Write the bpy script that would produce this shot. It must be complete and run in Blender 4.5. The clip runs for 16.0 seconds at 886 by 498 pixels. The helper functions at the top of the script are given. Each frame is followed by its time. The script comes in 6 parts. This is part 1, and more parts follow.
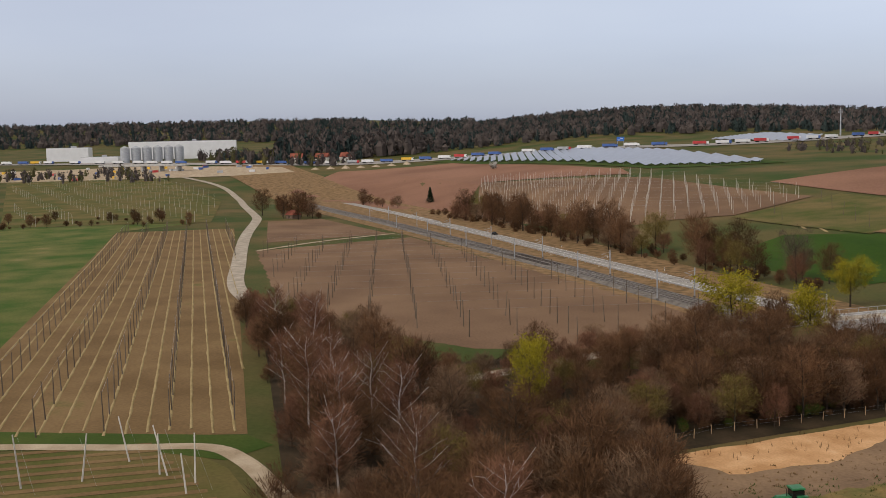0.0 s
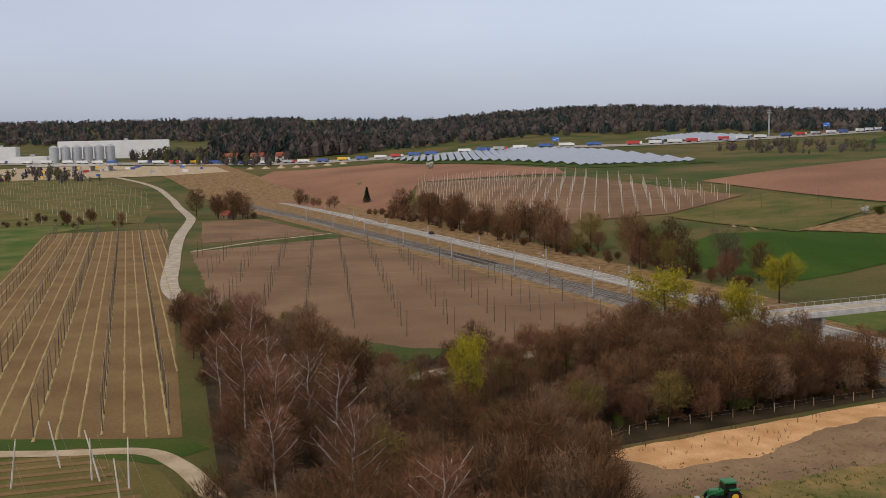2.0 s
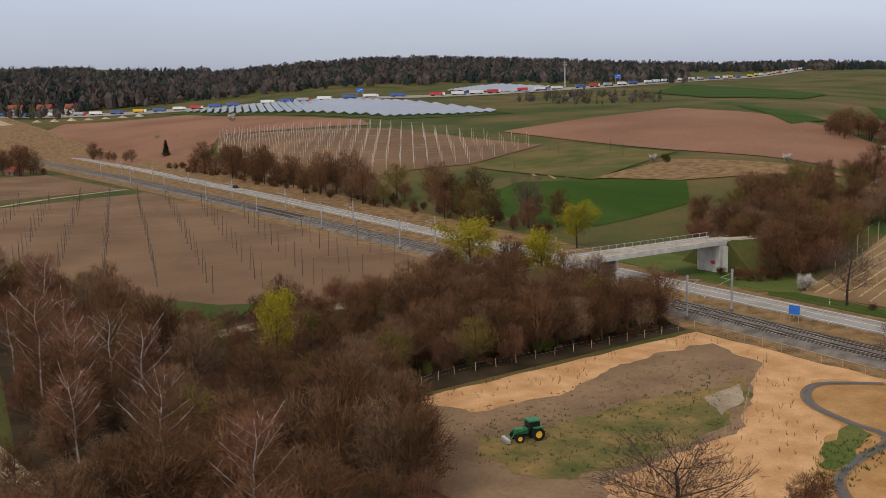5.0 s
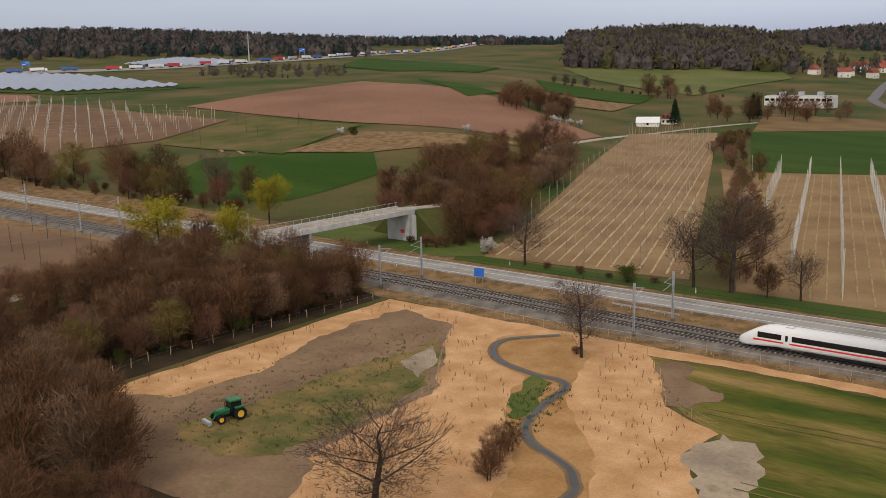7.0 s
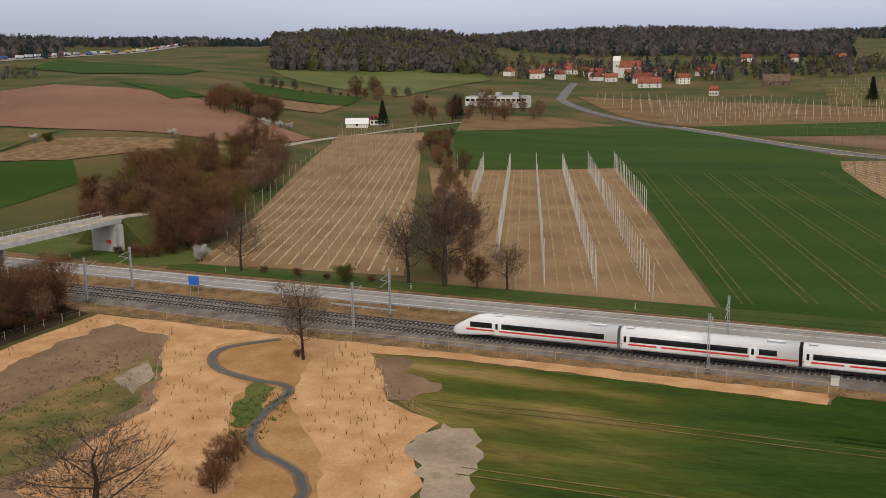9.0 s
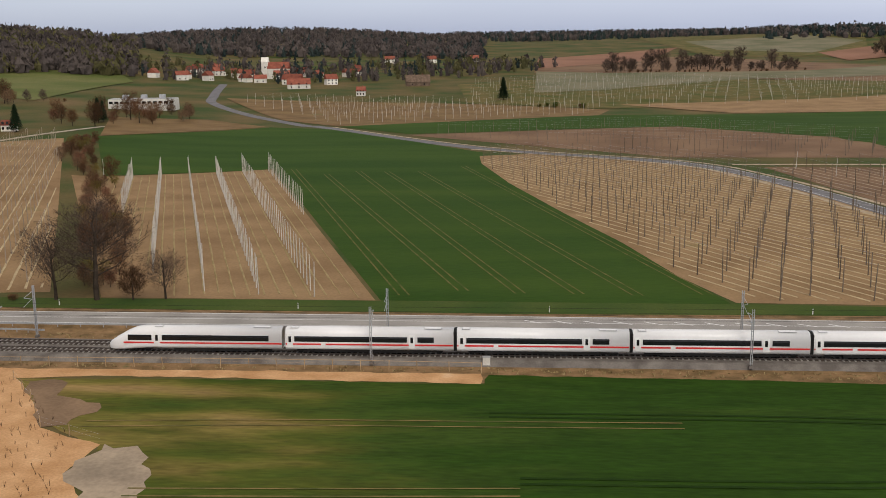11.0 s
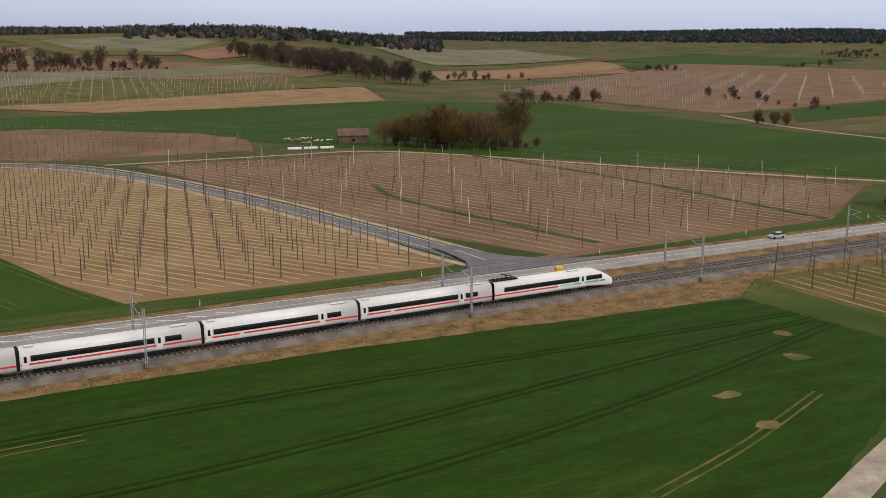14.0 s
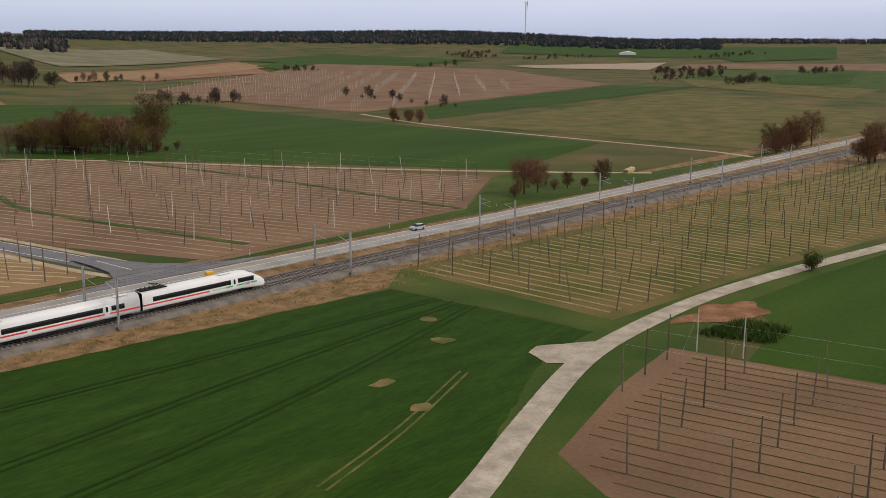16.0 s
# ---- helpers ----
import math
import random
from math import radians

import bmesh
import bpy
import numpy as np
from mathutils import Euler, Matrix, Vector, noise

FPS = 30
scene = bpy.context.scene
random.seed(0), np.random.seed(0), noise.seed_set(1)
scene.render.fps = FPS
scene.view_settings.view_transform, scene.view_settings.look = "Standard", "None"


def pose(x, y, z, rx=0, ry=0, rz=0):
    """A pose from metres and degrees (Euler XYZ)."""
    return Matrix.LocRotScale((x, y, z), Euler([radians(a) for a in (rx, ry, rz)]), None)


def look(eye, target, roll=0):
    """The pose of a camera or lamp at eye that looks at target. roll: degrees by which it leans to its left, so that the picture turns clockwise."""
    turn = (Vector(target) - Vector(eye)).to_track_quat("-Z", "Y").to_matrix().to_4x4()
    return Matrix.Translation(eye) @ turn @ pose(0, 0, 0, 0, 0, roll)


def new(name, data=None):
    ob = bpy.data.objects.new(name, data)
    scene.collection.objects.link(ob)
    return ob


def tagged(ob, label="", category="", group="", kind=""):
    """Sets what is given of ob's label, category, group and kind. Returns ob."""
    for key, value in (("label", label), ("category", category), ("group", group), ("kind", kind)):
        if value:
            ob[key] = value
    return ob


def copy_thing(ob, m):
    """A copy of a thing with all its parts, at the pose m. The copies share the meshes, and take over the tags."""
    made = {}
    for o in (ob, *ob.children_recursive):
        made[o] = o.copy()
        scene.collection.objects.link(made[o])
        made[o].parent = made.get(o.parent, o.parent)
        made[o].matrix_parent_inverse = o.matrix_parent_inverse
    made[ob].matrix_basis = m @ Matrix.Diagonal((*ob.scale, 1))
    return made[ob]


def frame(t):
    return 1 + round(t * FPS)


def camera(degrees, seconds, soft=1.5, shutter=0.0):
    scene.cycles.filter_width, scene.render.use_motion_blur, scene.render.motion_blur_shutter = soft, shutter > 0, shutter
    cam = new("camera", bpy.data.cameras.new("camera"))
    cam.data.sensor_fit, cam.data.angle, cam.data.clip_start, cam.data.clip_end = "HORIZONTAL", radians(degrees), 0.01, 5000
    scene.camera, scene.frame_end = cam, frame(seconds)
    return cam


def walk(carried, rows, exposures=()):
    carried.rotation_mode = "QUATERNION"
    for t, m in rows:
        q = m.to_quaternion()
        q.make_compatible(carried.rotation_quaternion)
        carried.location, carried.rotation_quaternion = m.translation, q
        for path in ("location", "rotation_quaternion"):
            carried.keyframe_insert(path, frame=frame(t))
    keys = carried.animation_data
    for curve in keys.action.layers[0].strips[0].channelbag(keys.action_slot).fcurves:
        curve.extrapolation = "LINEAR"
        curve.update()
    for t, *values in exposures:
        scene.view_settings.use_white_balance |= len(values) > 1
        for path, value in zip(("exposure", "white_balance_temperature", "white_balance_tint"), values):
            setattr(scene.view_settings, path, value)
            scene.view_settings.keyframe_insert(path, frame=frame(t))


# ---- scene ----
from mathutils.geometry import delaunay_2d_cdt

cam = camera(47.19, 16.0, soft=0.75)
EYE = (0.0, 0.0, 46.0)
# seconds, heading to the left of north, pitch, roll
TURNS = [(0, 71.94, -5.89, -1.39), (0.5, 71.50, -5.91, -1.40), (1, 70.96, -5.92, -1.36), (1.5, 69.89, -5.95, -1.34), (2, 68.37, -5.99, -1.33), (2.5, 66.88, -6.02, -1.34), (3, 65.01, -6.16, -1.30),
         (5.5, 54.14, -9.92, -1.31), (6, 49.41, -10.69, -1.24), (6.5, 43.64, -10.76, -1.19), (7, 40.10, -10.78, -1.22), (7.5, 37.29, -10.81, -1.19), (8, 32.50, -10.86, -1.14),
         (10.5, 10.47, -11.14, -0.79), (11, 4.48, -11.20, -0.70), (11.5, -1.03, -11.26, -0.63), (12, -7.02, -11.32, -0.51), (12.5, -12.53, -11.38, -0.43), (13, -18.53, -11.43, -0.29), (13.5, -24.09, -11.45, -0.31),
         (14, -30.02, -11.48, -0.12), (14.5, -35.19, -11.49, -0.03), (15, -40.34, -11.48, 0.00), (15.5, -44.98, -11.46, 0.09), (16, -49.99, -11.45, 0.17)]


def turned(yaw, pitch, roll):
    a, p = radians(yaw), radians(pitch)
    ahead = Vector((-math.sin(a) * math.cos(p), math.cos(a) * math.cos(p), math.sin(p)))
    return look(EYE, Vector(EYE) + ahead * 10, roll)


walk(cam, [(t, turned(a, p, r)) for t, a, p, r in TURNS])

# ---- light ----
SUN_EL, SUN_AZ = 44.0, 160.0
world = bpy.data.worlds.new("overcast_sky")
scene.world = world
world.use_nodes = True
wn, wl = world.node_tree.nodes, world.node_tree.links
wn.clear()
sky = wn.new("ShaderNodeTexSky")
sky.sky_type, sky.sun_disc = "NISHITA", False
sky.sun_elevation, sky.sun_rotation = radians(SUN_EL), radians(SUN_AZ)
sky.air_density, sky.dust_density, sky.ozone_density = 1.0, 2.5, 1.0
sky_bg = wn.new("ShaderNodeBackground")
sky_bg.inputs["Strength"].default_value = 0.05
wl.new(sky.outputs["Color"], sky_bg.inputs["Color"])
# veil of high cloud: paler overhead, a little bluer and darker towards the horizon
geo_w = wn.new("ShaderNodeTexCoord")
sep_w = wn.new("ShaderNodeSeparateXYZ")
wl.new(geo_w.outputs["Generated"], sep_w.inputs["Vector"])
ramp_w = wn.new("ShaderNodeValToRGB")
wl.new(sep_w.outputs["Z"], ramp_w.inputs["Fac"])
ramp_w.color_ramp.elements[0].position, ramp_w.color_ramp.elements[0].color = 0.0, (0.40, 0.45, 0.62, 1)
ramp_w.color_ramp.elements[1].position, ramp_w.color_ramp.elements[1].color = 0.8, (0.68, 0.59, 0.49, 1)
for at, colour in ((0.10, (0.59, 0.615, 0.78, 1)), (0.28, (0.80, 0.76, 0.77, 1))):
    e = ramp_w.color_ramp.elements.new(at)
    e.color = colour
noise_w = wn.new("ShaderNodeTexNoise")
map_w = wn.new("ShaderNodeMapping")
map_w.inputs["Scale"].default_value = (1.0, 1.0, 5.0)
wl.new(geo_w.outputs["Generated"], map_w.inputs["Vector"])
wl.new(map_w.outputs["Vector"], noise_w.inputs["Vector"])
noise_w.inputs["Scale"].default_value, noise_w.inputs["Detail"].default_value = 2.2, 4.0
mix_w = wn.new("ShaderNodeMix")
mix_w.data_type, mix_w.blend_type = "RGBA", "SOFT_LIGHT"
mix_w.inputs["Factor"].default_value = 0.45
wl.new(ramp_w.outputs["Color"], mix_w.inputs["A"])
wl.new(noise_w.outputs["Fac"], mix_w.inputs["B"])
cloud_bg = wn.new("ShaderNodeBackground")
cloud_bg.inputs["Strength"].default_value = 0.80
# thinner cloud, and so a brighter sky, towards the sun
thin_w = wn.new("ShaderNodeMapRange")
thin_w.inputs["From Min"].default_value, thin_w.inputs["From Max"].default_value = -1.0, 0.8
thin_w.inputs["To Min"].default_value, thin_w.inputs["To Max"].default_value = 0.66, 1.12
wl.new(sep_w.outputs["X"], thin_w.inputs["Value"])
gain_w = wn.new("ShaderNodeMix")
gain_w.data_type, gain_w.blend_type = "RGBA", "MULTIPLY"
gain_w.inputs["Factor"].default_value = 1.0
wl.new(mix_w.outputs["Result"], gain_w.inputs["A"])
wl.new(thin_w.outputs["Result"], gain_w.inputs["B"])
wl.new(gain_w.outputs["Result"], cloud_bg.inputs["Color"])
add_w = wn.new("ShaderNodeAddShader")
wl.new(sky_bg.outputs["Background"], add_w.inputs[0])
wl.new(cloud_bg.outputs["Background"], add_w.inputs[1])
out_w = wn.new("ShaderNodeOutputWorld")
wl.new(add_w.outputs["Shader"], out_w.inputs["Surface"])
sun = new("sun", bpy.data.lights.new("sun", "SUN"))
sun.data.energy, sun.data.angle, sun.data.color = 1.0, radians(12), (1.0, 0.95, 0.88)
s_el, s_az = radians(SUN_EL), radians(SUN_AZ)
sun.matrix_world = look((math.sin(s_az) * math.cos(s_el) * 500, math.cos(s_az) * math.cos(s_el) * 500, math.sin(s_el) * 500), (0, 0, 0))
scene.view_settings.exposure = 0.22

# ---- land ----
AZ_KNOTS = [-180, -140, -100, -80, -60, -40, -28, -14, 0, 18, 36, 50, 62, 80, 130, 180]
R_KNOTS = [0, 300, 450, 700, 1000, 1500, 2200, 3200, 4500]
RISE = {-100: (0, 0, 8, 30, 50, 115, 150), -80: (0, 2, 12, 33, 55, 120, 165), -60: (5, 21, 34, 60, 102, 105, 110),
        -40: (13, 27, 36, 50, 72, 75, 80), -28: (3, 8, 21, 66, 56, 66, 70), -14: (0, 2, 12, 35, 78, 75, 80),
        0: (0, 2, 13, 28, 55, 80, 85), 18: (0, 0, 8, 22, 70, 75, 80), 36: (0, 0, 2, 4, 20, 55, 82),
        50: (0, 0, 0, 2, 15, 50, 92), 62: (0, 0, 0, 2, 10, 35, 58), 80: (0, 0, 0, 3, 12, 35, 55)}
FLAT = (0, 0, 2, 6, 20, 40, 60)
TABLE = np.array([(0.0, 0.0, *RISE.get(a, FLAT)) for a in AZ_KNOTS])


def ht(x, y):
    """Height of the land: a flat valley floor that rises into hills."""
    x, y = np.asarray(x, float), np.asarray(y, float)
    r, az = np.hypot(x, y), np.degrees(np.arctan2(x, y))
    i = np.clip(np.searchsorted(AZ_KNOTS, az, side="right") - 1, 0, len(AZ_KNOTS) - 2)
    a0, a1 = np.take(AZ_KNOTS, i), np.take(AZ_KNOTS, i + 1)
    f = (az - a0) / (a1 - a0)
    f = f * f * (3 - 2 * f)
    j = np.clip(np.searchsorted(R_KNOTS, r, side="right") - 1, 0, len(R_KNOTS) - 2)
    r0, r1 = np.take(R_KNOTS, j), np.take(R_KNOTS, j + 1)
    g = np.clip((r - r0) / (r1 - r0), 0, 1)
    g = 0.6 * g + 0.4 * g * g * (3 - 2 * g)
    low = TABLE[i, j] * (1 - g) + TABLE[i, j + 1] * g
    high = TABLE[i + 1, j] * (1 - g) + TABLE[i + 1, j + 1] * g
    out, side = np.clip((np.abs(y - 160) - 30) / 80, 0, 1), np.clip((np.abs(x) - 750) / 350, 0, 1)
    valley = (1 - out * out * (3 - 2 * out)) * (1 - side * side * (3 - 2 * side))
    return (low * (1 - f) + high * f) * (1 - valley)


# ---- materials ----
def mat(name, a, b, scale=1.0, fine=20.0, rough=0.9, bump=0.15, metal=0.0, c=None, rand=0.0, stretch=(1, 1, 1), turn=0.0):
    """Two-scale mottled surface: a to b over large patches, with fine grain; c is a third, rarer tint; rand varies it object by object."""
    m = bpy.data.materials.new(name)
    m.use_nodes = True
    n, l = m.node_tree.nodes, m.node_tree.links
    p = n["Principled BSDF"]
    p.inputs["Roughness"].default_value, p.inputs["Metallic"].default_value = rough, metal
    p.inputs["Specular IOR Level"].default_value = 0.06 if rough > 0.6 else 0.5
    tc = n.new("ShaderNodeTexCoord")
    mp = n.new("ShaderNodeMapping")
    mp.inputs["Scale"].default_value = stretch
    mp.inputs["Rotation"].default_value = (0, 0, radians(turn))
    l.new(tc.outputs["Object"], mp.inputs["Vector"])
    big, small = n.new("ShaderNodeTexNoise"), n.new("ShaderNodeTexNoise")
    for tex, s, d in ((big, scale, 5.0), (small, fine, 3.0)):
        tex.inputs["Scale"].default_value, tex.inputs["Detail"].default_value = s, d
        l.new(mp.outputs["Vector"], tex.inputs["Vector"])
    ramp = n.new("ShaderNodeValToRGB")
    ramp.color_ramp.elements[0].position, ramp.color_ramp.elements[0].color = 0.35, (*a, 1)
    ramp.color_ramp.elements[1].position, ramp.color_ramp.elements[1].color = 0.65, (*b, 1)
    if c:
        e = ramp.color_ramp.elements.new(0.78)
        e.color = (*c, 1)
    l.new(big.outputs["Fac"], ramp.inputs["Fac"])
    val = n.new("ShaderNodeMapRange")
    grain = 0.28 if rough > 0.55 else 0.05
    val.inputs["To Min"].default_value, val.inputs["To Max"].default_value = 1 - grain, 1 + grain
    l.new(small.outputs["Fac"], val.inputs["Value"])
    hsv = n.new("ShaderNodeHueSaturation")
    l.new(ramp.outputs["Color"], hsv.inputs["Color"])
    if rand:
        info = n.new("ShaderNodeObjectInfo")
        mr = n.new("ShaderNodeMapRange")
        mr.inputs["To Min"].default_value, mr.inputs["To Max"].default_value = 1 - rand, 1 + rand
        l.new(info.outputs["Random"], mr.inputs["Value"])
        mu = n.new("ShaderNodeMath")
        mu.operation = "MULTIPLY"
        l.new(mr.outputs["Result"], mu.inputs[0])
        l.new(val.outputs["Result"], mu.inputs[1])
        l.new(mu.outputs["Value"], hsv.inputs["Value"])
    else:
        l.new(val.outputs["Result"], hsv.inputs["Value"])
    l.new(hsv.outputs["Color"], p.inputs["Base Color"])
    if bump:
        bp = n.new("ShaderNodeBump")
        bp.inputs["Strength"].default_value, bp.inputs["Distance"].default_value = bump, 0.1
        l.new(small.outputs["Fac"], bp.inputs["Height"])
        l.new(bp.outputs["Normal"], p.inputs["Normal"])
    return m


M_LAND = mat("rough_grassland", (0.04, 0.062, 0.014), (0.12, 0.088, 0.036), 0.02, 0.9, c=(0.15, 0.10, 0.05))
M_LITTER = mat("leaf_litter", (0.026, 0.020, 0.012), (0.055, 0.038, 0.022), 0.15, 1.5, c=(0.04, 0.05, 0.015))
M_BANK = mat("sandy_bank", (0.30, 0.16, 0.06), (0.40, 0.235, 0.10), 0.2, 2.0, bump=0.3)
M_WEED = mat("weedy_soil", (0.075, 0.085, 0.025), (0.22, 0.15, 0.06), 0.16, 1.8, c=(0.33, 0.20, 0.08))
M_VERGE = mat("dry_verge", (0.12, 0.080, 0.036), (0.26, 0.16, 0.08), 0.3, 2.2, c=(0.07, 0.09, 0.03))
M_GRASS = mat("fresh_grass", (0.034, 0.064, 0.011), (0.065, 0.085, 0.018), 0.05, 1.5, c=(0.12, 0.11, 0.035))
M_CROP = mat("young_wheat", (0.023, 0.054, 0.005), (0.038, 0.072, 0.008), 0.03, 1.2, c=(0.058, 0.078, 0.010), stretch=(0.3, 1.6, 1), bump=0.4)
M_SOIL = mat("tilled_soil", (0.138, 0.084, 0.050), (0.195, 0.122, 0.072), 0.03, 1.6)
M_SOIL_RED = mat("red_soil", (0.185, 0.096, 0.060), (0.245, 0.13, 0.083), 0.012, 0.7)
M_EARTH = mat("loose_red_earth", (0.15, 0.072, 0.036), (0.26, 0.135, 0.070), 0.3, 2.0, bump=0.8)
M_SOIL_GREY = mat("grey_soil", (0.155, 0.102, 0.062), (0.235, 0.155, 0.092), 0.1, 1.8, c=(0.10, 0.09, 0.035))
M_HOP = mat("hop_soil", (0.135, 0.085, 0.038), (0.19, 0.124, 0.058), 0.06, 1.5, c=(0.12, 0.11, 0.035))
M_HOP_TAN = mat("tan_hop_soil", (0.20, 0.125, 0.062), (0.275, 0.18, 0.092), 0.06, 1.5, c=(0.15, 0.125, 0.045))
M_HOP_GREEN = mat("hop_grass_soil", (0.066, 0.076, 0.017), (0.14, 0.105, 0.040), 0.06, 1.5)
M_STRAW = mat("straw_row", (0.34, 0.26, 0.15), (0.46, 0.37, 0.22), 0.3, 4.0)
M_VERGE_PALE = mat("pale_dry_row", (0.24, 0.18, 0.08), (0.34, 0.26, 0.13), 0.2, 3.0)
M_MULCH = mat("wood_chip_mulch", (0.41, 0.225, 0.10), (0.55, 0.33, 0.165), 0.22, 3.2, bump=0.8, c=(0.60, 0.41, 0.25))
M_ASPHALT = mat("asphalt", (0.24, 0.225, 0.205), (0.32, 0.30, 0.27), 0.15, 6.0)
M_ASPHALT_DARK = mat("new_asphalt", (0.13, 0.125, 0.13), (0.17, 0.165, 0.17), 0.2, 6.0)
M_LANE = mat("worn_lane", (0.28, 0.24, 0.185), (0.41, 0.355, 0.28), 0.3, 2.2, c=(0.50, 0.44, 0.36))
M_GRAVEL = mat("gravel_track", (0.30, 0.23, 0.15), (0.42, 0.34, 0.24), 0.2, 4.0)
M_BED = mat("oily_track_bed", (0.045, 0.036, 0.030), (0.085, 0.068, 0.056), 0.5, 5.0, bump=0.5)
M_BALLAST = mat("ballast", (0.105, 0.092, 0.08), (0.19, 0.17, 0.148), 0.4, 5.0, bump=0.5)
M_WATER = mat("stream_water", (0.03, 0.028, 0.022), (0.05, 0.045, 0.035), 0.5, 3.0, rough=0.4, bump=0.2)
M_RAIL = mat("rail_steel", (0.10, 0.08, 0.07), (0.16, 0.13, 0.11), 1.0, 8.0, rough=0.45, metal=0.7)
M_SLEEPER = mat("sleeper_concrete", (0.22, 0.20, 0.18), (0.30, 0.28, 0.25), 0.5, 5.0)
M_CONCRETE = mat("concrete", (0.36, 0.35, 0.33), (0.48, 0.47, 0.44), 0.5, 5.0)
M_LINE = mat("road_paint", (0.62, 0.62, 0.60), (0.72, 0.72, 0.70), 1.0, 9.0, bump=0.0)
M_GALV = mat("galvanised_steel", (0.34, 0.35, 0.36), (0.46, 0.47, 0.48), 0.5, 6.0, rough=0.5, metal=0.4)
M_POLE = mat("grey_timber_pole", (0.09, 0.07, 0.052), (0.16, 0.13, 0.10), 0.4, 5.0, rand=0.3)
M_POLE_PALE = mat("pale_pole", (0.40, 0.37, 0.32), (0.56, 0.53, 0.47), 0.4, 5.0, rand=0.15)
M_POLE_TAN = mat("tan_pole", (0.24, 0.19, 0.14), (0.36, 0.30, 0.23), 0.4, 5.0, rand=0.2)
M_SAND = mat("pale_sandy_soil", (0.24, 0.19, 0.135), (0.36, 0.285, 0.20), 0.15, 1.6, c=(0.16, 0.14, 0.07))
M_MEADOW = mat("patchy_meadow", (0.045, 0.085, 0.014), (0.13, 0.125, 0.04), 0.045, 1.2, c=(0.20, 0.16, 0.07))
M_POST = mat("fence_timber", (0.30, 0.20, 0.11), (0.42, 0.30, 0.17), 0.8, 6.0, rand=0.2)
M_BARK = mat("bark", (0.030, 0.023, 0.017), (0.062, 0.047, 0.035), 0.8, 5.0, rand=0.2)
M_BIRCH = mat("birch_bark", (0.42, 0.38, 0.35), (0.62, 0.58, 0.54), 1.2, 4.0, c=(0.06, 0.05, 0.045))
M_TWIG = mat("brown_twigs", (0.080, 0.042, 0.021), (0.142, 0.075, 0.037), 0.5, 3.0, rand=0.42, bump=0)
M_TWIG_TAN = mat("tan_twigs", (0.13, 0.080, 0.047), (0.205, 0.128, 0.077), 0.5, 3.0, rand=0.25, bump=0)
M_TWIG_GREY = mat("grey_brown_twigs", (0.058, 0.042, 0.032), (0.100, 0.074, 0.056), 0.5, 3.0, rand=0.3, bump=0)
M_TWIG_RED = mat("reddish_twigs", (0.120, 0.058, 0.034), (0.190, 0.094, 0.056), 0.5, 3.0, rand=0.25, bump=0)
M_TWIG_OLIVE = mat("budding_twigs", (0.095, 0.072, 0.022), (0.16, 0.12, 0.035), 0.5, 3.0, rand=0.3, bump=0)
M_BLOSSOM = mat("yellow_green_blossom", (0.20, 0.17, 0.012), (0.34, 0.285, 0.022), 0.5, 3.0, rand=0.12, bump=0)
M_WHITE_BLOSSOM = mat("white_blossom", (0.42, 0.40, 0.36), (0.58, 0.56, 0.50), 0.5, 3.0, bump=0)
M_NEEDLE = mat("dark_needles", (0.010, 0.020, 0.009), (0.022, 0.036, 0.015), 0.3, 2.0, rand=0.25, bump=0)
M_WHITE = mat("white_paint", (0.67, 0.665, 0.65), (0.73, 0.725, 0.71), 0.15, 3.0, rough=0.35, bump=0.0)
M_GLASS = mat("tinted_glass", (0.006, 0.0065, 0.0075), (0.010, 0.0105, 0.012), 0.3, 2.0, rough=0.2, bump=0.0)
M_RED = mat("red_stripe", (0.55, 0.02, 0.02), (0.62, 0.03, 0.03), 0.3, 2.0, rough=0.4, bump=0.0)
M_GREEN = mat("green_stripe", (0.03, 0.35, 0.09), (0.04, 0.40, 0.12), 0.3, 2.0, rough=0.4, bump=0.0)
M_GREEN_PALE = mat("pale_green_stripe", (0.34, 0.56, 0.38), (0.40, 0.62, 0.44), 0.3, 2.0, rough=0.4, bump=0.0)
M_DOOR = mat("door_paint", (0.66, 0.66, 0.64), (0.72, 0.72, 0.70), 0.3, 3.0, rough=0.4, bump=0.0)
M_DARK = mat("black_rubber", (0.012, 0.012, 0.012), (0.022, 0.021, 0.02), 0.5, 4.0, rough=0.7)
M_GREY = mat("grey_paint", (0.28, 0.28, 0.28), (0.36, 0.36, 0.36), 0.3, 4.0, rough=0.5)
M_BLUE = mat("sign_blue", (0.02, 0.11, 0.42), (0.03, 0.14, 0.50), 0.3, 4.0, rough=0.4, bump=0)
M_ROOF = mat("roof_tile", (0.17, 0.055, 0.038), (0.25, 0.085, 0.055), 0.3, 3.0, rand=0.25)
M_PLASTER = mat("house_plaster", (0.60, 0.57, 0.50), (0.70, 0.67, 0.60), 0.3, 4.0, rand=0.15)
M_TIMBER = mat("weathered_timber", (0.10, 0.07, 0.05), (0.17, 0.12, 0.085), 0.5, 5.0)
M_SOLAR = mat("solar_cell", (0.17, 0.19, 0.24), (0.22, 0.245, 0.30), 0.1, 2.0, rough=0.3, bump=0.0)
M_TRACTOR = mat("tractor_green", (0.01, 0.12, 0.035), (0.015, 0.16, 0.05), 0.6, 4.0, rough=0.4, bump=0)
M_YELLOW = mat("machine_yellow", (0.62, 0.36, 0.02), (0.72, 0.45, 0.04), 0.6, 4.0, rough=0.4, bump=0)


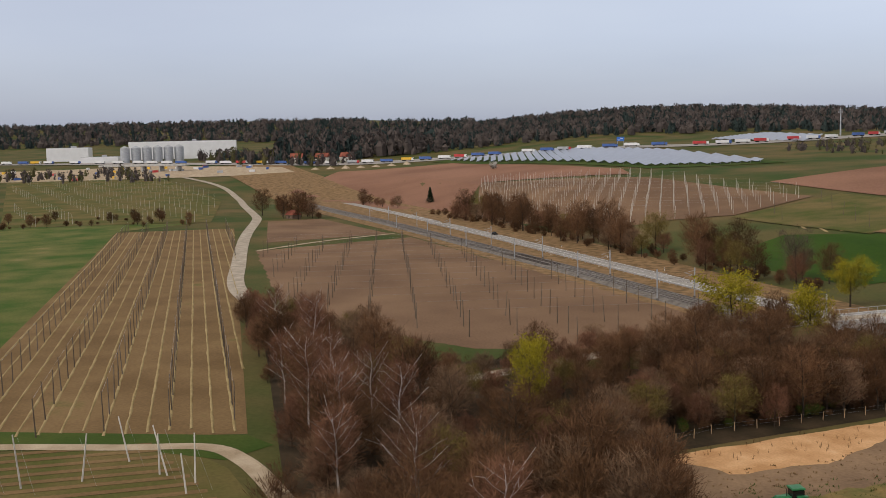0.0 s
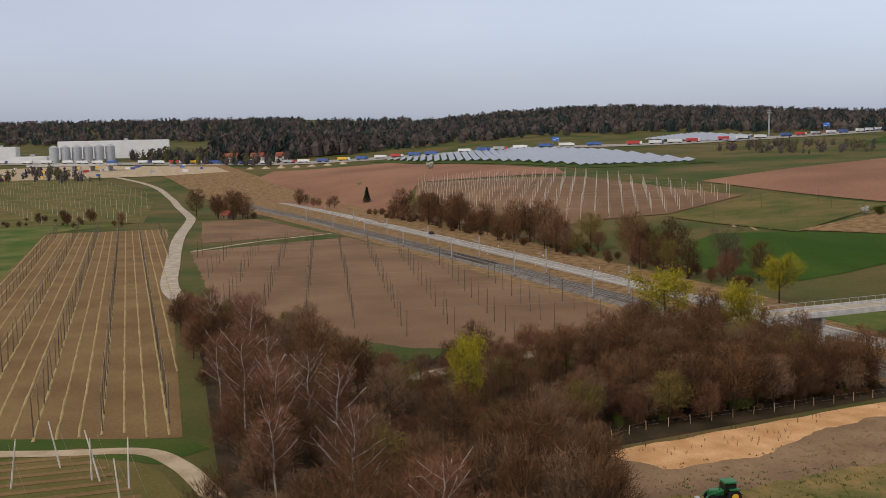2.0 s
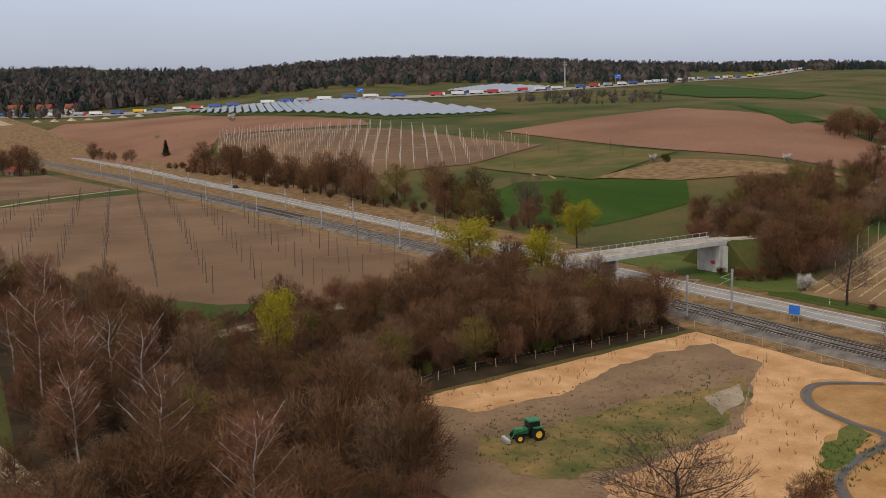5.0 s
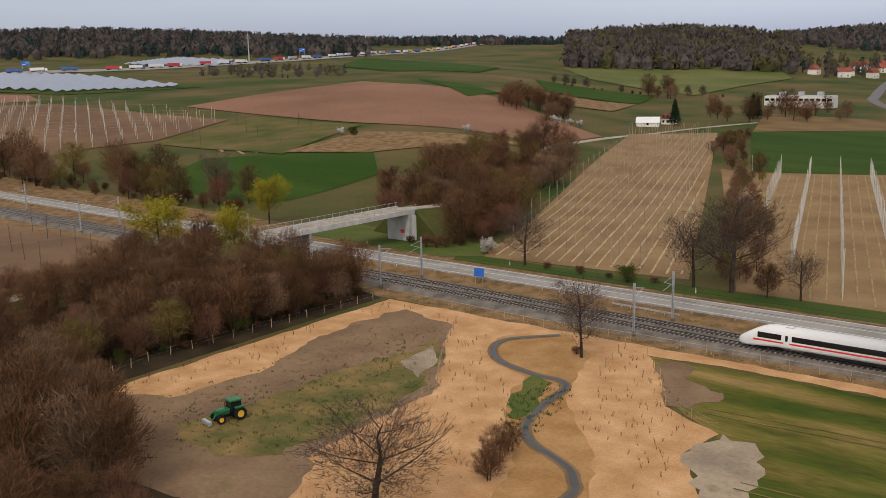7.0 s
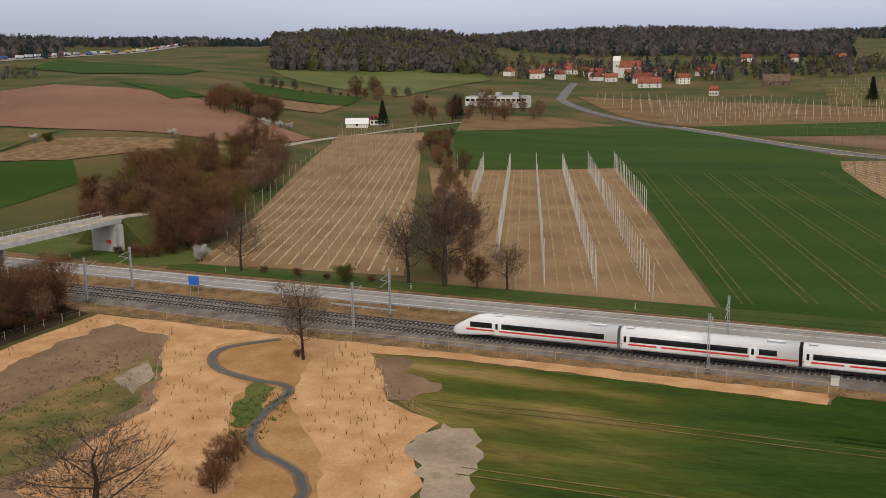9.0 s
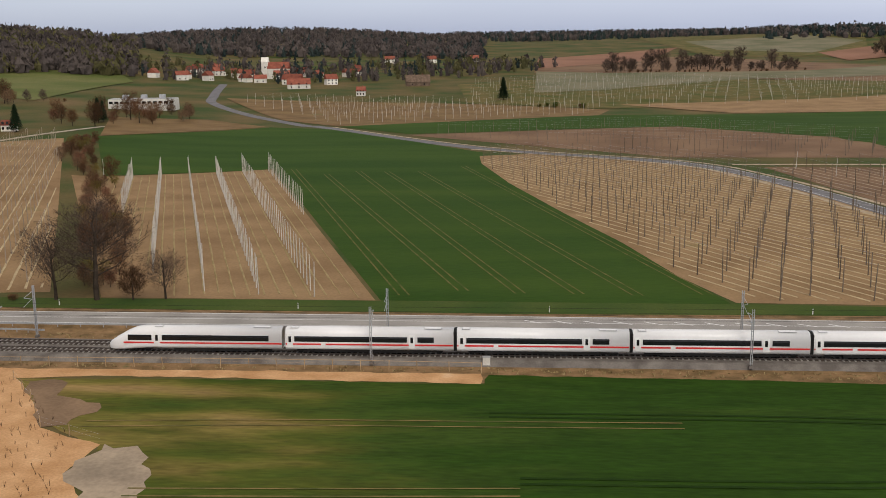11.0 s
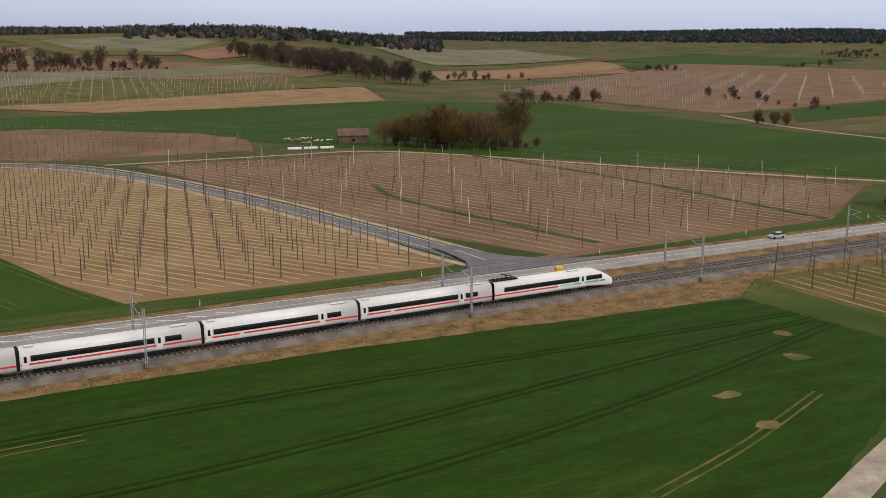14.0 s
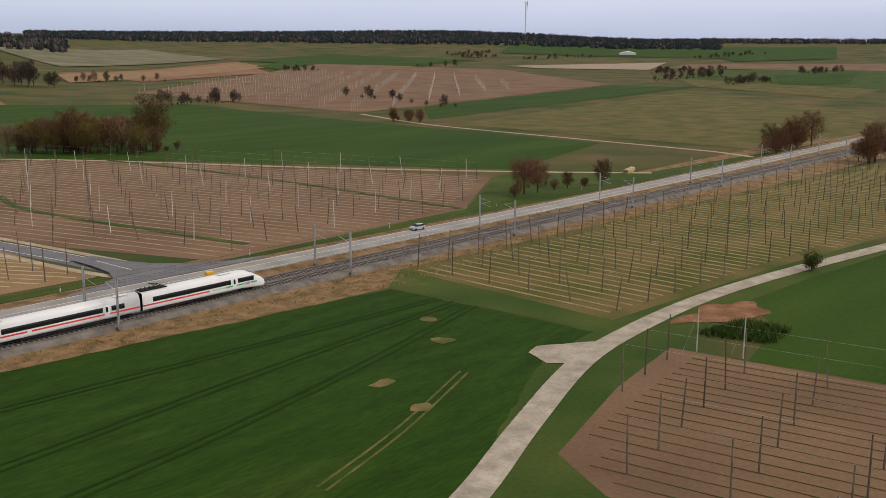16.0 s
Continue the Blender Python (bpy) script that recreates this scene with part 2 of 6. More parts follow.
def mixed_wheat():
    """Dense young wheat that thins out, with bare tan ground showing, towards one side."""
    m = bpy.data.materials.new("uneven_wheat")
    m.use_nodes = True
    n, l = m.node_tree.nodes, m.node_tree.links
    p = n["Principled BSDF"]
    p.inputs["Roughness"].default_value, p.inputs["Specular IOR Level"].default_value = 0.9, 0.06
    tc = n.new("ShaderNodeTexCoord")
    sx = n.new("ShaderNodeSeparateXYZ")
    l.new(tc.outputs["Object"], sx.inputs["Vector"])
    east = n.new("ShaderNodeMapRange")
    east.inputs["From Min"].default_value, east.inputs["From Max"].default_value = -66.0, 16.0
    east.inputs["To Min"].default_value, east.inputs["To Max"].default_value = -0.36, 0.66
    l.new(sx.outputs["X"], east.inputs["Value"])
    mp = n.new("ShaderNodeMapping")
    mp.inputs["Scale"].default_value = (0.35, 1.4, 1)
    l.new(tc.outputs["Object"], mp.inputs["Vector"])
    big, small, streaks = n.new("ShaderNodeTexNoise"), n.new("ShaderNodeTexNoise"), n.new("ShaderNodeTexNoise")
    for tex, s in ((big, 0.07), (small, 1.3), (streaks, 0.25)):
        tex.inputs["Scale"].default_value, tex.inputs["Detail"].default_value = s, 5.0
        l.new(mp.outputs["Vector"], tex.inputs["Vector"])
    add = n.new("ShaderNodeMath")
    add.operation = "MULTIPLY_ADD"
    l.new(big.outputs["Fac"], add.inputs[0])
    add.inputs[1].default_value = 1.7
    l.new(east.outputs["Result"], add.inputs[2])
    ramp = n.new("ShaderNodeValToRGB")
    els = ramp.color_ramp.elements
    els[0].position, els[0].color = 0.30, (0.26, 0.17, 0.07, 1)
    els[1].position, els[1].color = 0.86, (0.020, 0.048, 0.004, 1)
    for at, c in ((0.42, (0.15, 0.12, 0.03, 1)), (0.54, (0.070, 0.080, 0.012, 1)), (0.66, (0.036, 0.062, 0.008, 1))):
        e = els.new(at)
        e.color = c
    half = n.new("ShaderNodeMath")
    half.operation = "MULTIPLY"
    half.inputs[1].default_value = 0.62
    l.new(add.outputs["Value"], half.inputs[0])
    l.new(half.outputs["Value"], ramp.inputs["Fac"])
    mul = n.new("ShaderNodeMath")
    mul.operation = "ADD"
    l.new(small.outputs["Fac"], mul.inputs[0])
    l.new(streaks.outputs["Fac"], mul.inputs[1])
    hsv = n.new("ShaderNodeHueSaturation")
    l.new(ramp.outputs["Color"], hsv.inputs["Color"])
    l.new(mul.outputs["Value"], hsv.inputs["Value"])
    l.new(hsv.outputs["Color"], p.inputs["Base Color"])
    bp = n.new("ShaderNodeBump")
    bp.inputs["Strength"].default_value, bp.inputs["Distance"].default_value = 0.4, 0.1
    l.new(small.outputs["Fac"], bp.inputs["Height"])
    l.new(bp.outputs["Normal"], p.inputs["Normal"])
    return m


M_WHEAT = mixed_wheat()
M_TRAM = mat("flattened_wheat", (0.055, 0.075, 0.016), (0.14, 0.12, 0.04), 0.3, 2.0)
# wheat green darkened: the shade inside the ruts is put into the colour
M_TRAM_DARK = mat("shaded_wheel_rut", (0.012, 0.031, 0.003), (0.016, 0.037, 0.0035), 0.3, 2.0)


# ---- builders ----
def mesh(name, verts, faces, material, smooth=False):
    me = bpy.data.meshes.new(name)
    me.from_pydata([tuple(map(float, v)) for v in verts], [], faces)
    for m in (material if isinstance(material, (list, tuple)) else [material]):
        me.materials.append(m)
    if smooth:
        me.polygons.foreach_set("use_smooth", [True] * len(me.polygons))
    me.update()
    return me


def put(name, me, parent=None, m=None, label=""):
    ob = new(name, me)
    if parent:
        ob.parent = parent
    if m is not None:
        ob.matrix_basis = m
    if label:
        tagged(ob, label)
    return ob


class Build:
    """Vertices and faces of one mesh, from boxes, rods and rings."""

    def __init__(self):
        self.v, self.f = [], []

    def add(self, verts, faces):
        k = len(self.v)
        self.v += [tuple(p) for p in verts]
        self.f += [tuple(i + k for i in f) for f in faces]
        return self

    def box(self, x, y, z, sx, sy, sz, bevel=0.0, turn=0.0):
        """Centre of the base, size; upper edges drawn in by bevel."""
        c, s = math.cos(radians(turn)), math.sin(radians(turn))
        v = []
        for dz, t in ((0, 0), (sz - bevel, 0), (sz, bevel)):
            for a, b in ((-1, -1), (1, -1), (1, 1), (-1, 1)):
                px, py = a * (sx / 2 - t), b * (sy / 2 - t)
                v.append((x + px * c - py * s, y + px * s + py * c, z + dz))
        f = [(3, 2, 1, 0), (8, 9, 10, 11)]
        for k in (0, 4):
            f += [(k + i, k + (i + 1) % 4, k + 4 + (i + 1) % 4, k + 4 + i) for i in range(4)]
        return self.add(v, f)

    def rod(self, a, b, r0, r1=None, n=5, cap=True):
        a, b = Vector(a), Vector(b)
        r1 = r0 if r1 is None else r1
        d = (b - a).normalized()
        u = d.orthogonal().normalized()
        w = d.cross(u)
        v = [p + (u * math.cos(6.2832 * i / n) + w * math.sin(6.2832 * i / n)) * r for p, r in ((a, r0), (b, r1)) for i in range(n)]
        f = [(i, (i + 1) % n, n + (i + 1) % n, n + i) for i in range(n)]
        if cap:
            f += [tuple(range(n, 2 * n)), tuple(reversed(range(n)))]
        return self.add(v, f)

    def mesh(self, name, material, smooth=False):
        return mesh(name, self.v, self.f, material, smooth)


def part(name, build, material, parent, label="", smooth=False, m=None):
    return put(name, build.mesh(name, material, smooth), parent, m, label)


def empty(name, x, y, z=0.0, turn=0.0, scale=1.0):
    ob = new(name)
    ob.matrix_basis = pose(x, y, z, 0, 0, turn) @ Matrix.Diagonal((scale, scale, scale, 1))
    return ob


def inside(x, y, poly):
    hit, n = False, len(poly)
    for i in range(n):
        (x0, y0), (x1, y1) = poly[i], poly[(i + 1) % n]
        if (y0 > y) != (y1 > y) and x < (x1 - x0) * (y - y0) / (y1 - y0) + x0:
            hit = not hit
    return hit


def ragged(poly, amount, step=1.6):
    """The same outline with an uneven edge."""
    out = []
    for (ax, ay), (bx, by) in zip(poly, poly[1:] + poly[:1]):
        l = math.hypot(bx - ax, by - ay)
        n = max(1, min(60, int(l / step)))
        nx, ny = -(by - ay) / l, (bx - ax) / l
        for k in range(n):
            x, y = ax + (bx - ax) * k / n, ay + (by - ay) * k / n
            o = 0.0 if k == 0 else amount * (noise.noise((x * 0.23, y * 0.23, 1.7)) * 1.4 + noise.noise((x * 0.9, y * 0.9, 5.1)) * 0.7)
            out.append((x + nx * o, y + ny * o))
    return out


def field(label, poly, material, lift=0.03, name="field", category="field", step=30.0, rough=0.0):
    """A flat patch of farmland that follows the lie of the land."""
    poly = ragged(poly, rough) if rough else poly
    bm = bmesh.new()
    flat_v, _, flat_f, *_ = delaunay_2d_cdt([Vector(p) for p in poly], [], [list(range(len(poly)))], 1, 1e-4)
    corners = [bm.verts.new((p.x, p.y, 0)) for p in flat_v]
    for tri in flat_f:
        bm.faces.new([corners[i] for i in tri])
    far = max(math.hypot(x, y) for x, y in poly)
    if far > 330:
        xs, ys = [p[0] for p in poly], [p[1] for p in poly]
        step = max(step if far > 800 else step * 0.5, (max(xs) - min(xs)) / 40, (max(ys) - min(ys)) / 40)
        for axis, lo, hi in ((0, min(xs), max(xs)), (1, min(ys), max(ys))):
            c = lo + step
            while c < hi:
                co, no = [0, 0, 0], [0, 0, 0]
                co[axis], no[axis] = c, 1
                bmesh.ops.bisect_plane(bm, geom=bm.verts[:] + bm.edges[:] + bm.faces[:], plane_co=co, plane_no=no)
                c += step
    for v in bm.verts:
        r = math.hypot(v.co.x, v.co.y)
        v.co.z = float(ht(v.co.x, v.co.y)) + lift + max(0.0, r - 300) * 0.0004 + min(0.22, 0.03 * float(ht(v.co.x, v.co.y)))
    bm.normal_update()
    bmesh.ops.reverse_faces(bm, faces=[f for f in bm.faces if f.normal.z < 0])
    me = bpy.data.meshes.new(name)
    bm.to_mesh(me)
    bm.free()
    me.materials.append(material)
    return tagged(new(name, me), label, category, kind="structure")


def smooth_line(pts, n=6):
    """Catmull-Rom through the points."""
    p = [Vector(q) for q in pts]
    p = [2 * p[0] - p[1]] + p + [2 * p[-1] - p[-2]]
    out = []
    for i in range(1, len(p) - 2):
        for k in range(n):
            t = k / n
            out.append(0.5 * ((2 * p[i]) + (p[i + 1] - p[i - 1]) * t + (2 * p[i - 1] - 5 * p[i] + 4 * p[i + 1] - p[i + 2]) * t * t
                              + (3 * p[i] - p[i - 1] - 3 * p[i + 1] + p[i + 2]) * t ** 3))
    return out + [p[-2]]


def ribbon(name, pts, width, material, lift=0.06, thick=0.0, n=6, bank=0.0, z_of=None):
    """A strip along a smooth line, with sloping edges when it has thickness."""
    line = smooth_line(pts, n) if n > 1 else [Vector(q) for q in pts]
    b, rows = Build(), []
    for i, p in enumerate(line):
        d = (line[min(i + 1, len(line) - 1)] - line[max(i - 1, 0)]).to_2d()
        d.normalize()
        side = Vector((-d.y, d.x))
        w = width(i / (len(line) - 1)) if callable(width) else width
        row = []
        for o, z in ((-w / 2 - bank, -0.15 if bank else 0), (-w / 2, thick), (w / 2, thick), (w / 2 + bank, -0.15 if bank else 0)):
            if not bank and abs(o) != w / 2:
                continue
            q = p.to_2d() + side * o
            r = max(0.0, q.length - 300) * 0.0004
            base = z_of(q.x, q.y) if z_of else (float(ht(q.x, q.y)) + (p.z if len(p) > 2 else 0))
            row.append((q.x, q.y, base + lift + r + z))
        rows.append(row)
    m = 4 if bank else 2
    if not bank:
        rows = [r[1:3] if len(r) == 4 else r for r in rows]
    for r in rows:
        b.v += r
    for i in range(len(rows) - 1):
        b.f += [(i * m + k + 1, i * m + k, (i + 1) * m + k, (i + 1) * m + k + 1) for k in range(m - 1)]
    return new(name, b.mesh(name, material))


# ---- land sheet ----
def land():
    radii = [0, 60, 120, 180, 240, 300]
    while radii[-1] < 4850:
        radii.append(radii[-1] * 1.03 + 2)
    n, v, f = 360, [(0, 0, 0)], []
    for r in radii[1:]:
        a = np.arange(n) * 2 * math.pi / n
        x, y = r * np.sin(a), r * np.cos(a)
        v += list(zip(x, y, ht(x, y)))
    f += [(0, 1 + (i + 1) % n, 1 + i) for i in range(n)]
    for k in range(len(radii) - 2):
        o = 1 + k * n
        f += [(o + i, o + (i + 1) % n, o + n + (i + 1) % n, o + n + i) for i in range(n)]
    tagged(new("ground", mesh("ground", v, f, M_LAND, True)), "rough grass and bare earth of a broad farming valley", "ground", kind="structure")


land()
# ---- fields ----
field("dry grassy verge beside the railway and road", [(-1300, 120), (-1300, 215), (-560, 215), (-120, 183), (120, 178), (560, 190), (560, 130), (140, 130), (-130, 140), (-480, 144)], M_VERGE, 0.01, "verge", "verge")
HOP_A = [(-599, 2), (-586, 66), (-163, 19), (-180, -34)]
field("brown hop garden soil with pale straw rows", HOP_A, M_HOP, 0.03)
field("brown tilled hop garden beside the railway", [(-459, 61), (-486, 142), (-282, 143), (-205, 143), (-200, 100), (-212, 76), (-275, 44)], M_SOIL, 0.04, rough=0.8)
field("small bare brown field beside the lane", [(-632, 92), (-646, 128), (-512, 138), (-495, 71)], M_SOIL, 0.03)
field("far hop garden with olive soil", [(-1250, -110), (-1280, 36), (-844, 86), (-640, 58), (-690, -67)], M_HOP_GREEN, 0.03)
field("damp green meadow", [(-690, -70), (-640, 50), (-605, 2), (-250, -26), (-186, -36), (-186, -120), (-690, -160)], M_MEADOW, 0.012, rough=1.5)
field("striped grassy hop rows below the path", [(-168, -60), (-166, -4), (-156, 10), (-146, 14), (-128, 16), (-110, 10), (-100, -60)], M_HOP_GREEN, 0.03)
field("orange wood chip mulch on the new plot", [(-131, 139.3), (-126.5, 73), (-122, 64), (-108, 56), (-60, 56), (-42, 72), (-43.5, 84), (-44, 93), (-48, 99), (-50.8, 102.3), (-50, 110.8), (-55, 113), (-60, 116), (-63, 122), (-66, 126), (-72.8, 135), (-60, 136.4), (-39, 136), (-5.5, 135), (-5.7, 139.5), (-40, 139.5), (-79, 139.3), (-95, 139), (-112, 139.3)], M_MULCH, 0.05, rough=0.4)
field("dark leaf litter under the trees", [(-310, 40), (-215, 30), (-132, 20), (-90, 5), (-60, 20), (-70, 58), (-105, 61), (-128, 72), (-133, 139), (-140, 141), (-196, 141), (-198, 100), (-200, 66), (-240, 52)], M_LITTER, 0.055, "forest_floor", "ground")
field("grey bare soil patch with weeds", [(-124.5, 73.5), (-116.4, 78.4), (-116, 83), (-115, 93.6), (-121.9, 111), (-124.3, 130.5), (-122.9, 135), (-109, 131.6), (-104, 124), (-96.5, 114), (-89, 103), (-87, 92), (-85.5, 77), (-80, 70), (-77, 61), (-100, 58), (-116, 64)], M_SOIL_GREY, 0.09, rough=1)
field("weedy strip with dry grass on the soil patch", [(-106, 100.6), (-104, 114), (-106, 124), (-97, 113), (-90.8, 102), (-87.7, 83), (-88, 74), (-94, 69), (-107, 72), (-106, 79.5), (-105, 91)], M_WEED, 0.12, rough=1.6)
field("pale sandy patch on the soil", [(-101.8, 110), (-103.2, 119.5), (-95.9, 111), (-94.2, 105.6)], M_SAND, 0.14, "bare_patch", rough=0.9)
field("sandy eroded bank along the stream", [(-97.4, 131), (-94.6, 123), (-89, 117.8), (-82, 115.2), (-78, 106), (-73, 98), (-64, 88), (-60, 76), (-52, 76), (-53, 86), (-55.6, 91.6), (-59.3, 97), (-66, 103.7), (-73, 112), (-76, 120), (-80, 130), (-90, 138)], M_BANK, 0.09, rough=0.9)
field("grassy stones beside the stream", [(-81.5, 116.8), (-77, 115), (-72.8, 103.7), (-72.8, 99.8), (-76.5, 103.7), (-79, 107.6)], M_MEADOW, 0.15, rough=0.8)
field("grey sandy soil at the plot edge", [(-50.8, 102.3), (-48, 99), (-44, 92.7), (-43, 80), (-37, 80), (-40, 99), (-44, 108.6), (-49.6, 111)], M_SAND, 0.08, rough=1.8)
field("bare soil corner of the wheat", [(-72.8, 135), (-64, 133), (-61, 127), (-56, 125), (-57, 117), (-60, 116), (-63, 122)], M_SOIL_GREY, 0.08, rough=1.4)
field("dark green young wheat thinning to patchy tan", [(-72.5, 134.8), (-66, 125.5), (-62, 119), (-50, 110), (-44, 93), (-38, 60), (0, 40), (60, 46), (77, 62), (121, 82), (138, 83.5), (138, 129), (60, 137), (-4.5, 139), (-5, 134.8), (-39, 135.6)], M_WHEAT, 0.04, rough=0.4)
field("green striped hop garden by the lane", [(152, 139), (560, 122), (560, 96), (365, 75), (256, 74), (200, 81), (146, 85)], M_HOP_GREEN, 0.04)
field("green field beyond the lane", [(176, 76), (207, 72), (258, 63), (400, 40), (400, -60), (152, -20), (142, 39), (139.6, 58), (160, 62)], M_CROP, 0.03)
field("brown hop garden on bare soil", [(138, 70), (139, 58), (141, 39), (150, 0), (85, 0), (86, 50), (92, 60), (116, 66.5)], M_SOIL, 0.05)
field("pale brown hop garden with straw rows", [(-227, 490), (-258, 455), (-142, 183), (-92, 187)], M_HOP_TAN, 0.04)
field("brown hop garden with white poles", [(-165, 360), (-152, 358), (-98, 391), (-27, 182), (-80, 183)], M_HOP_TAN, 0.04)
field("dark green wheat between the hop gardens", [(-216, 505), (-147, 590), (-100, 572), (-17, 452), (-16, 409), (38, 181), (-26, 182), (-97, 392), (-153, 360)], M_CROP, 0.03)
field("tan hop garden with many pale rows", [(-18, 438), (4, 445), (60, 404), (82, 366), (99, 286), (107, 226), (107, 180), (39, 182), (32, 203), (24, 240), (12, 284), (-4, 348), (-16, 409)], M_HOP_TAN, 0.04)
field("reddish brown hop garden", [(92, 394), (206, 386), (286, 217), (221, 178), (132, 174), (118, 214)], M_SOIL, 0.04)
field("wide green wheat field", [(144, 685), (344, 731), (465, 639), (428, 371), (416, 252), (305, 222), (242, 336), (199, 400), (160, 470)], M_CROP, 0.03)
field("brown hop garden behind the village road", [(-61, 539), (89, 587), (174, 501), (150, 425), (65, 429)], M_SOIL, 0.03)
field("green strip behind the village road", [(-107, 594), (50, 672), (150, 690), (180, 500), (89, 587), (-61, 545)], M_CROP, 0.03)
field("tan field with hop poles", [(-240, 820), (-39, 771), (62, 721), (50, 672), (-107, 594), (-150, 640)], M_HOP, 0.03)
field("olive hop slope", [(-40, 775), (62, 730), (330, 810), (400, 1000), (100, 1100), (-60, 960)], M_HOP_GREEN, 0.03)
field("brown far field", [(522, 796), (1309, 1405), (1330, 980), (1021, 608), (493, 486)], M_SOIL, 0.03)
field("green band of far field", [(568, 496), (995, 593), (1023, 504), (477, 412)], M_CROP, 0.06)
field("olive far field beyond the track", [(458, 378), (901, 461), (738, 220), (552, 175), (436, 186)], M_HOP_GREEN, 0.05)
field("bare red brown hill field", [(-515, 374), (-542, 553), (-361, 492), (-258, 428), (-245, 358), (-360, 358)], M_SOIL_RED, 0.03)
field("green vine like rows on the slope", [(-413, 278), (-435, 359), (-346, 352), (-315, 274)], M_HOP_GREEN, 0.06)
field("rough reddish fallow strip", [(-318, 277), (-327, 332), (-241, 352), (-282, 289)], M_VERGE, 0.06)
field("bright green field behind the trees", [(-345, 258), (-279, 290), (-250, 262), (-250, 212), (-330, 212)], M_CROP, 0.05)
field("tan hop garden with pale poles on the slope", [(-565, 205), (-743, 274), (-600, 341), (-440, 346), (-417, 283), (-440, 225)], M_SOIL, 0.03)
field("brown field below the solar park", [(-914, 150), (-1114, 243), (-1048, 354), (-693, 371), (-640, 350), (-743, 276), (-620, 215)], M_SOIL_RED, 0.03)
M_HOP_GREY = mat("grey_green_hop_slope", (0.115, 0.115, 0.062), (0.185, 0.165, 0.105), 0.02, 0.6, c=(0.22, 0.16, 0.10))
M_PASTURE = mat("yellow_green_pasture", (0.085, 0.105, 0.028), (0.135, 0.135, 0.048), 0.02, 0.6, c=(0.17, 0.14, 0.06))
FAR_FIELDS = (
    ("yellow green pasture below the wood", M_PASTURE, [(-595, 905), (-560, 1010), (-427, 1060), (-369, 955), (-355, 723), (-492, 794)]),
    ("green strip on the hill", M_CROP, [(-489, 703), (-380, 709), (-356, 641), (-408, 607)]),
    ("green corner above the red field", M_CROP, [(-520, 590), (-390, 523), (-381, 478)]),
    ("green slope below the motorway", M_CROP, [(-905, 930), (-591, 793), (-538, 690), (-621, 667), (-760, 740)]),
    ("tan fallow strip on the hill", M_VERGE, [(-408, 600), (-356, 635), (-330, 560), (-372, 520)]),
    ("straw coloured band of field", M_HOP_TAN, [(72, 759), (419, 875), (361, 713), (142, 696)]),
    ("olive field strip", M_HOP_GREEN, [(59, 786), (421, 1068), (430, 880), (225, 832)]),
    ("grey green hop slope", M_HOP_GREY, [(11, 864), (17, 1177), (88, 1148), (330, 1207), (464, 1300), (455, 1118), (231, 1065), (66, 880)]),
    ("reddish bare field on the knoll", M_SOIL_RED, [(24, 1522), (147, 1679), (267, 1798), (159, 1416), (18, 1229)]),
    ("tan field behind the hedge", M_SOIL_RED, [(449, 1606), (551, 1687), (541, 1516), (445, 1442)]),
    ("grey green far slope", M_HOP_GREY, [(301, 1949), (524, 1993), (579, 1803), (441, 1609), (317, 1710)]),
    ("tan strip of far field", M_HOP_TAN, [(653, 1162), (1148, 1415), (1081, 1277), (562, 974)]),
    ("dark green far field", M_CROP, [(1089, 1314), (1547, 1640), (1586, 1556), (1043, 1195)]),
    ("grey green far slope", M_HOP_GREY, [(867, 1761), (1383, 2054), (1221, 1553), (779, 1368)]),
    ("pale sandy far field", M_SAND, [(1453, 1071), (1860, 980), (1499, 820), (1418, 987)]),
    ("green far field", M_CROP, [(2872, 1478), (3162, 1102), (2279, 792), (2021, 910)]),
    ("green far field", M_CROP, [(1410, 575), (1580, 514), (1198, 401), (1121, 450)]),
)
for i, (label, material, outline) in enumerate(FAR_FIELDS):
    field(label, outline, material, 0.10 + 0.02 * i)

def streak(label, pts, width, material, lift=0.10, name="wheel_track"):
    return tagged(ribbon(name, pts, width, material, lift), label, "wheel track", kind="structure")


for dx in (0.0, 1.9):
    for ax, ay, bx, by in ((-74, 375, -12, 190), (-63, 383, -1, 188), (-52, 382, 10, 188), (-39, 382, 21, 187), (-90, 391, -23, 186), (-24, 400, 34, 188)):
        streak("pale wheel track through the wheat", [(ax + dx, ay), (bx + dx, by)], 0.4, M_TRAM)
    streak("pale wheel track through the thin wheat", [(-55, 116.5 + dx), (-30, 118 + dx), (-4, 118.5 + dx), (20, 119 + dx)], 0.28, M_WEED)
    streak("pale wheel track through the thin wheat", [(-42, 97 + dx), (-19, 98 + dx), (0, 99 + dx)], 0.28, M_WEED)
    streak("pale wheel track through the wheat", [(68, 73 + dx * 0.7), (86, 78 + dx * 0.7), (108, 86 + dx * 0.7)], 0.4, M_TRAM)
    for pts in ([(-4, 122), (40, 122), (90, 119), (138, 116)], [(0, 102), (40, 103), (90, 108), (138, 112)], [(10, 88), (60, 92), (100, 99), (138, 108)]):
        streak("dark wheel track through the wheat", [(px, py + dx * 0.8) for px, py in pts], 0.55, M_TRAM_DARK)
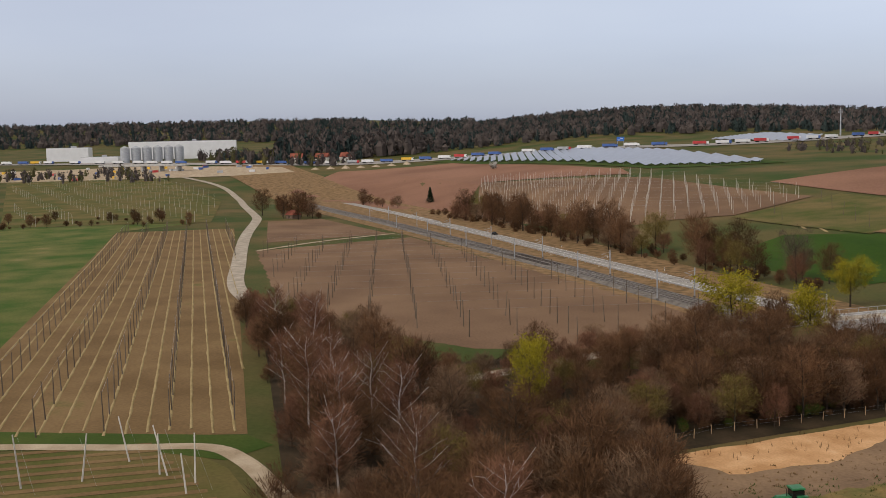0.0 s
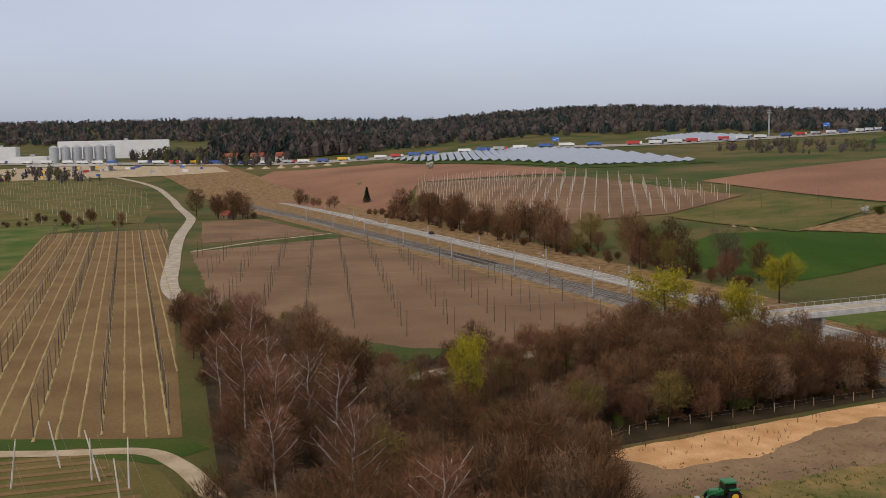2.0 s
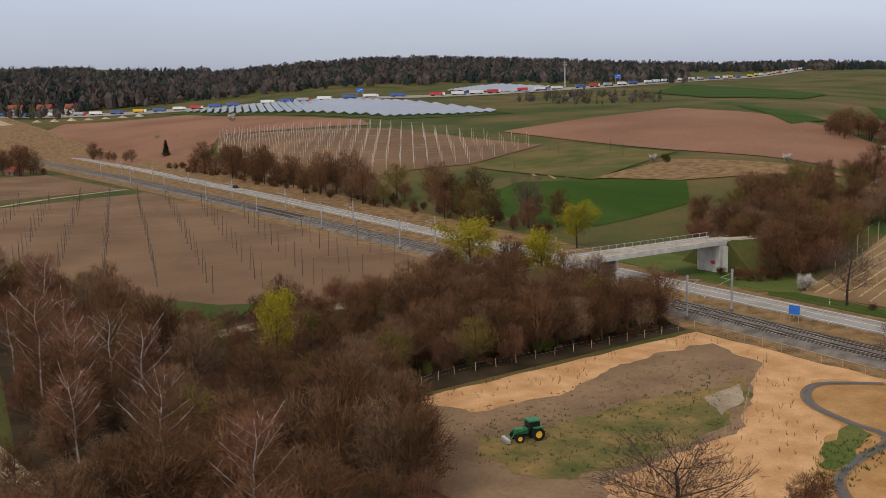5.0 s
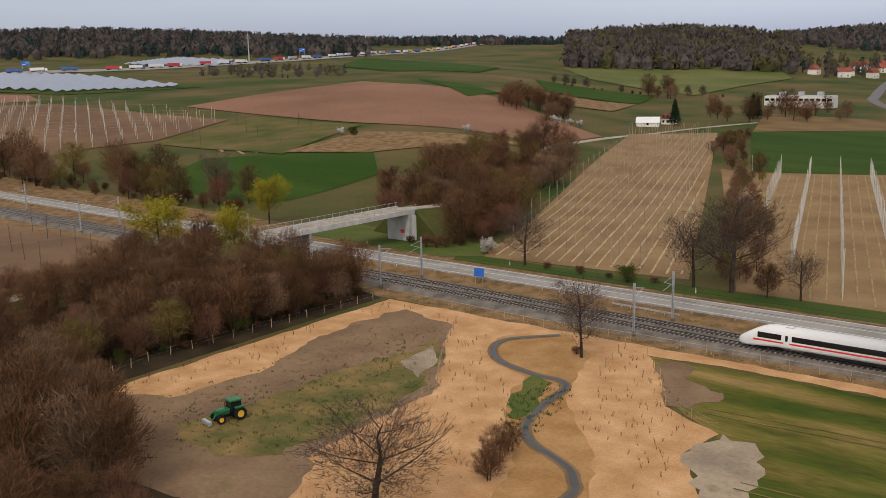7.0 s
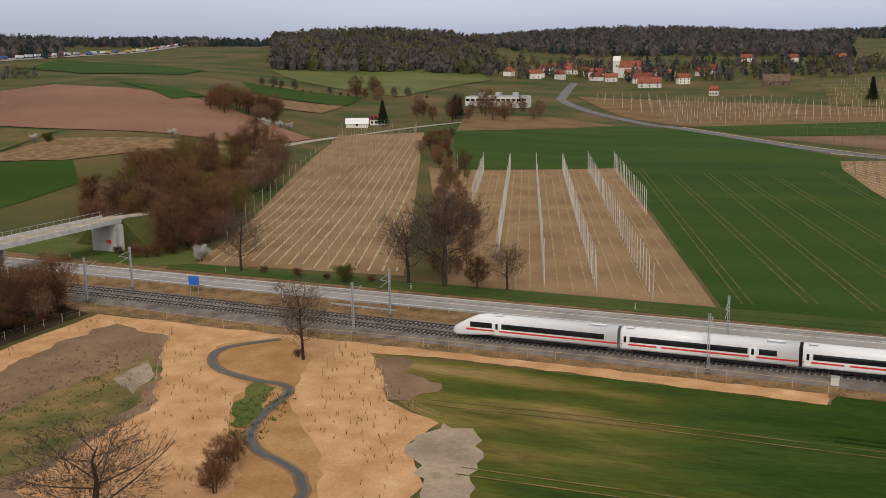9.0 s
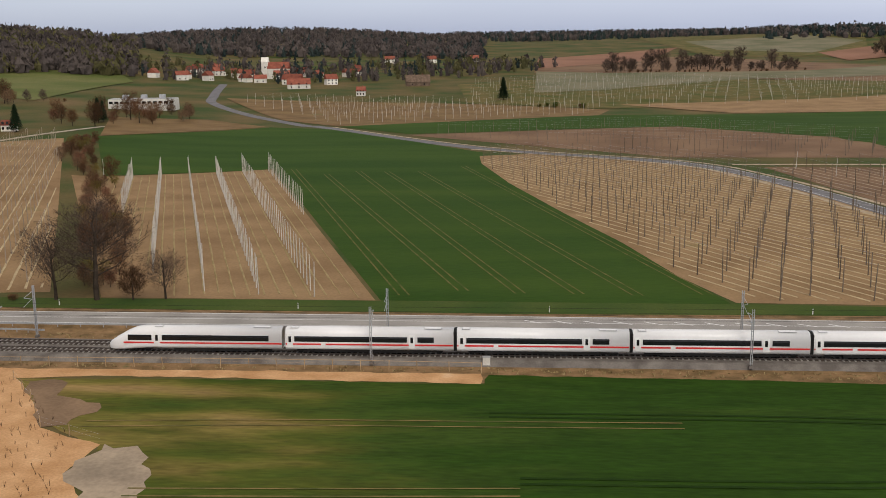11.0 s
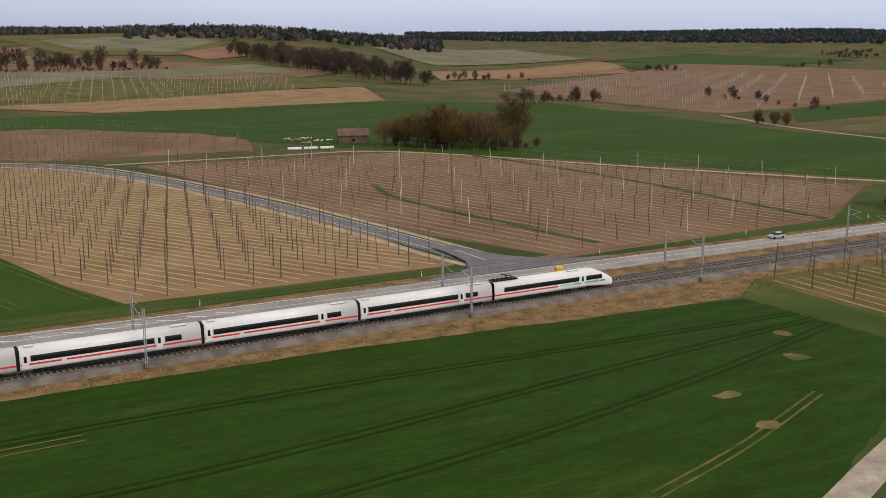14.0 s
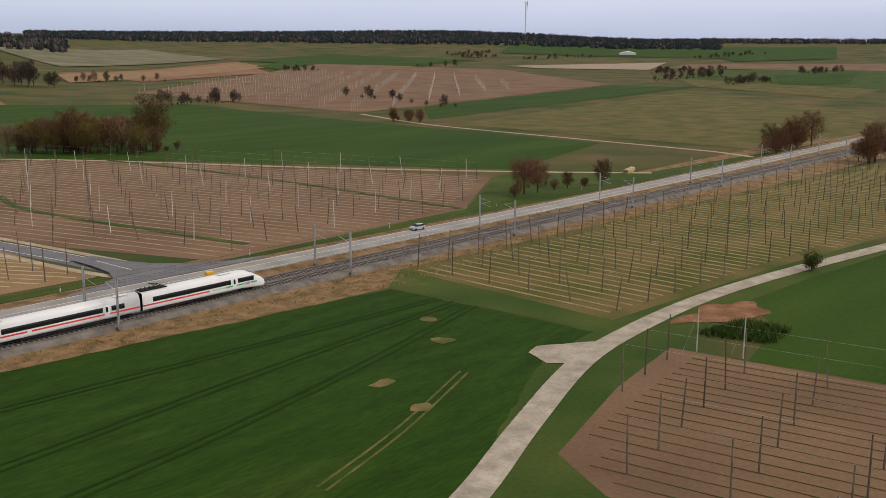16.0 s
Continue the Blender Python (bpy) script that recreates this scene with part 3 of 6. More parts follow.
for x, y, w, d in ((126, 109, 3, 4), (118, 99, 3.5, 4.5), (97, 92, 5, 3), (93, 82, 3.5, 3)):
    rr = random.Random(int(x))
    field("bare dry patch in the wheat", [(x + w * 0.55 * math.cos(a * 0.628) * rr.uniform(0.6, 1.1), y + d * 0.55 * math.sin(a * 0.628) * rr.uniform(0.6, 1.1)) for a in range(10)], M_WEED, 0.11, "bare_patch", rough=1.7)
field("brown hop garden before the village", [(-216, 508), (-258, 625), (-200, 640), (-150, 594)], M_HOP, 0.04)
field("brown field far up the slope", [(14, 1158), (385, 1000), (520, 1130), (279, 1586), (31, 1500)], M_SOIL, 0.03)
field("olive far meadow", [(228, 2250), (623, 1942), (500, 1528), (279, 1590)], M_HOP_GREEN, 0.05)
field("brown far field", [(674, 1197), (1179, 1472), (973, 1139), (660, 990)], M_SOIL_RED, 0.05)
field("green far field", [(1179, 1472), (1623, 1700), (1660, 1300), (1330, 1180)], M_CROP, 0.06)
field("brown far field", [(1584, 834), (1800, 900), (2100, 500), (1700, 420)], M_SOIL, 0.05)
field("green far field", [(1226, 629), (1584, 760), (1700, 420), (1092, 327)], M_GRASS, 0.05)
field("olive far field", [(1030, 505), (1226, 629), (1092, 330), (900, 300)], M_HOP_GREEN, 0.05)
field("green far field", [(2000, 1500), (2600, 1900), (2900, 1400), (2200, 1000)], M_CROP, 0.05)
field("green far field", [(1750, 420), (2300, 600), (2700, 300), (1700, 150)], M_CROP, 0.05)
field("brown far field", [(2300, 600), (2900, 900), (3200, 500), (2700, 300)], M_SOIL, 0.05)
field("grassy verge behind the road", [(-145, 176), (-150, 183), (40, 181), (108, 178), (110, 174), (0, 173)], M_GRASS, 0.05, "verge", "verge")
field("grassy verge before the hop garden", [(118, 172), (132, 174), (222, 178), (290, 217), (330, 180), (500, 172), (300, 168)], M_GRASS, 0.05, "verge", "verge")
field("grassy slope by the bridge", [(-205, 180), (-200, 200), (-152, 195), (-142, 184), (-150, 177)], M_MEADOW, 0.08, "verge", "verge", rough=1)
field("green strip along the hop garden", [(-190, -40), (-162, 19), (-155, 22), (-150, 14), (-166, -4), (-172, -40)], M_GRASS, 0.06, "verge", "verge")
field("grassy verges of the concrete lane", [(50, 40), (56, 62), (97, 77), (119, 86), (146, 88), (200, 83.5), (245, 76), (245, 66), (203, 71), (172, 73), (140, 70), (118, 66), (92, 58), (84, 36)], M_GRASS, 0.035, "verge", "verge")
field("green margin beside the lane", [(60, 22), (78, 56), (92, 62), (122, 72.6), (138, 76), (138, 73.2), (86, 59), (84, 20)], M_GRASS, 0.06, "verge", "verge", rough=0.8)
field("green wheat below the path", [(138.5, 83), (146, 85), (152, 139), (138.5, 130)], M_GRASS, 0.045, "verge", "verge")

# ---- roads ----
def flat(x, y):
    return 0.0


def structure(ob, label, category):
    return tagged(ob, label, category, kind="structure")


structure(ribbon("road_bank", [(-1350, 150), (-1000, 176), (-700, 182), (-450, 178), (-170, 168), (0, 165.5), (250, 161), (500, 163), (700, 170)], 9.2, M_VERGE, 0.15, 0.4, bank=2.6, z_of=flat), "low dry grass bank under the road", "verge")
structure(ribbon("main_road", [(-1350, 150), (-1000, 176), (-700, 182), (-450, 178), (-170, 168), (0, 165.5), (250, 161), (500, 163), (700, 170)], 7.8, M_ASPHALT, 0.5, 0.1, bank=0.3, z_of=flat), "grey asphalt main road beside the railway", "road")
for off, w in ((-3.5, 0.2), (3.5, 0.2), (0.0, 0.16)):
    structure(ribbon("road_line", [(-700, 182 + off), (-450, 178 + off), (-170, 168 + off), (0, 165.5 + off), (250, 161 + off), (500, 163 + off)], w, M_LINE, 0.606, 0.0, z_of=flat), "thin white painted road line", "road marking")
structure(ribbon("country_road", [(113, 171), (113.5, 190), (109.5, 226), (101, 286), (84, 362), (60, 412), (-20, 472), (-113, 586), (-136, 611), (-230, 760), (-255, 835), (-290, 983)], 6.0, M_ASPHALT_DARK, 0.10, 0.05, bank=1.0), "new grey country road", "road")
LANE = [(-181, 52), (-215, 49), (-265, 43), (-334, 38), (-415, 48), (-485, 58), (-546, 68), (-640, 86), (-690, 92), (-793, 98), (-879, 103), (-1019, 100), (-1215, 62)]
structure(ribbon("lane", LANE, 6.0, M_LANE, 0.08, 0.04), "pale worn farm lane", "road")
structure(ribbon("gravel_path", [(-178, -46), (-171, -20), (-163, -1), (-158, 12), (-149, 16.5), (-136, 18.7), (-120, 20)], 3.2, M_GRAVEL, 0.10), "curved gravel field path", "path")
structure(ribbon("farm_track", [(-460, 62), (-490, 100), (-512, 140)], 3.0, M_GRAVEL, 0.09), "pale farm track", "path")
structure(ribbon("concrete_lane", [(60, 56), (78, 61), (97, 68), (123, 76.5), (145, 79.5), (172, 80), (203, 76.6), (242, 70), (330, 55)], 3.9, M_LANE, 0.09, 0.03), "worn pale concrete farm lane", "road")
structure(ribbon("field_track", [(82, 402), (150, 400), (190, 397), (218, 364), (258, 286), (297, 222), (330, 178)], 3.5, M_GRAVEL, 0.10), "pale field track", "path")
structure(ribbon("far_track", [(481, 475), (444, 383), (427, 279), (415, 198), (405, 172)], 3.5, M_GRAVEL, 0.12), "pale far track", "path")
structure(ribbon("far_lane", [(-225, 330), (-237, 345), (-254, 429), (-250, 479), (-235, 560)], 4.0, M_LANE, 0.12), "pale lane past the hop garden", "path")
STREAM = [(-90, 136.5), (-95.5, 129.6), (-94.4, 124), (-89.5, 119.2), (-81.5, 116.8), (-77, 116.6), (-74.3, 113.9), (-72.9, 106.3), (-70.4, 99), (-66.6, 94.8), (-62.5, 92.9), (-58.9, 91), (-56.8, 88.8), (-54.7, 84.5), (-56, 72)]
structure(ribbon("stream_bank", STREAM, 1.7, M_SOIL_GREY, 0.13), "grey muddy bank of the stream", "bank")
structure(ribbon("stream", STREAM, 0.85, M_WATER, 0.17), "narrow dark winding stream", "water")

# ---- railway ----
Y_NEAR, Y_FAR, RAIL_Z = 146.3, 150.3, 1.0
structure(ribbon("ballast_bed", [(-1300, 144.3), (-740, 151.3), (-590, 155.3), (-435, 155.3), (-315, 154.3), (-250, 152.5), (-140, 150.7), (-60, 148.3), (300, 148.3), (700, 148.3)], 8.8, M_BALLAST, 0.0, 0.72, bank=1.3, z_of=flat), "grey stone ballast bed of a double railway", "railway")


def bend(x):
    """The railway swings a little away from its straight line to the west."""
    return np.interp(x, (-1300, -740, -590, -435, -315, -250, -140, -60), (-4, 3, 7, 7, 6, 4.2, 2.4, 0))


def curved(x0, x1, y, z, w, hgt, step=12.0):
    """A bar with a rectangular section along the line of the railway."""
    b, n = Build(), int((x1 - x0) / step)
    for i in range(n + 1):
        px = x0 + (x1 - x0) * i / n
        py = y + float(bend(px))
        b.v += [(px, py - w / 2, z), (px, py - w / 2, z + hgt), (px, py + w / 2, z + hgt), (px, py + w / 2, z)]
        if i:
            k = i * 4
            b.f += [(k - 4 + q, k - 4 + (q + 1) % 4, k + (q + 1) % 4, k + q) for q in range(4)]
    return b


def rail_track(y):
    track = empty("railway_track", 0, 0)
    tagged(track, "steel railway track on concrete sleepers", "railway")
    for o in (-0.7525, 0.7525):
        part("rail", curved(-1100, 700, y + o, 0.84, 0.075, 0.16), M_RAIL, track)
    part("track_bed", curved(-1100, 700, y, 0.55, 2.3, 0.215), M_BED, track, "dark oily stone between the rails")
    b = Build()
    for i in range(900):
        b.box(-340 + i * 0.85, y + float(bend(-340 + i * 0.85)), 0.66, 0.26, 2.6, 0.18, 0.03)
    s = part("sleepers", b, M_SLEEPER, track)
    s["kind"] = "stuff"


rail_track(Y_NEAR)
rail_track(Y_FAR)


def mast(x, y, side):
    t = empty("catenary_mast", x, y, 0.3)
    tagged(t, "grey steel catenary mast beside the railway", "mast", "catenary masts")
    b = Build().box(0, 0, 0, 0.6, 0.6, 0.4, 0.05)
    part("footing", b, M_BALLAST, t)
    b = Build()
    for dx in (-0.13, 0.13):
        b.box(dx, 0, 0.5, 0.09, 0.26, 8.2, 0.0)
    for k in range(12):
        b.box(0, 0, 0.7 + k * 0.68, 0.18, 0.05, 0.1)
    part("pole", b, M_GALV, t)
    b = Build().rod((0, 0, 6.4), (0, side * 3.3, 7.4), 0.05).rod((0, 0, 7.9), (0, side * 3.3, 7.4), 0.04).rod((0, side * 0.8, 6.6), (0, side * 3.6, 6.0), 0.04)
    part("cantilever", b, M_GALV, t)
    return t


MAST_X = [-600, -541, -483, -425, -367, -309, -254, -196, -138.8, -80, -22, 33, 88, 141, 197, 254, 312, 370, 430, 490]
first = mast(MAST_X[0], 142.6 + float(bend(MAST_X[0])), 1)
for x in MAST_X[1:]:
    copy_thing(first, pose(x, 142.6 + float(bend(x)), 0.3))
for x in MAST_X:
    copy_thing(first, pose(x + 1, 154.2 + float(bend(x)), 0.3, 0, 0, 180))
wires = empty("overhead_line", 0, 0)
tagged(wires, "thin dark overhead contact wires above the tracks", "overhead line")
for y, z in ((Y_NEAR, 6.3), (Y_NEAR, 7.0), (Y_FAR, 6.3), (Y_FAR, 7.0)):
    part("wire", curved(-600, 490, y, z, 0.025, 0.025, 30.0), M_DARK, wires)

# ---- train ----
def ring(w, h0, h1, k=1.0):
    """Cross-section of a coach, from the lower side over the roof: tumblehome sides and a rounded roof."""
    pts = [(-0.47, 0.0), (-0.5, 0.10), (-0.5, 0.35), (-0.485, 0.55), (-0.45, 0.75), (-0.38, 0.88), (-0.25, 0.965), (0, 1.0)]
    pts += [(-a, b) for a, b in reversed(pts[:-1])]
    return [(a * w, h0 + (h1 - h0) * b) for a, b in pts]


def loft(name, stations, material, parent):
    b, n = Build(), 15
    for x, w, h0, h1 in stations:
        b.v += [(x, y, z) for y, z in ring(w, h0, h1)]
    for i in range(len(stations) - 1):
        b.f += [(i * n + k, i * n + k + 1, (i + 1) * n + k + 1, (i + 1) * n + k) for k in range(n - 1)]
        b.f.append((i * n + n - 1, i * n, (i + 1) * n, (i + 1) * n + n - 1))
    b.f += [tuple(range(n)), tuple((len(stations) - 1) * n + k for k in reversed(range(n)))]
    return part(name, b, material, parent, smooth=True)


def side_strip(name, x0, x1, z0, z1, material, parent, out=0.0, label=""):
    """A thin band on both flanks, following the leaning wall."""
    def yy(z):
        return np.interp((z - 0.75) / 3.15, (0.0, 0.1, 0.35, 0.55, 0.75), (1.33, 1.415, 1.415, 1.372, 1.27)) + 0.012 + out
    zs = [z0, *[z for z in (1.85, 2.48) if z0 < z < z1], z1]
    for s in (-1, 1):
        b, n = Build(), len(zs)
        for d in (-0.05, 0.02):
            b.v += [(x, s * (yy(z) + d), z) for x in (x0, x1) for z in zs]
        b.f += [(k + n * 2, k + 1 + n * 2, k + 1 + n * 3, k + n * 3) for k in range(n - 1)]
        b.f += [(0, n, n * 3, n * 2), (n - 1, n * 2 - 1, n * 4 - 1, n * 3 - 1), tuple(range(n)) + tuple(range(n * 3 - 1, n * 2 - 1, -1)), tuple(range(n, n * 2)) + tuple(range(n * 4 - 1, n * 3 - 1, -1))]
        made = part(name, b, material, parent, label)
    return made


def bogie(parent, x):
    b = Build()
    for dx in (-1.25, 1.25):
        for s in (-1, 1):
            b.rod((x + dx, s * 0.68, 0.42), (x + dx, s * 0.80, 0.42), 0.44, n=12)
    for s in (-1, 1):
        b.box(x, s * 0.98, 0.38, 3.6, 0.16, 0.32, 0.05)
    b.box(x, 0, 0.40, 0.8, 1.9, 0.38, 0.05)
    part("bogie", b, M_DARK, parent)


def coach(parent, x0, length, end=0):
    """One car of the train; end = 1 for the leading cab, -1 for the rear one. Its floor line lies at z = 0."""
    x1, tip = x0 + length, 6.2
    a, c = (x0 + (tip if end < 0 else 0.25)), (x1 - (tip if end > 0 else 0.25))
    st = [(a, 2.83, 0.75, 3.9), (c, 2.83, 0.75, 3.9)]
    nose = [(0.10, 2.83, 0.70, 3.88), (0.30, 2.80, 0.60, 3.70), (0.50, 2.70, 0.50, 3.20), (0.66, 2.50, 0.42, 2.65), (0.80, 2.20, 0.36, 2.15), (0.90, 1.80, 0.34, 1.75), (0.97, 1.30, 0.40, 1.45), (1.0, 0.75, 0.55, 1.20)]
    if end > 0:
        st += [(c + f * tip, w, h0, h1) for f, w, h0, h1 in nose]
    if end < 0:
        st = [(a - f * tip, w, h0, h1) for f, w, h0, h1 in reversed(nose)] + st
    body = loft("coach_body", st, M_WHITE, parent)
    skirt = Build().box((a + c) / 2, 0, 0.28, c - a - 8.4, 2.6, 0.5, 0.03)
    part("underfloor", skirt, M_DARK, body)
    for bx in (x0 + 3.7 + (1.2 if end < 0 else 0), x1 - 3.7 - (1.2 if end > 0 else 0)):
        bogie(body, bx)
    if end > 0:
        doors, windows = [x1 - 7.8], [(x0 + 2.3, x1 - 8.6), (x1 - 7.0, x1 - 3.3)]
        side_strip("red_stripe", x0 + 0.3, x0 + 14.0, 1.42, 1.66, M_RED, body)
        side_strip("pale_green_stripe", x0 + 14.5, x0 + 17.6, 1.42, 1.66, M_GREEN_PALE, body, 0.0, "pale green stripe")
        side_strip("green_stripe", x0 + 17.6, x0 + 21.8, 1.42, 1.66, M_GREEN, body, 0.0, "green stripe under the cab")
        side_strip("green_stripe", x1 - 4.0, x1 - 2.6, 1.42, 1.66, M_GREEN, body, -0.03, "green stripe under the cab")
    elif end < 0:
        doors, windows = [x0 + 7.8], [(x0 + 8.6, x1 - 2.3), (x0 + 3.3, x0 + 7.0)]
        side_strip("red_stripe", x0 + 2.6, x1 - 0.3, 1.42, 1.66, M_RED, body, -0.02)
    else:
        doors, windows = [x0 + 0.95, x0 + 19.4], [(x0 + 1.65, x0 + 18.7), (x0 + 20.25, x0 + 22.7)]
        side_strip("red_stripe", x0 + 0.3, x0 + 5.7, 1.42, 1.66, M_RED, body)
        side_strip("red_stripe", x0 + 6.4, x1 - 0.3, 1.42, 1.66, M_RED, body)
    for wx0, wx1 in windows:
        side_strip("window_band", wx0, wx1, 1.92, 2.74, M_GLASS, body, -0.012 if wx1 > x1 - 4 or wx0 < x0 + 1.6 else 0.0)
    for dx in doors:
        side_strip("door", dx - 0.46, dx + 0.46, 1.0, 3.02, M_DOOR, body, 0.012, "white plug door")
        side_strip("door_window", dx - 0.2, dx + 0.2, 1.85, 2.72, M_GLASS, body, 0.034)
    for rx, l in ((x1 - (9.5 if end > 0 else 3.4), 2.6), (x0 + (8.0 if end < 0 else 1.6), 1.2)):
        part("roof_hatch", Build().box(rx, -0.3, 3.86, l, 1.0, 0.05, 0.02), M_GREY, body)
        part("roof_unit", Build().box(rx, -0.3, 3.87, l - 0.14, 0.86, 0.08, 0.02), M_WHITE, body)
    if end == 0:
        g = Build().box(x1, 0, 0.7, 0.52, 2.45, 3.0, 0.12)
        part("gangway", g, M_DARK, body, "black folding gangway")
    return body


def pantograph(parent, x):
    base = part("roof_gear", Build().box(x - 0.6, 0, 3.85, 5.2, 1.7, 0.14, 0.03), M_DARK, parent, "dark recessed roof equipment")
    for s in (-1, 1):
        part("pantograph_arm", Build().rod((x - 0.9, s * 0.4, 3.95), (x + 1.0, s * 0.3, 4.4), 0.05), M_DARK, base)
        part("pantograph_arm", Build().rod((x + 1.0, s * 0.3, 4.4), (x - 0.6, s * 0.6, 4.7), 0.045), M_DARK, base)
    part("contact_strip", Build().box(x - 0.6, 0, 4.68, 0.3, 1.7, 0.06), M_DARK, base)
    insulator = Build().rod((0, 0, 3.95), (0, 0, 4.25), 0.1, n=6).mesh("insulator", M_DARK)
    for k in range(5):
        put("insulator", insulator, base, Matrix.Translation((x - 2.6 + 0.45 * k, 0.3 - 0.6 * (k % 2), 0)))


TRAIN_NOSE = 121.3
train = empty("passenger_train", TRAIN_NOSE, Y_NEAR, RAIL_Z + 0.03)
tagged(train, "long white high-speed train with a red stripe on the near track", "train")
x = 0.0
for k, (length, end) in enumerate(((27.4, 1), (25.9, 0), (25.9, 0), (25.9, 0), (25.9, 0), (25.9, 0), (27.4, -1))):
    body = coach(train, x - length, length, end)
    if end > 0:
        g = Build().box(x - length, 0, 0.7, 0.52, 2.45, 3.0, 0.12)
        part("gangway", g, M_DARK, body, "black folding gangway")
        pantograph(body, x - length + 3.6)
        side_strip("logo_mark", x - 5.5, x - 4.2, 1.34, 1.78, M_GREY, body, -0.005, "grey lettering shape under the cab")
        # raked windscreen
        wind = Build()
        pts = []
        for f, w, h1 in ((0.24, 1.2, 3.76), (0.36, 1.3, 3.55), (0.52, 1.3, 3.13), (0.66, 1.2, 2.65)):
            px = x - 6.2 + 6.2 * f
            pts.append([(px, -w * 0.62, h1 - 0.10 * w + 0.02), (px, 0, h1 + 0.035), (px, w * 0.62, h1 - 0.10 * w + 0.02)])
        for r in pts:
            wind.v += r
        for i in range(3):
            wind.f += [(i * 3 + j, (i + 1) * 3 + j, (i + 1) * 3 + j + 1, i * 3 + j + 1) for j in range(2)]
        part("windscreen", wind, M_GLASS, body)
    x -= length

# ---- hop trellises ----
POLE_ME = {}


def pole_mesh(h, pale):
    key = (h, pale)
    if key not in POLE_ME:
        POLE_ME[key] = Build().rod((0, 0, -0.3), (0, 0, h), 0.13, 0.085, 5).mesh("pole", (M_POLE, M_POLE_PALE, M_POLE_TAN)[int(pale)])
    return POLE_ME[key]


def trellis(label, poly, angle, row, along, pale=False, h=6.8, lean=0.03, strips=None, strip_mat=None, limit=220, seed=1, wires=True, width=0.5, shift=0.0):
    """Rows of tall poles with head wires over a hop garden; strips: distance between the low straw ridges."""
    rng = random.Random(seed)
    ca, sa = math.cos(radians(angle)), math.sin(radians(angle))
    cx, cy = sum(p[0] for p in poly) / len(poly), sum(p[1] for p in poly) / len(poly)
    reach = max(math.hypot(p[0] - cx, p[1] - cy) for p in poly)
    thing = empty("hop_trellis", cx, cy, 0)
    tagged(thing, label, "hop trellis", "hop gardens")
    spots, rest, wire = [], Build(), Build()
    rows = int(reach / row) + 1
    for i in range(-rows, rows + 1):
        run = []
        for j in range(-int(reach / along) - 1, int(reach / along) + 2):
            u, w = j * along + rng.uniform(-0.3, 0.3), i * row + shift
            px, py = cx + u * ca - w * sa, cy + u * sa + w * ca
            if inside(px, py, poly):
                run.append((px, py))
        spots += [(p, k in (0, len(run) - 1)) for k, p in enumerate(run)]
        if wires and len(run) > 1:
            (ax, ay), (bx, by) = run[0], run[-1]
            wire.rod((ax - cx, ay - cy, float(ht(ax, ay)) + h - 0.1), (bx - cx, by - cy, float(ht(bx, by)) + h - 0.1), 0.012, n=3, cap=False)
    spots.sort(key=lambda s: math.hypot(*s[0]))
    for k, ((px, py), endp) in enumerate(spots):
        z = float(ht(px, py))
        tx, ty = rng.gauss(0, lean), rng.gauss(0, lean)
        if k < limit:
            put("pole", pole_mesh(h, pale), thing, Matrix.Translation((px - cx, py - cy, z)) @ pose(0, 0, 0, math.degrees(tx), math.degrees(ty), 0) @ Matrix.Diagonal((1, 1, rng.uniform(0.95, 1.05), 1)))
        else:
            rest.rod((px - cx, py - cy, z - 0.3), (px - cx + ty * h, py - cy - tx * h, z + h), 0.13, 0.09, 4, cap=False)
    if rest.v:
        o = part("distant_poles", rest, (M_POLE, M_POLE_PALE, M_POLE_TAN)[int(pale)], thing)
        o["kind"] = "stuff"
    if wire.v:
        part("head_wires", wire, M_GALV, thing)["kind"] = "stuff"
    if strips:
        b = Build()
        n = int(reach / strips) + 1
        for i in range(-n, n + 1):
            run = None
            for j in range(-int(reach / 4) - 1, int(reach / 4) + 2):
                px, py = cx + j * 4 * ca - i * strips * sa, cy + j * 4 * sa + i * strips * ca
                ok = inside(px, py, poly)
                if ok:
                    w = width * rng.uniform(0.7, 1.25) / 2
                    o = rng.uniform(-0.07, 0.07)
                    z = float(ht(px, py)) + 0.05 + max(0.0, math.hypot(px, py) - 300) * 0.0004
                    row_v = [(px - sa * (o + s) - cx, py + ca * (o + s) - cy, z + q) for s, q in ((-w, 0), (-w * 0.4, 0.10), (w * 0.4, 0.10), (w, 0))]
                    k = len(b.v)
                    b.v += row_v
                    if run is not None:
                        b.f += [(run + q, k + q, k + q + 1, run + q + 1) for q in range(3)]
                    run = k
                else:
                    run = None
        o = part("straw_rows", b, strip_mat or M_STRAW, thing)
        o["kind"] = "stuff"
    return thing


trellis("grey poles over brown rows of straw", HOP_A, -4.5, 10.6, 11, strips=3.5, width=0.5, strip_mat=M_VERGE_PALE, seed=2)
trellis("dark thin poles on bare tilled soil", [(-459, 62), (-480, 140), (-300, 142), (-215, 142), (-205, 100), (-215, 77), (-275, 46)], 75, 14, 12, seed=3)
trellis("pale poles on a far olive hop garden", [(-1200, -100), (-1230, 30), (-844, 84), (-640, 56), (-690, -60)], 10, 22, 16, True, seed=4, limit=60)
trellis("dense pale poles beside the road", [(-227, 488), (-257, 455), (-142, 185), (-94, 188)], 111.5, 6.2, 11, 2, strips=3.1, seed=5, limit=150)
trellis("white poles in straight rows", [(-152, 357), (-98, 390), (-29, 183), (-68, 184)], 109, 10.0, 5.5, True, shift=-4.5, h=7.2, lean=0.01, strips=2.8, width=0.4, strip_mat=M_VERGE_PALE, seed=6)
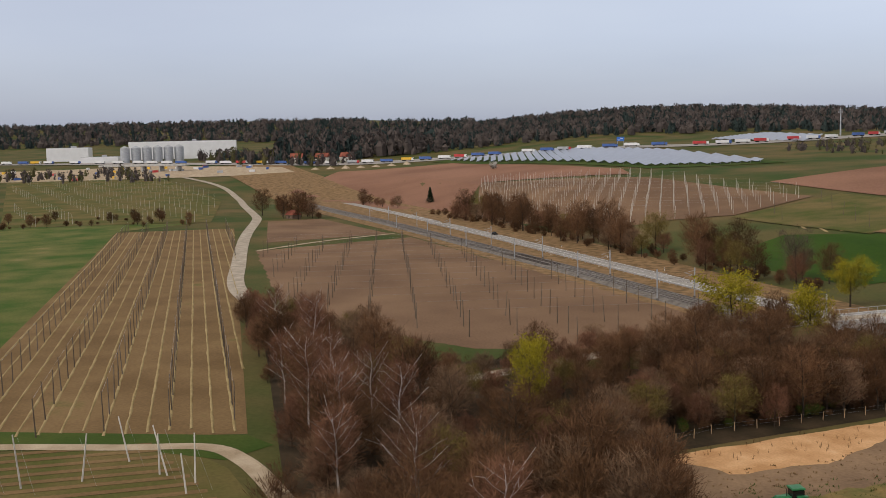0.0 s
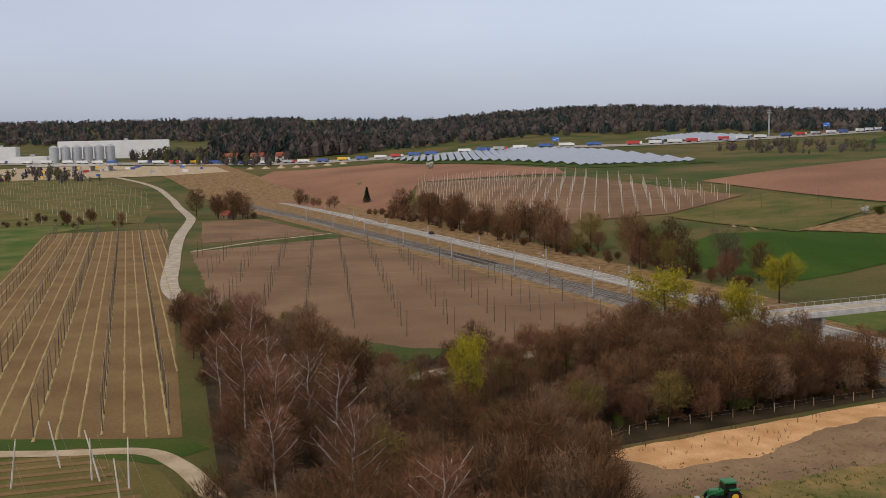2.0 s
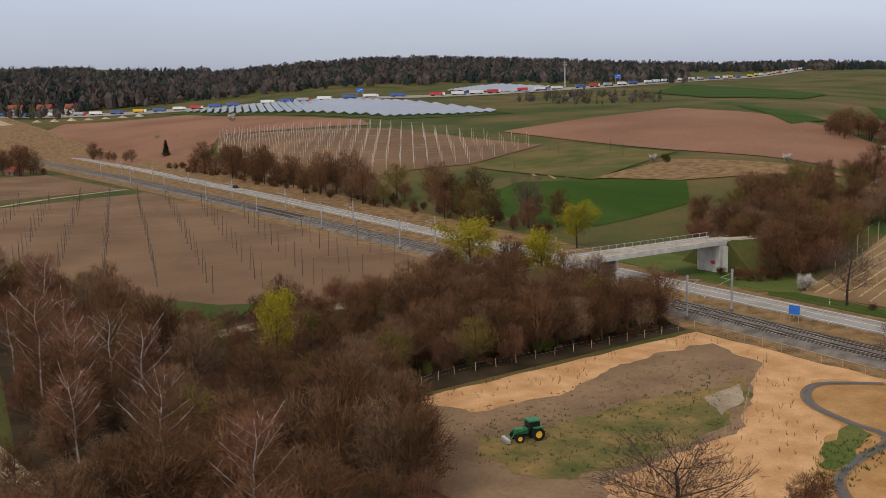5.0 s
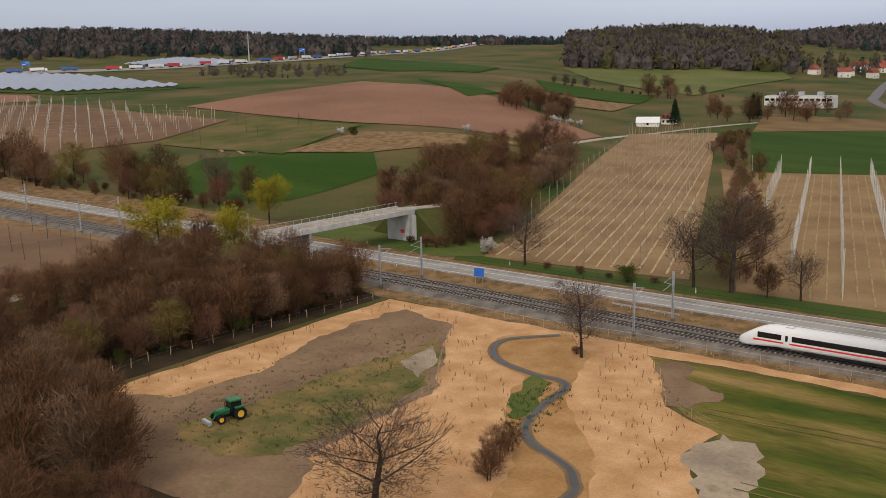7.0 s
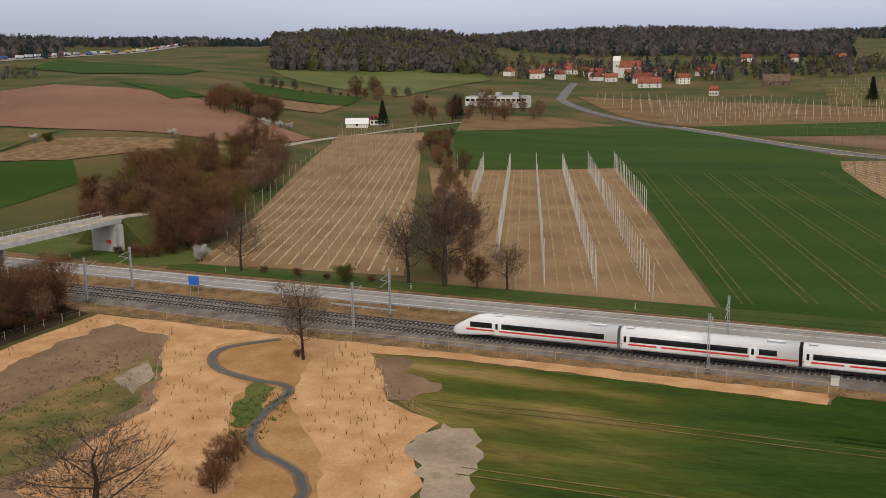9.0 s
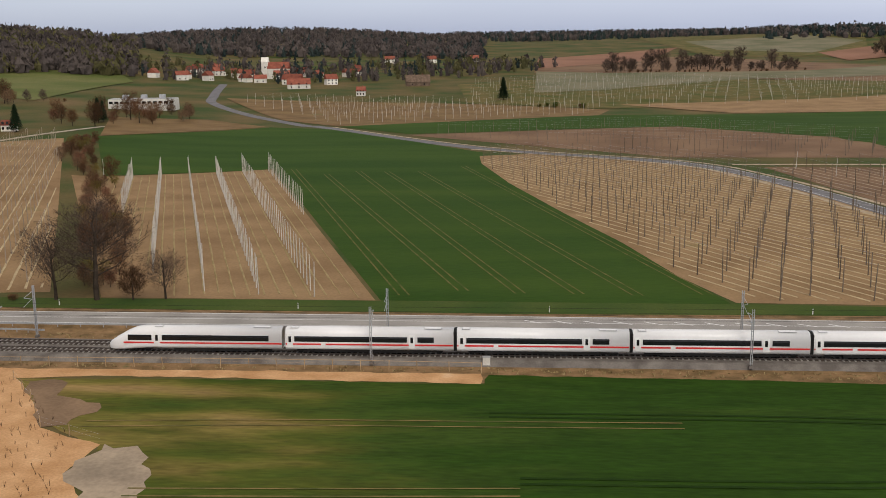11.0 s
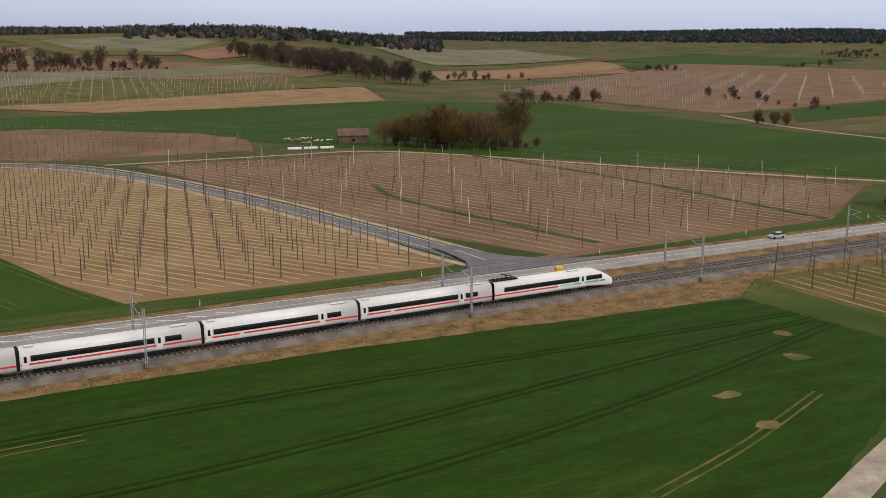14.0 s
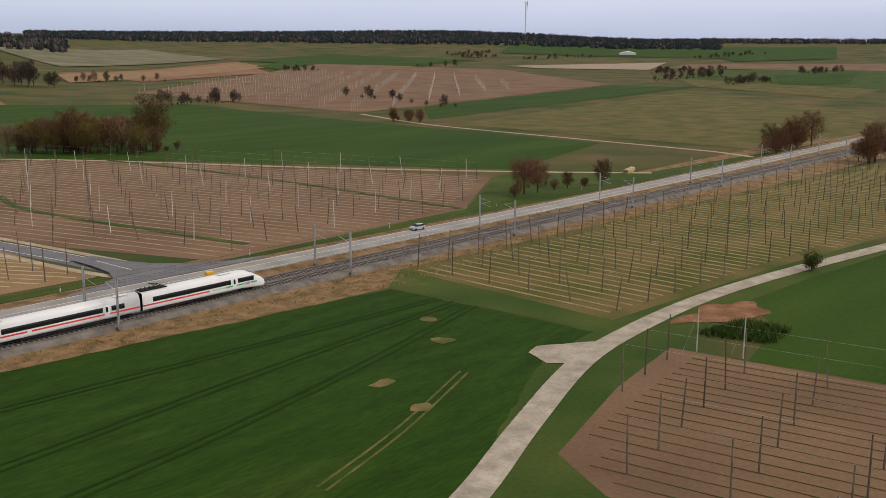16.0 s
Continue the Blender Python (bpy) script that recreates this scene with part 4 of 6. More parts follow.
trellis("brown poles over tan straw rows", [(-17, 430), (4, 440), (60, 400), (82, 360), (97, 286), (105, 226), (105, 182), (42, 184), (33, 206), (25, 242), (13, 286), (-3, 349), (-15, 408)], -62, 7.5, 8, strips=3.2, seed=7)
RED_HOP = [(93, 393), (206, 385), (284, 217), (221, 180), (134, 176), (119, 214)]
trellis("leaning dark poles on red brown soil", RED_HOP, -77, 13, 14, lean=0.08, strips=4.2, strip_mat=M_GRAVEL, width=0.3, seed=8)
trellis("scattered pale poles on red brown soil", RED_HOP, -70, 26, 24, True, lean=0.06, wires=False, seed=28)
for pts in ([(147, 300), (140, 265), (148, 184)], [(222, 360), (227, 300), (226, 245), (221, 179)]):
    tagged(ribbon("grass_strip", pts, 2.4, M_GRASS, 0.14), "dark green grass strip through the hop garden", "grass strip", kind="structure")
trellis("low trellis rows on the green slope", [(-417, 286), (-423, 348), (-364, 357), (-322, 283), (-332, 268)], -28, 26, 24, strips=5.5, strip_mat=M_VERGE_PALE, width=1.3, wires=False, seed=29)
trellis("dark leaning poles over green striped rows", [(153, 138), (540, 120), (540, 97), (365, 76), (256, 75), (200, 82), (147, 86)], 86, 9.5, 10, lean=0.06, strips=3.4, width=0.6, strip_mat=M_VERGE_PALE, seed=9)
trellis("dark poles on brown soil below the lane", [(137, 69), (138, 58), (140, 39), (149, 0), (86, 0), (87, 50), (93, 59), (116, 65.5)], 97, 8.3, 11.5, lean=0.03, strips=2.77, width=0.1, strip_mat=M_HOP_GREEN, seed=10)
trellis("pale poles on the slope below the solar park", [(-565, 207), (-743, 274), (-600, 341), (-440, 346), (-417, 283), (-440, 227)], 20, 11, 9, True, seed=11, limit=120)
trellis("far pale hop poles", [(-61, 539), (89, 587), (174, 501), (150, 427), (65, 431)], -20, 14, 10, seed=12, limit=20)
trellis("far pale hop poles by the village", [(-230, 815), (-39, 771), (62, 721), (50, 675), (-107, 600)], 70, 16, 12, True, seed=13, limit=20)
trellis("far pale hop poles on the olive slope", [(-40, 780), (62, 735), (330, 815), (390, 990), (100, 1090), (-50, 960)], 40, 22, 14, True, seed=14, limit=20)
trellis("far pale hop poles on the brown slope", [(522, 796), (1000, 1130), (1100, 900), (900, 640), (493, 490)], 40, 26, 16, True, seed=15, limit=20)
# ---- trees ----
def branchy(rng, h, spread, twigs, twig_len, twig_w, trunk_r, low=0.25, limbs=9, droop=0.0, multi=1):
    """Wood and twigs of a bare tree: tapered stems, limbs, side shoots and many fine twigs."""
    wood, tv, tf = Build(), [], []
    ends = []
    for s in range(multi):
        lean = Vector((rng.uniform(-1, 1), rng.uniform(-1, 1), 0)) * (0.06 * h if multi == 1 else 0.22 * h)
        base = Vector((rng.uniform(-1, 1), rng.uniform(-1, 1), 0)) * (0.0 if multi == 1 else 0.06 * h)
        p, pts = base, []
        n = 6
        for i in range(n + 1):
            f = i / n
            pts.append(base + lean * f * f + Vector((rng.uniform(-1, 1) * 0.02 * h * f, rng.uniform(-1, 1) * 0.02 * h * f, h * 0.93 * f)))
        for i in range(n):
            wood.rod(pts[i] - (Vector((0, 0, 0.3)) if i == 0 else Vector()), pts[i + 1], trunk_r * (1 - i / n) ** 0.8 + 0.015, trunk_r * (1 - (i + 1) / n) ** 0.8 + 0.015, 5, cap=False)
        for k in range(limbs):
            f = low + (0.95 - low) * (k + rng.random()) / limbs
            q = pts[min(int(f * n), n - 1)].lerp(pts[min(int(f * n) + 1, n)], f * n - int(f * n))
            a = k * 2.4 + rng.uniform(-0.5, 0.5)
            reach = spread * (0.45 + 0.75 * math.sin(math.pi * min(1, (f - low) / (1 - low) * 0.8 + 0.2))) * rng.uniform(0.7, 1.1)
            up = reach * rng.uniform(0.45, 1.0) * (1.9 if droop else 1.0)
            d = Vector((math.cos(a) * reach, math.sin(a) * reach, up))
            mid = q + d * 0.5 + Vector((0, 0, -0.08 * reach))
            end = q + d
            r = trunk_r * 0.42 * (1 - f * 0.6)
            wood.rod(q, mid, r, r * 0.6, 4, cap=False).rod(mid, end, r * 0.6, 0.012, 4, cap=False)
            ends += [(mid, d), (q.lerp(mid, 0.5), d), (end, d), (mid.lerp(end, 0.5), d)]
            for _ in range(3):
                o = q + d * rng.uniform(0.25, 0.85)
                dd = (d.normalized() + Vector((rng.uniform(-1, 1), rng.uniform(-1, 1), rng.uniform(-0.3, 0.9)))).normalized() * reach * rng.uniform(0.3, 0.55)
                wood.rod(o, o + dd, r * 0.35, 0.01, 3, cap=False)
                ends += [(o + dd * 0.4, dd), (o + dd * 0.75, dd), (o + dd, dd)]
        ends += [(pts[-1], Vector((0, 0, 1)) * spread * 0.3)]
    # fine twigs: along the limbs, and filling a rounded, lumpy crown
    bottom = h * (low * 0.75 if multi == 1 else 0.02)
    mid_z, half = (h + bottom) / 2, (h * 1.02 - bottom) / 2
    seed = Vector((rng.uniform(0, 50), rng.uniform(0, 50), 0))
    for i in range(twigs):
        if i % 2:
            o, d = rng.choice(ends)
            o = o + Vector((rng.gauss(0, 1), rng.gauss(0, 1), rng.gauss(0, 0.9))) * spread * 0.13
            if (o.x / spread) ** 2 + (o.y / spread) ** 2 + ((o.z - mid_z) / half) ** 2 > 1.35:
                continue
            t = d.normalized() * 0.6
        else:
            u = Vector((rng.gauss(0, 1), rng.gauss(0, 1), rng.gauss(0.1, 1))).normalized()
            k = rng.random() ** 0.45 * (0.86 + 0.34 * noise.noise(u * 2.3 + seed))
            o = Vector((u.x * spread * k, u.y * spread * k, mid_z + u.z * half * k))
            t = Vector((u.x, u.y, max(0.0, u.z) + 0.35)) * 0.8
        t = (t + Vector((rng.gauss(0, 0.55), rng.gauss(0, 0.55), rng.gauss(0.3 - droop, 0.5)))).normalized()
        l = twig_len * rng.uniform(0.5, 1.3)
        s = t.cross(Vector((rng.gauss(0, 1), rng.gauss(0, 1), rng.gauss(0, 1)))).normalized() * twig_w * rng.uniform(0.6, 1.3)
        if o.z < 0.3:
            continue
        k = len(tv)
        tv += [o - s / 2, o + s / 2, o + t * l]
        tf.append((k, k + 1, k + 2))
    return wood, tv, tf, ends


def clumps(rng, ends, spread, count, size, jitter=0.16):
    v, f = [], []
    for _ in range(count):
        o, d = rng.choice(ends)
        o = o + Vector((rng.gauss(0, 1), rng.gauss(0, 1), rng.gauss(0, 0.9))) * spread * jitter
        if o.z < 0.2:
            continue
        a = Vector((rng.gauss(0, 1), rng.gauss(0, 1), rng.gauss(0, 1))).normalized()
        u = a.orthogonal().normalized() * size * rng.uniform(0.5, 1.3)
        w = a.cross(u).normalized() * size * rng.uniform(0.4, 1.0)
        k = len(v)
        v += [o - u, o + w, o + u, o - w]
        f.append((k, k + 1, k + 2, k + 3))
    return v, f


PROTO = {}


def make_tree(key, name, label, h, spread, twigs, bark, twig, seed, leaf=None, leaves=0, leaf_size=0.25, **kw):
    rng = random.Random(seed)
    wood, tv, tf, ends = branchy(rng, h, spread, twigs, kw.pop("twig_len", 0.9), kw.pop("twig_w", 0.07), kw.pop("trunk_r", 0.02 * h), **kw)
    t = empty(name, 0, -400 - 15 * len(PROTO))
    tagged(t, label, "bush" if "bush" in name else "tree")
    part("trunk", wood, bark, t)
    if tf:
        put("crown", mesh("crown", tv, tf, twig), t)
    if leaf:
        v, f = clumps(rng, ends, spread, leaves, leaf_size)
        put("foliage", mesh("foliage", v, f, leaf), t)
    PROTO[key] = t
    return t


for i in range(4):
    make_tree(f"bare{i}", "bare_tree", "bare brown broadleaf tree in early spring", 11 + i, 4.2 + 0.3 * i, 3000, M_BARK, M_TWIG, 20 + i, limbs=12, low=0.12, twig_w=0.085, twig_len=1.5)
for i in range(2):
    make_tree(f"red{i}", "alder_tree", "bare tree with reddish brown twigs", 10 + i, 4.2, 3000, M_BARK, M_TWIG_RED, 30 + i, limbs=12, low=0.1, twig_w=0.085, twig_len=1.5)
for i in range(2):
    make_tree(f"tan{i}", "willow_tree", "round bare tree with tan brown twigs", 9 + i, 4.4, 3200, M_BARK, M_TWIG_TAN, 35 + i, limbs=12, low=0.1, twig_w=0.075, twig_len=1.3)
for i in range(3):
    make_tree(f"birch{i}", "birch_tree", "slender birch with white trunk and reddish twigs", 13 + i, 2.5, 2800, M_BIRCH, M_TWIG_RED, 40 + i, limbs=16, low=0.28, droop=0.25, twig_w=0.05, twig_len=1.2, trunk_r=0.12)
for i in range(2):
    make_tree(f"olive{i}", "budding_tree", "tree with olive brown opening buds", 10 + i, 4.2, 2200, M_BARK, M_TWIG_OLIVE, 50 + i, limbs=10, twig_w=0.07, twig_len=1.3, leaf=M_TWIG_OLIVE, leaves=900, leaf_size=0.16)
for i in range(2):
    make_tree(f"yellow{i}", "blossoming_tree", "maple in bright yellow green blossom", 12 + i, 4.4, 1800, M_BARK, M_TWIG_OLIVE, 60 + i, limbs=12, leaf=M_BLOSSOM, leaves=5200, leaf_size=0.17)
for i in range(3):
    make_tree(f"bush{i}", "bush", "dense leafless brown bush", 4 + i, 2.6, 1600, M_BARK, M_TWIG, 70 + i, limbs=6, low=0.05, multi=4, trunk_r=0.07, twig_w=0.08, twig_len=1.2)
make_tree("greenbush", "bush", "dark green leafing bush", 4, 2.2, 1500, M_BARK, M_TWIG_OLIVE, 80, limbs=6, low=0.05, multi=4, trunk_r=0.06, leaf=M_GRASS, leaves=1800, leaf_size=0.14)
make_tree("white", "blossoming_bush", "bush covered in white blossom", 4, 2.4, 800, M_BARK, M_TWIG, 81, limbs=6, low=0.05, multi=4, trunk_r=0.06, leaf=M_WHITE_BLOSSOM, leaves=2200, leaf_size=0.16)
make_tree("open0", "oak_tree", "open bare tree with dark spreading limbs", 14, 4.8, 4800, M_BARK, M_TWIG_GREY, 90, limbs=14, low=0.22, twig_w=0.05)
make_tree("open1", "oak_tree", "open bare tree with dark spreading limbs", 12, 4.6, 4600, M_BARK, M_TWIG_GREY, 91, limbs=14, low=0.2, twig_w=0.05)


for i in range(3):
    make_tree(f"far{i}", "field_tree", "bare brown tree on a distant slope", 11 + i, 4.4, 1100, M_BARK, M_TWIG_GREY, 120 + i, limbs=7, low=0.12, twig_w=0.2, twig_len=1.8)


def conifer():
    rng = random.Random(5)
    t = empty("conifer", 0, -900)
    tagged(t, "dense dark green conifer tree", "tree")
    part("trunk", Build().rod((0, 0, -0.3), (0, 0, 11.5), 0.22, 0.03, 6), M_BARK, t)
    v, f = [], []
    for _ in range(1500):
        z = rng.uniform(1.2, 12)
        r = (12.3 - z) * 0.27 * rng.uniform(0.5, 1.1)
        a = rng.uniform(0, 6.283)
        o = Vector((math.cos(a) * r, math.sin(a) * r, z))
        d = Vector((math.cos(a), math.sin(a), -0.35)) * rng.uniform(0.5, 1.0)
        s = Vector((-math.sin(a), math.cos(a), rng.uniform(-0.2, 0.2))) * rng.uniform(0.2, 0.45)
        k = len(v)
        v += [o - d * 0.6, o + s, o + d, o - s]
        f.append((k, k + 1, k + 2, k + 3))
    put("crown", mesh("crown", v, f, M_NEEDLE), t)
    PROTO["conifer"] = t


conifer()
PLANTED = set()


def plant(key, x, y, size=1.0, rng=random.Random(99), squash=1.0, group=""):
    p = PROTO[key]
    m = pose(x, y, float(ht(x, y)), 0, 0, rng.uniform(0, 360)) @ Matrix.Diagonal((size * squash, size * squash, size, 1))
    if key in PLANTED:
        t = copy_thing(p, m)
    else:
        p.matrix_basis = m
        PLANTED.add(key)
        t = p
    if group:
        t["group"] = group
    return t


def wood(poly, count, kinds, lo, hi, gap, seed, group=""):
    rng = random.Random(seed)
    xs, ys = [p[0] for p in poly], [p[1] for p in poly]
    done, tries = [], 0
    while len(done) < count and tries < count * 60:
        tries += 1
        x, y = rng.uniform(min(xs), max(xs)), rng.uniform(min(ys), max(ys))
        if not inside(x, y, poly) or any((x - a) ** 2 + (y - c) ** 2 < gap * gap for a, c in done):
            continue
        done.append((x, y))
        plant(rng.choice(kinds), x, y, rng.uniform(lo, hi), rng, group=group)


BARE = ["bare0", "bare1", "bare2", "bare3", "red0", "red1", "tan0", "tan1"]
# the wood in front of the railway
wood([(-300, 36), (-200, 24), (-132, 22), (-110, 30), (-118, 60), (-131, 72), (-134, 120), (-140, 138), (-185, 138), (-198, 100), (-186, 90), (-186, 62), (-215, 60), (-262, 44)], 165, BARE + ["red0", "red1", "bush2", "olive0", "olive1"], 0.68, 1.05, 4.2, 1, "trees of the wood")
wood([(-192, 96), (-140, 84), (-137, 138), (-192, 139)], 62, BARE + ["red0", "red1"], 0.72, 0.94, 3.8, 31, "trees of the wood")
wood([(-142, 74), (-136, 74), (-135.5, 138), (-142, 138)], 34, BARE + ["bush1", "bush2"], 0.7, 0.95, 2.4, 36, "trees of the wood")
wood([(-126, 69), (-112, 63), (-100, 60), (-92, 55), (-104, 48), (-126, 56)], 22, ["bare0", "bare1", "red0", "tan1"], 0.95, 1.15, 3.4, 37, "trees of the wood")
for x, y, size in ((-230, 34, 1.05), (-143, 30, 1.1), (-151, 37, 1.05), (-139, 38, 1.0), (-110, 32, 1.05), (-91, 35, 1.0), (-180, 28, 1.05), (-157, 28, 1.1), (-136, 28, 1.05), (-222, 40, 1.0), (-166, 33, 1.0), (-205, 38, 1.05), (-126, 26, 0.95)):
    plant("birch%d" % (int(x) % 3), x, y, size, squash=1.15, group="birches")
for x, y, size, wide in ((-198, 134, 1.2, 1.2), (-171, 134, 1.15, 0.9), (-222, 187, 0.85, 0.9), (-147, 62, 1.0, 0.7)):
    plant("yellow%d" % (int(x) % 2), x, y, size, squash=wide)
plant("tan0", -123, 63, 1.08, squash=1.3), plant("red1", -97, 42, 0.95, squash=1.3), plant("tan1", -133, 41, 0.95, squash=1.1)
wood([(-112, 60), (-84, 54), (-60, 30), (-80, 8), (-130, 18), (-124, 52)], 50, BARE + ["red0", "red1"], 0.75, 0.98, 4.0, 21, "trees of the wood")
wood([(-139.5, 73), (-135.2, 74), (-135.2, 138), (-139.5, 138)], 44, ["bush0", "bush1", "bush0", "greenbush"], 0.45, 0.75, 1.8, 42, "undergrowth along the fence")
# row of trees behind the road
for x, y, k, s in ((-572, 212, "olive0", 1), (-540, 206, "bare0", 0.9), (-500, 207, "bare1", 0.9), (-464, 207, "bare2", 0.95), (-430, 203, "bare0", 0.8), (-388, 202, "bare3", 0.9), (-359, 207, "olive1", 1.0), (-319, 202, "bare2", 1.0), (-330, 208, "bare1", 0.9), (-287, 196, "olive0", 0.9), (-267, 204, "open1", 0.9), (-300, 200, "olive1", 0.8), (-410, 205, "bare1", 0.85), (-480, 210, "red0", 0.8), (-520, 205, "bare3", 0.7), (-372, 201, "bare0", 0.8)):
    plant(k, x, y, s * 1.55, group="trees behind the road")
wood([(-640, 196), (-640, 208), (-250, 206), (-250, 194)], 90, ["bush0", "bush1", "bush2"], 0.7, 1.1, 3.0, 2, "hedge behind the road")
wood([(-600, 196), (-600, 212), (-255, 210), (-255, 192)], 42, BARE + ["olive0"], 1.05, 1.35, 6.0, 32, "trees behind the road")
# wood behind the bridge
wood([(-225, 235), (-196, 205), (-160, 196), (-152, 200), (-190, 290), (-215, 340), (-240, 320)], 120, BARE + ["bush2", "olive1"], 0.85, 1.15, 3.6, 3, "trees behind the bridge")
wood([(-164, 194), (-152, 190), (-154, 214), (-166, 222)], 16, ["bare0", "bare1", "red0", "bare3"], 0.75, 0.95, 2.6, 38, "trees behind the bridge")
wood([(-168, 186), (-160, 184), (-152, 188), (-158, 194)], 9, ["bush0", "bush1", "bush2"], 0.6, 0.9, 2.2, 39, "bushes by the bridge")
plant("white", -143, 186, 0.7)
# trees beside the hop gardens
for x, y, k, s in ((-80, 181, "open0", 1.35), (-88, 181, "open1", 0.85), (-73, 181, "bare0", 0.7), (-67, 182, "open1", 0.55), (-128, 180, "open1", 0.75), (-101, 178, "greenbush", 1.2), (-96, 180, "bush0", 0.6), (-122, 180, "bush0", 0.6), (-113, 179, "bush1", 0.5), (-106, 179, "bush0", 0.5)):
    plant(k, x, y, s, squash=1.45 if k == "open0" else 1.2)
wood([(-86, 186), (-76, 186), (-122, 300), (-155, 370), (-183, 420), (-205, 478), (-216, 472), (-194, 412), (-166, 362), (-136, 300)], 80, BARE + ["bush1", "bush2", "olive0", "olive1"], 0.42, 0.66, 3.0, 4, "strip of trees between the hop gardens")
for x, y, k, s in ((256, 182, "red0", 1.5), (262, 181, "red1", 1.3), (276, 179, "bare0", 0.6), (289, 174, "bare1", 0.7), (250, 181, "bush1", 1.0), (434, 172, "bare2", 1.0), (445, 172, "bare1", 1.1), (425, 170, "bare0", 0.9), (455, 173, "bare3", 1.0), (414, 128, "bare1", 1.1), (420, 130, "bare2", 1.0), (206, 73.5, "greenbush", 1.3), (270, 180, "bush2", 0.8), (283, 177, "bush1", 0.8)):
    plant(k, x, y, s)
wood([(418, 168), (470, 171), (470, 180), (420, 178)], 12, BARE, 0.8, 1.1, 4, 33, "trees by the road")
wood([(405, 122), (430, 122), (440, 132), (410, 134)], 7, BARE, 0.8, 1.1, 4, 34, "trees by the railway")
wood([(210, 422), (250, 432), (266, 372), (243, 370), (214, 402)], 44, BARE + ["olive0", "olive1", "olive0"], 1.2, 1.65, 3.0, 5, "copse by the shed")
wood([(206, 418), (250, 430), (268, 370), (243, 368), (212, 400)], 26, ["bush0", "bush1", "bush2"], 0.8, 1.1, 3.0, 35, "undergrowth of the copse")
plant("open0", -67, 68, 0.62, squash=1.35), plant("bush2", -66, 87, 1.0), plant("bush1", -64, 83, 1.0), plant("bush2", -67, 91, 0.8), plant("open1", -80.5, 128, 0.75), plant("bush0", -82, 129, 0.6)
plant("conifer", -708, 222, 1.0), plant("conifer", -14, 802, 1.5), plant("conifer", -264, 515, 1.2)
wood([(-700, 96), (-690, 128), (-640, 130), (-650, 108)], 14, BARE + ["bush1"], 0.9, 1.3, 4, 6, "trees by the cabin")
wood([(-780, 182), (-700, 190), (-700, 200), (-790, 195)], 8, BARE, 0.8, 1.0, 5, 7)
wood([(-720, -80), (-735, -20), (-640, 55), (-610, 50), (-650, -20), (-660, -80)], 36, ["bush0", "bush1", "bush2", "bare0"], 0.7, 1.0, 5, 8, "hedge of bushes")
wood([(-300, 450), (-345, 462), (-372, 505), (-330, 500), (-296, 462)], 34, BARE + ["bush2"], 0.75, 1.15, 4, 9, "thicket on the hill")
for x, y in ((-294, 444), (-289, 447), (-299, 446), (-285, 450), (-330, 322), (-280, 350)):
    plant("white", x, y, 1.0)
plant("greenbush", -322, 322, 1.4), plant("white", -860, 330, 2.0)
wood([(-380, 680), (-395, 720), (-360, 720), (-355, 680)], 8, BARE, 0.9, 1.2, 6, 10)
wood([(-260, 540), (-290, 620), (-240, 700), (-200, 640), (-225, 560)], 26, BARE + ["conifer"], 0.8, 1.2, 6, 11, "trees by the village road")
wood([(440, 400), (452, 430), (475, 425), (462, 398)], 8, ["bare0", "bush2"], 0.6, 0.9, 5, 12)
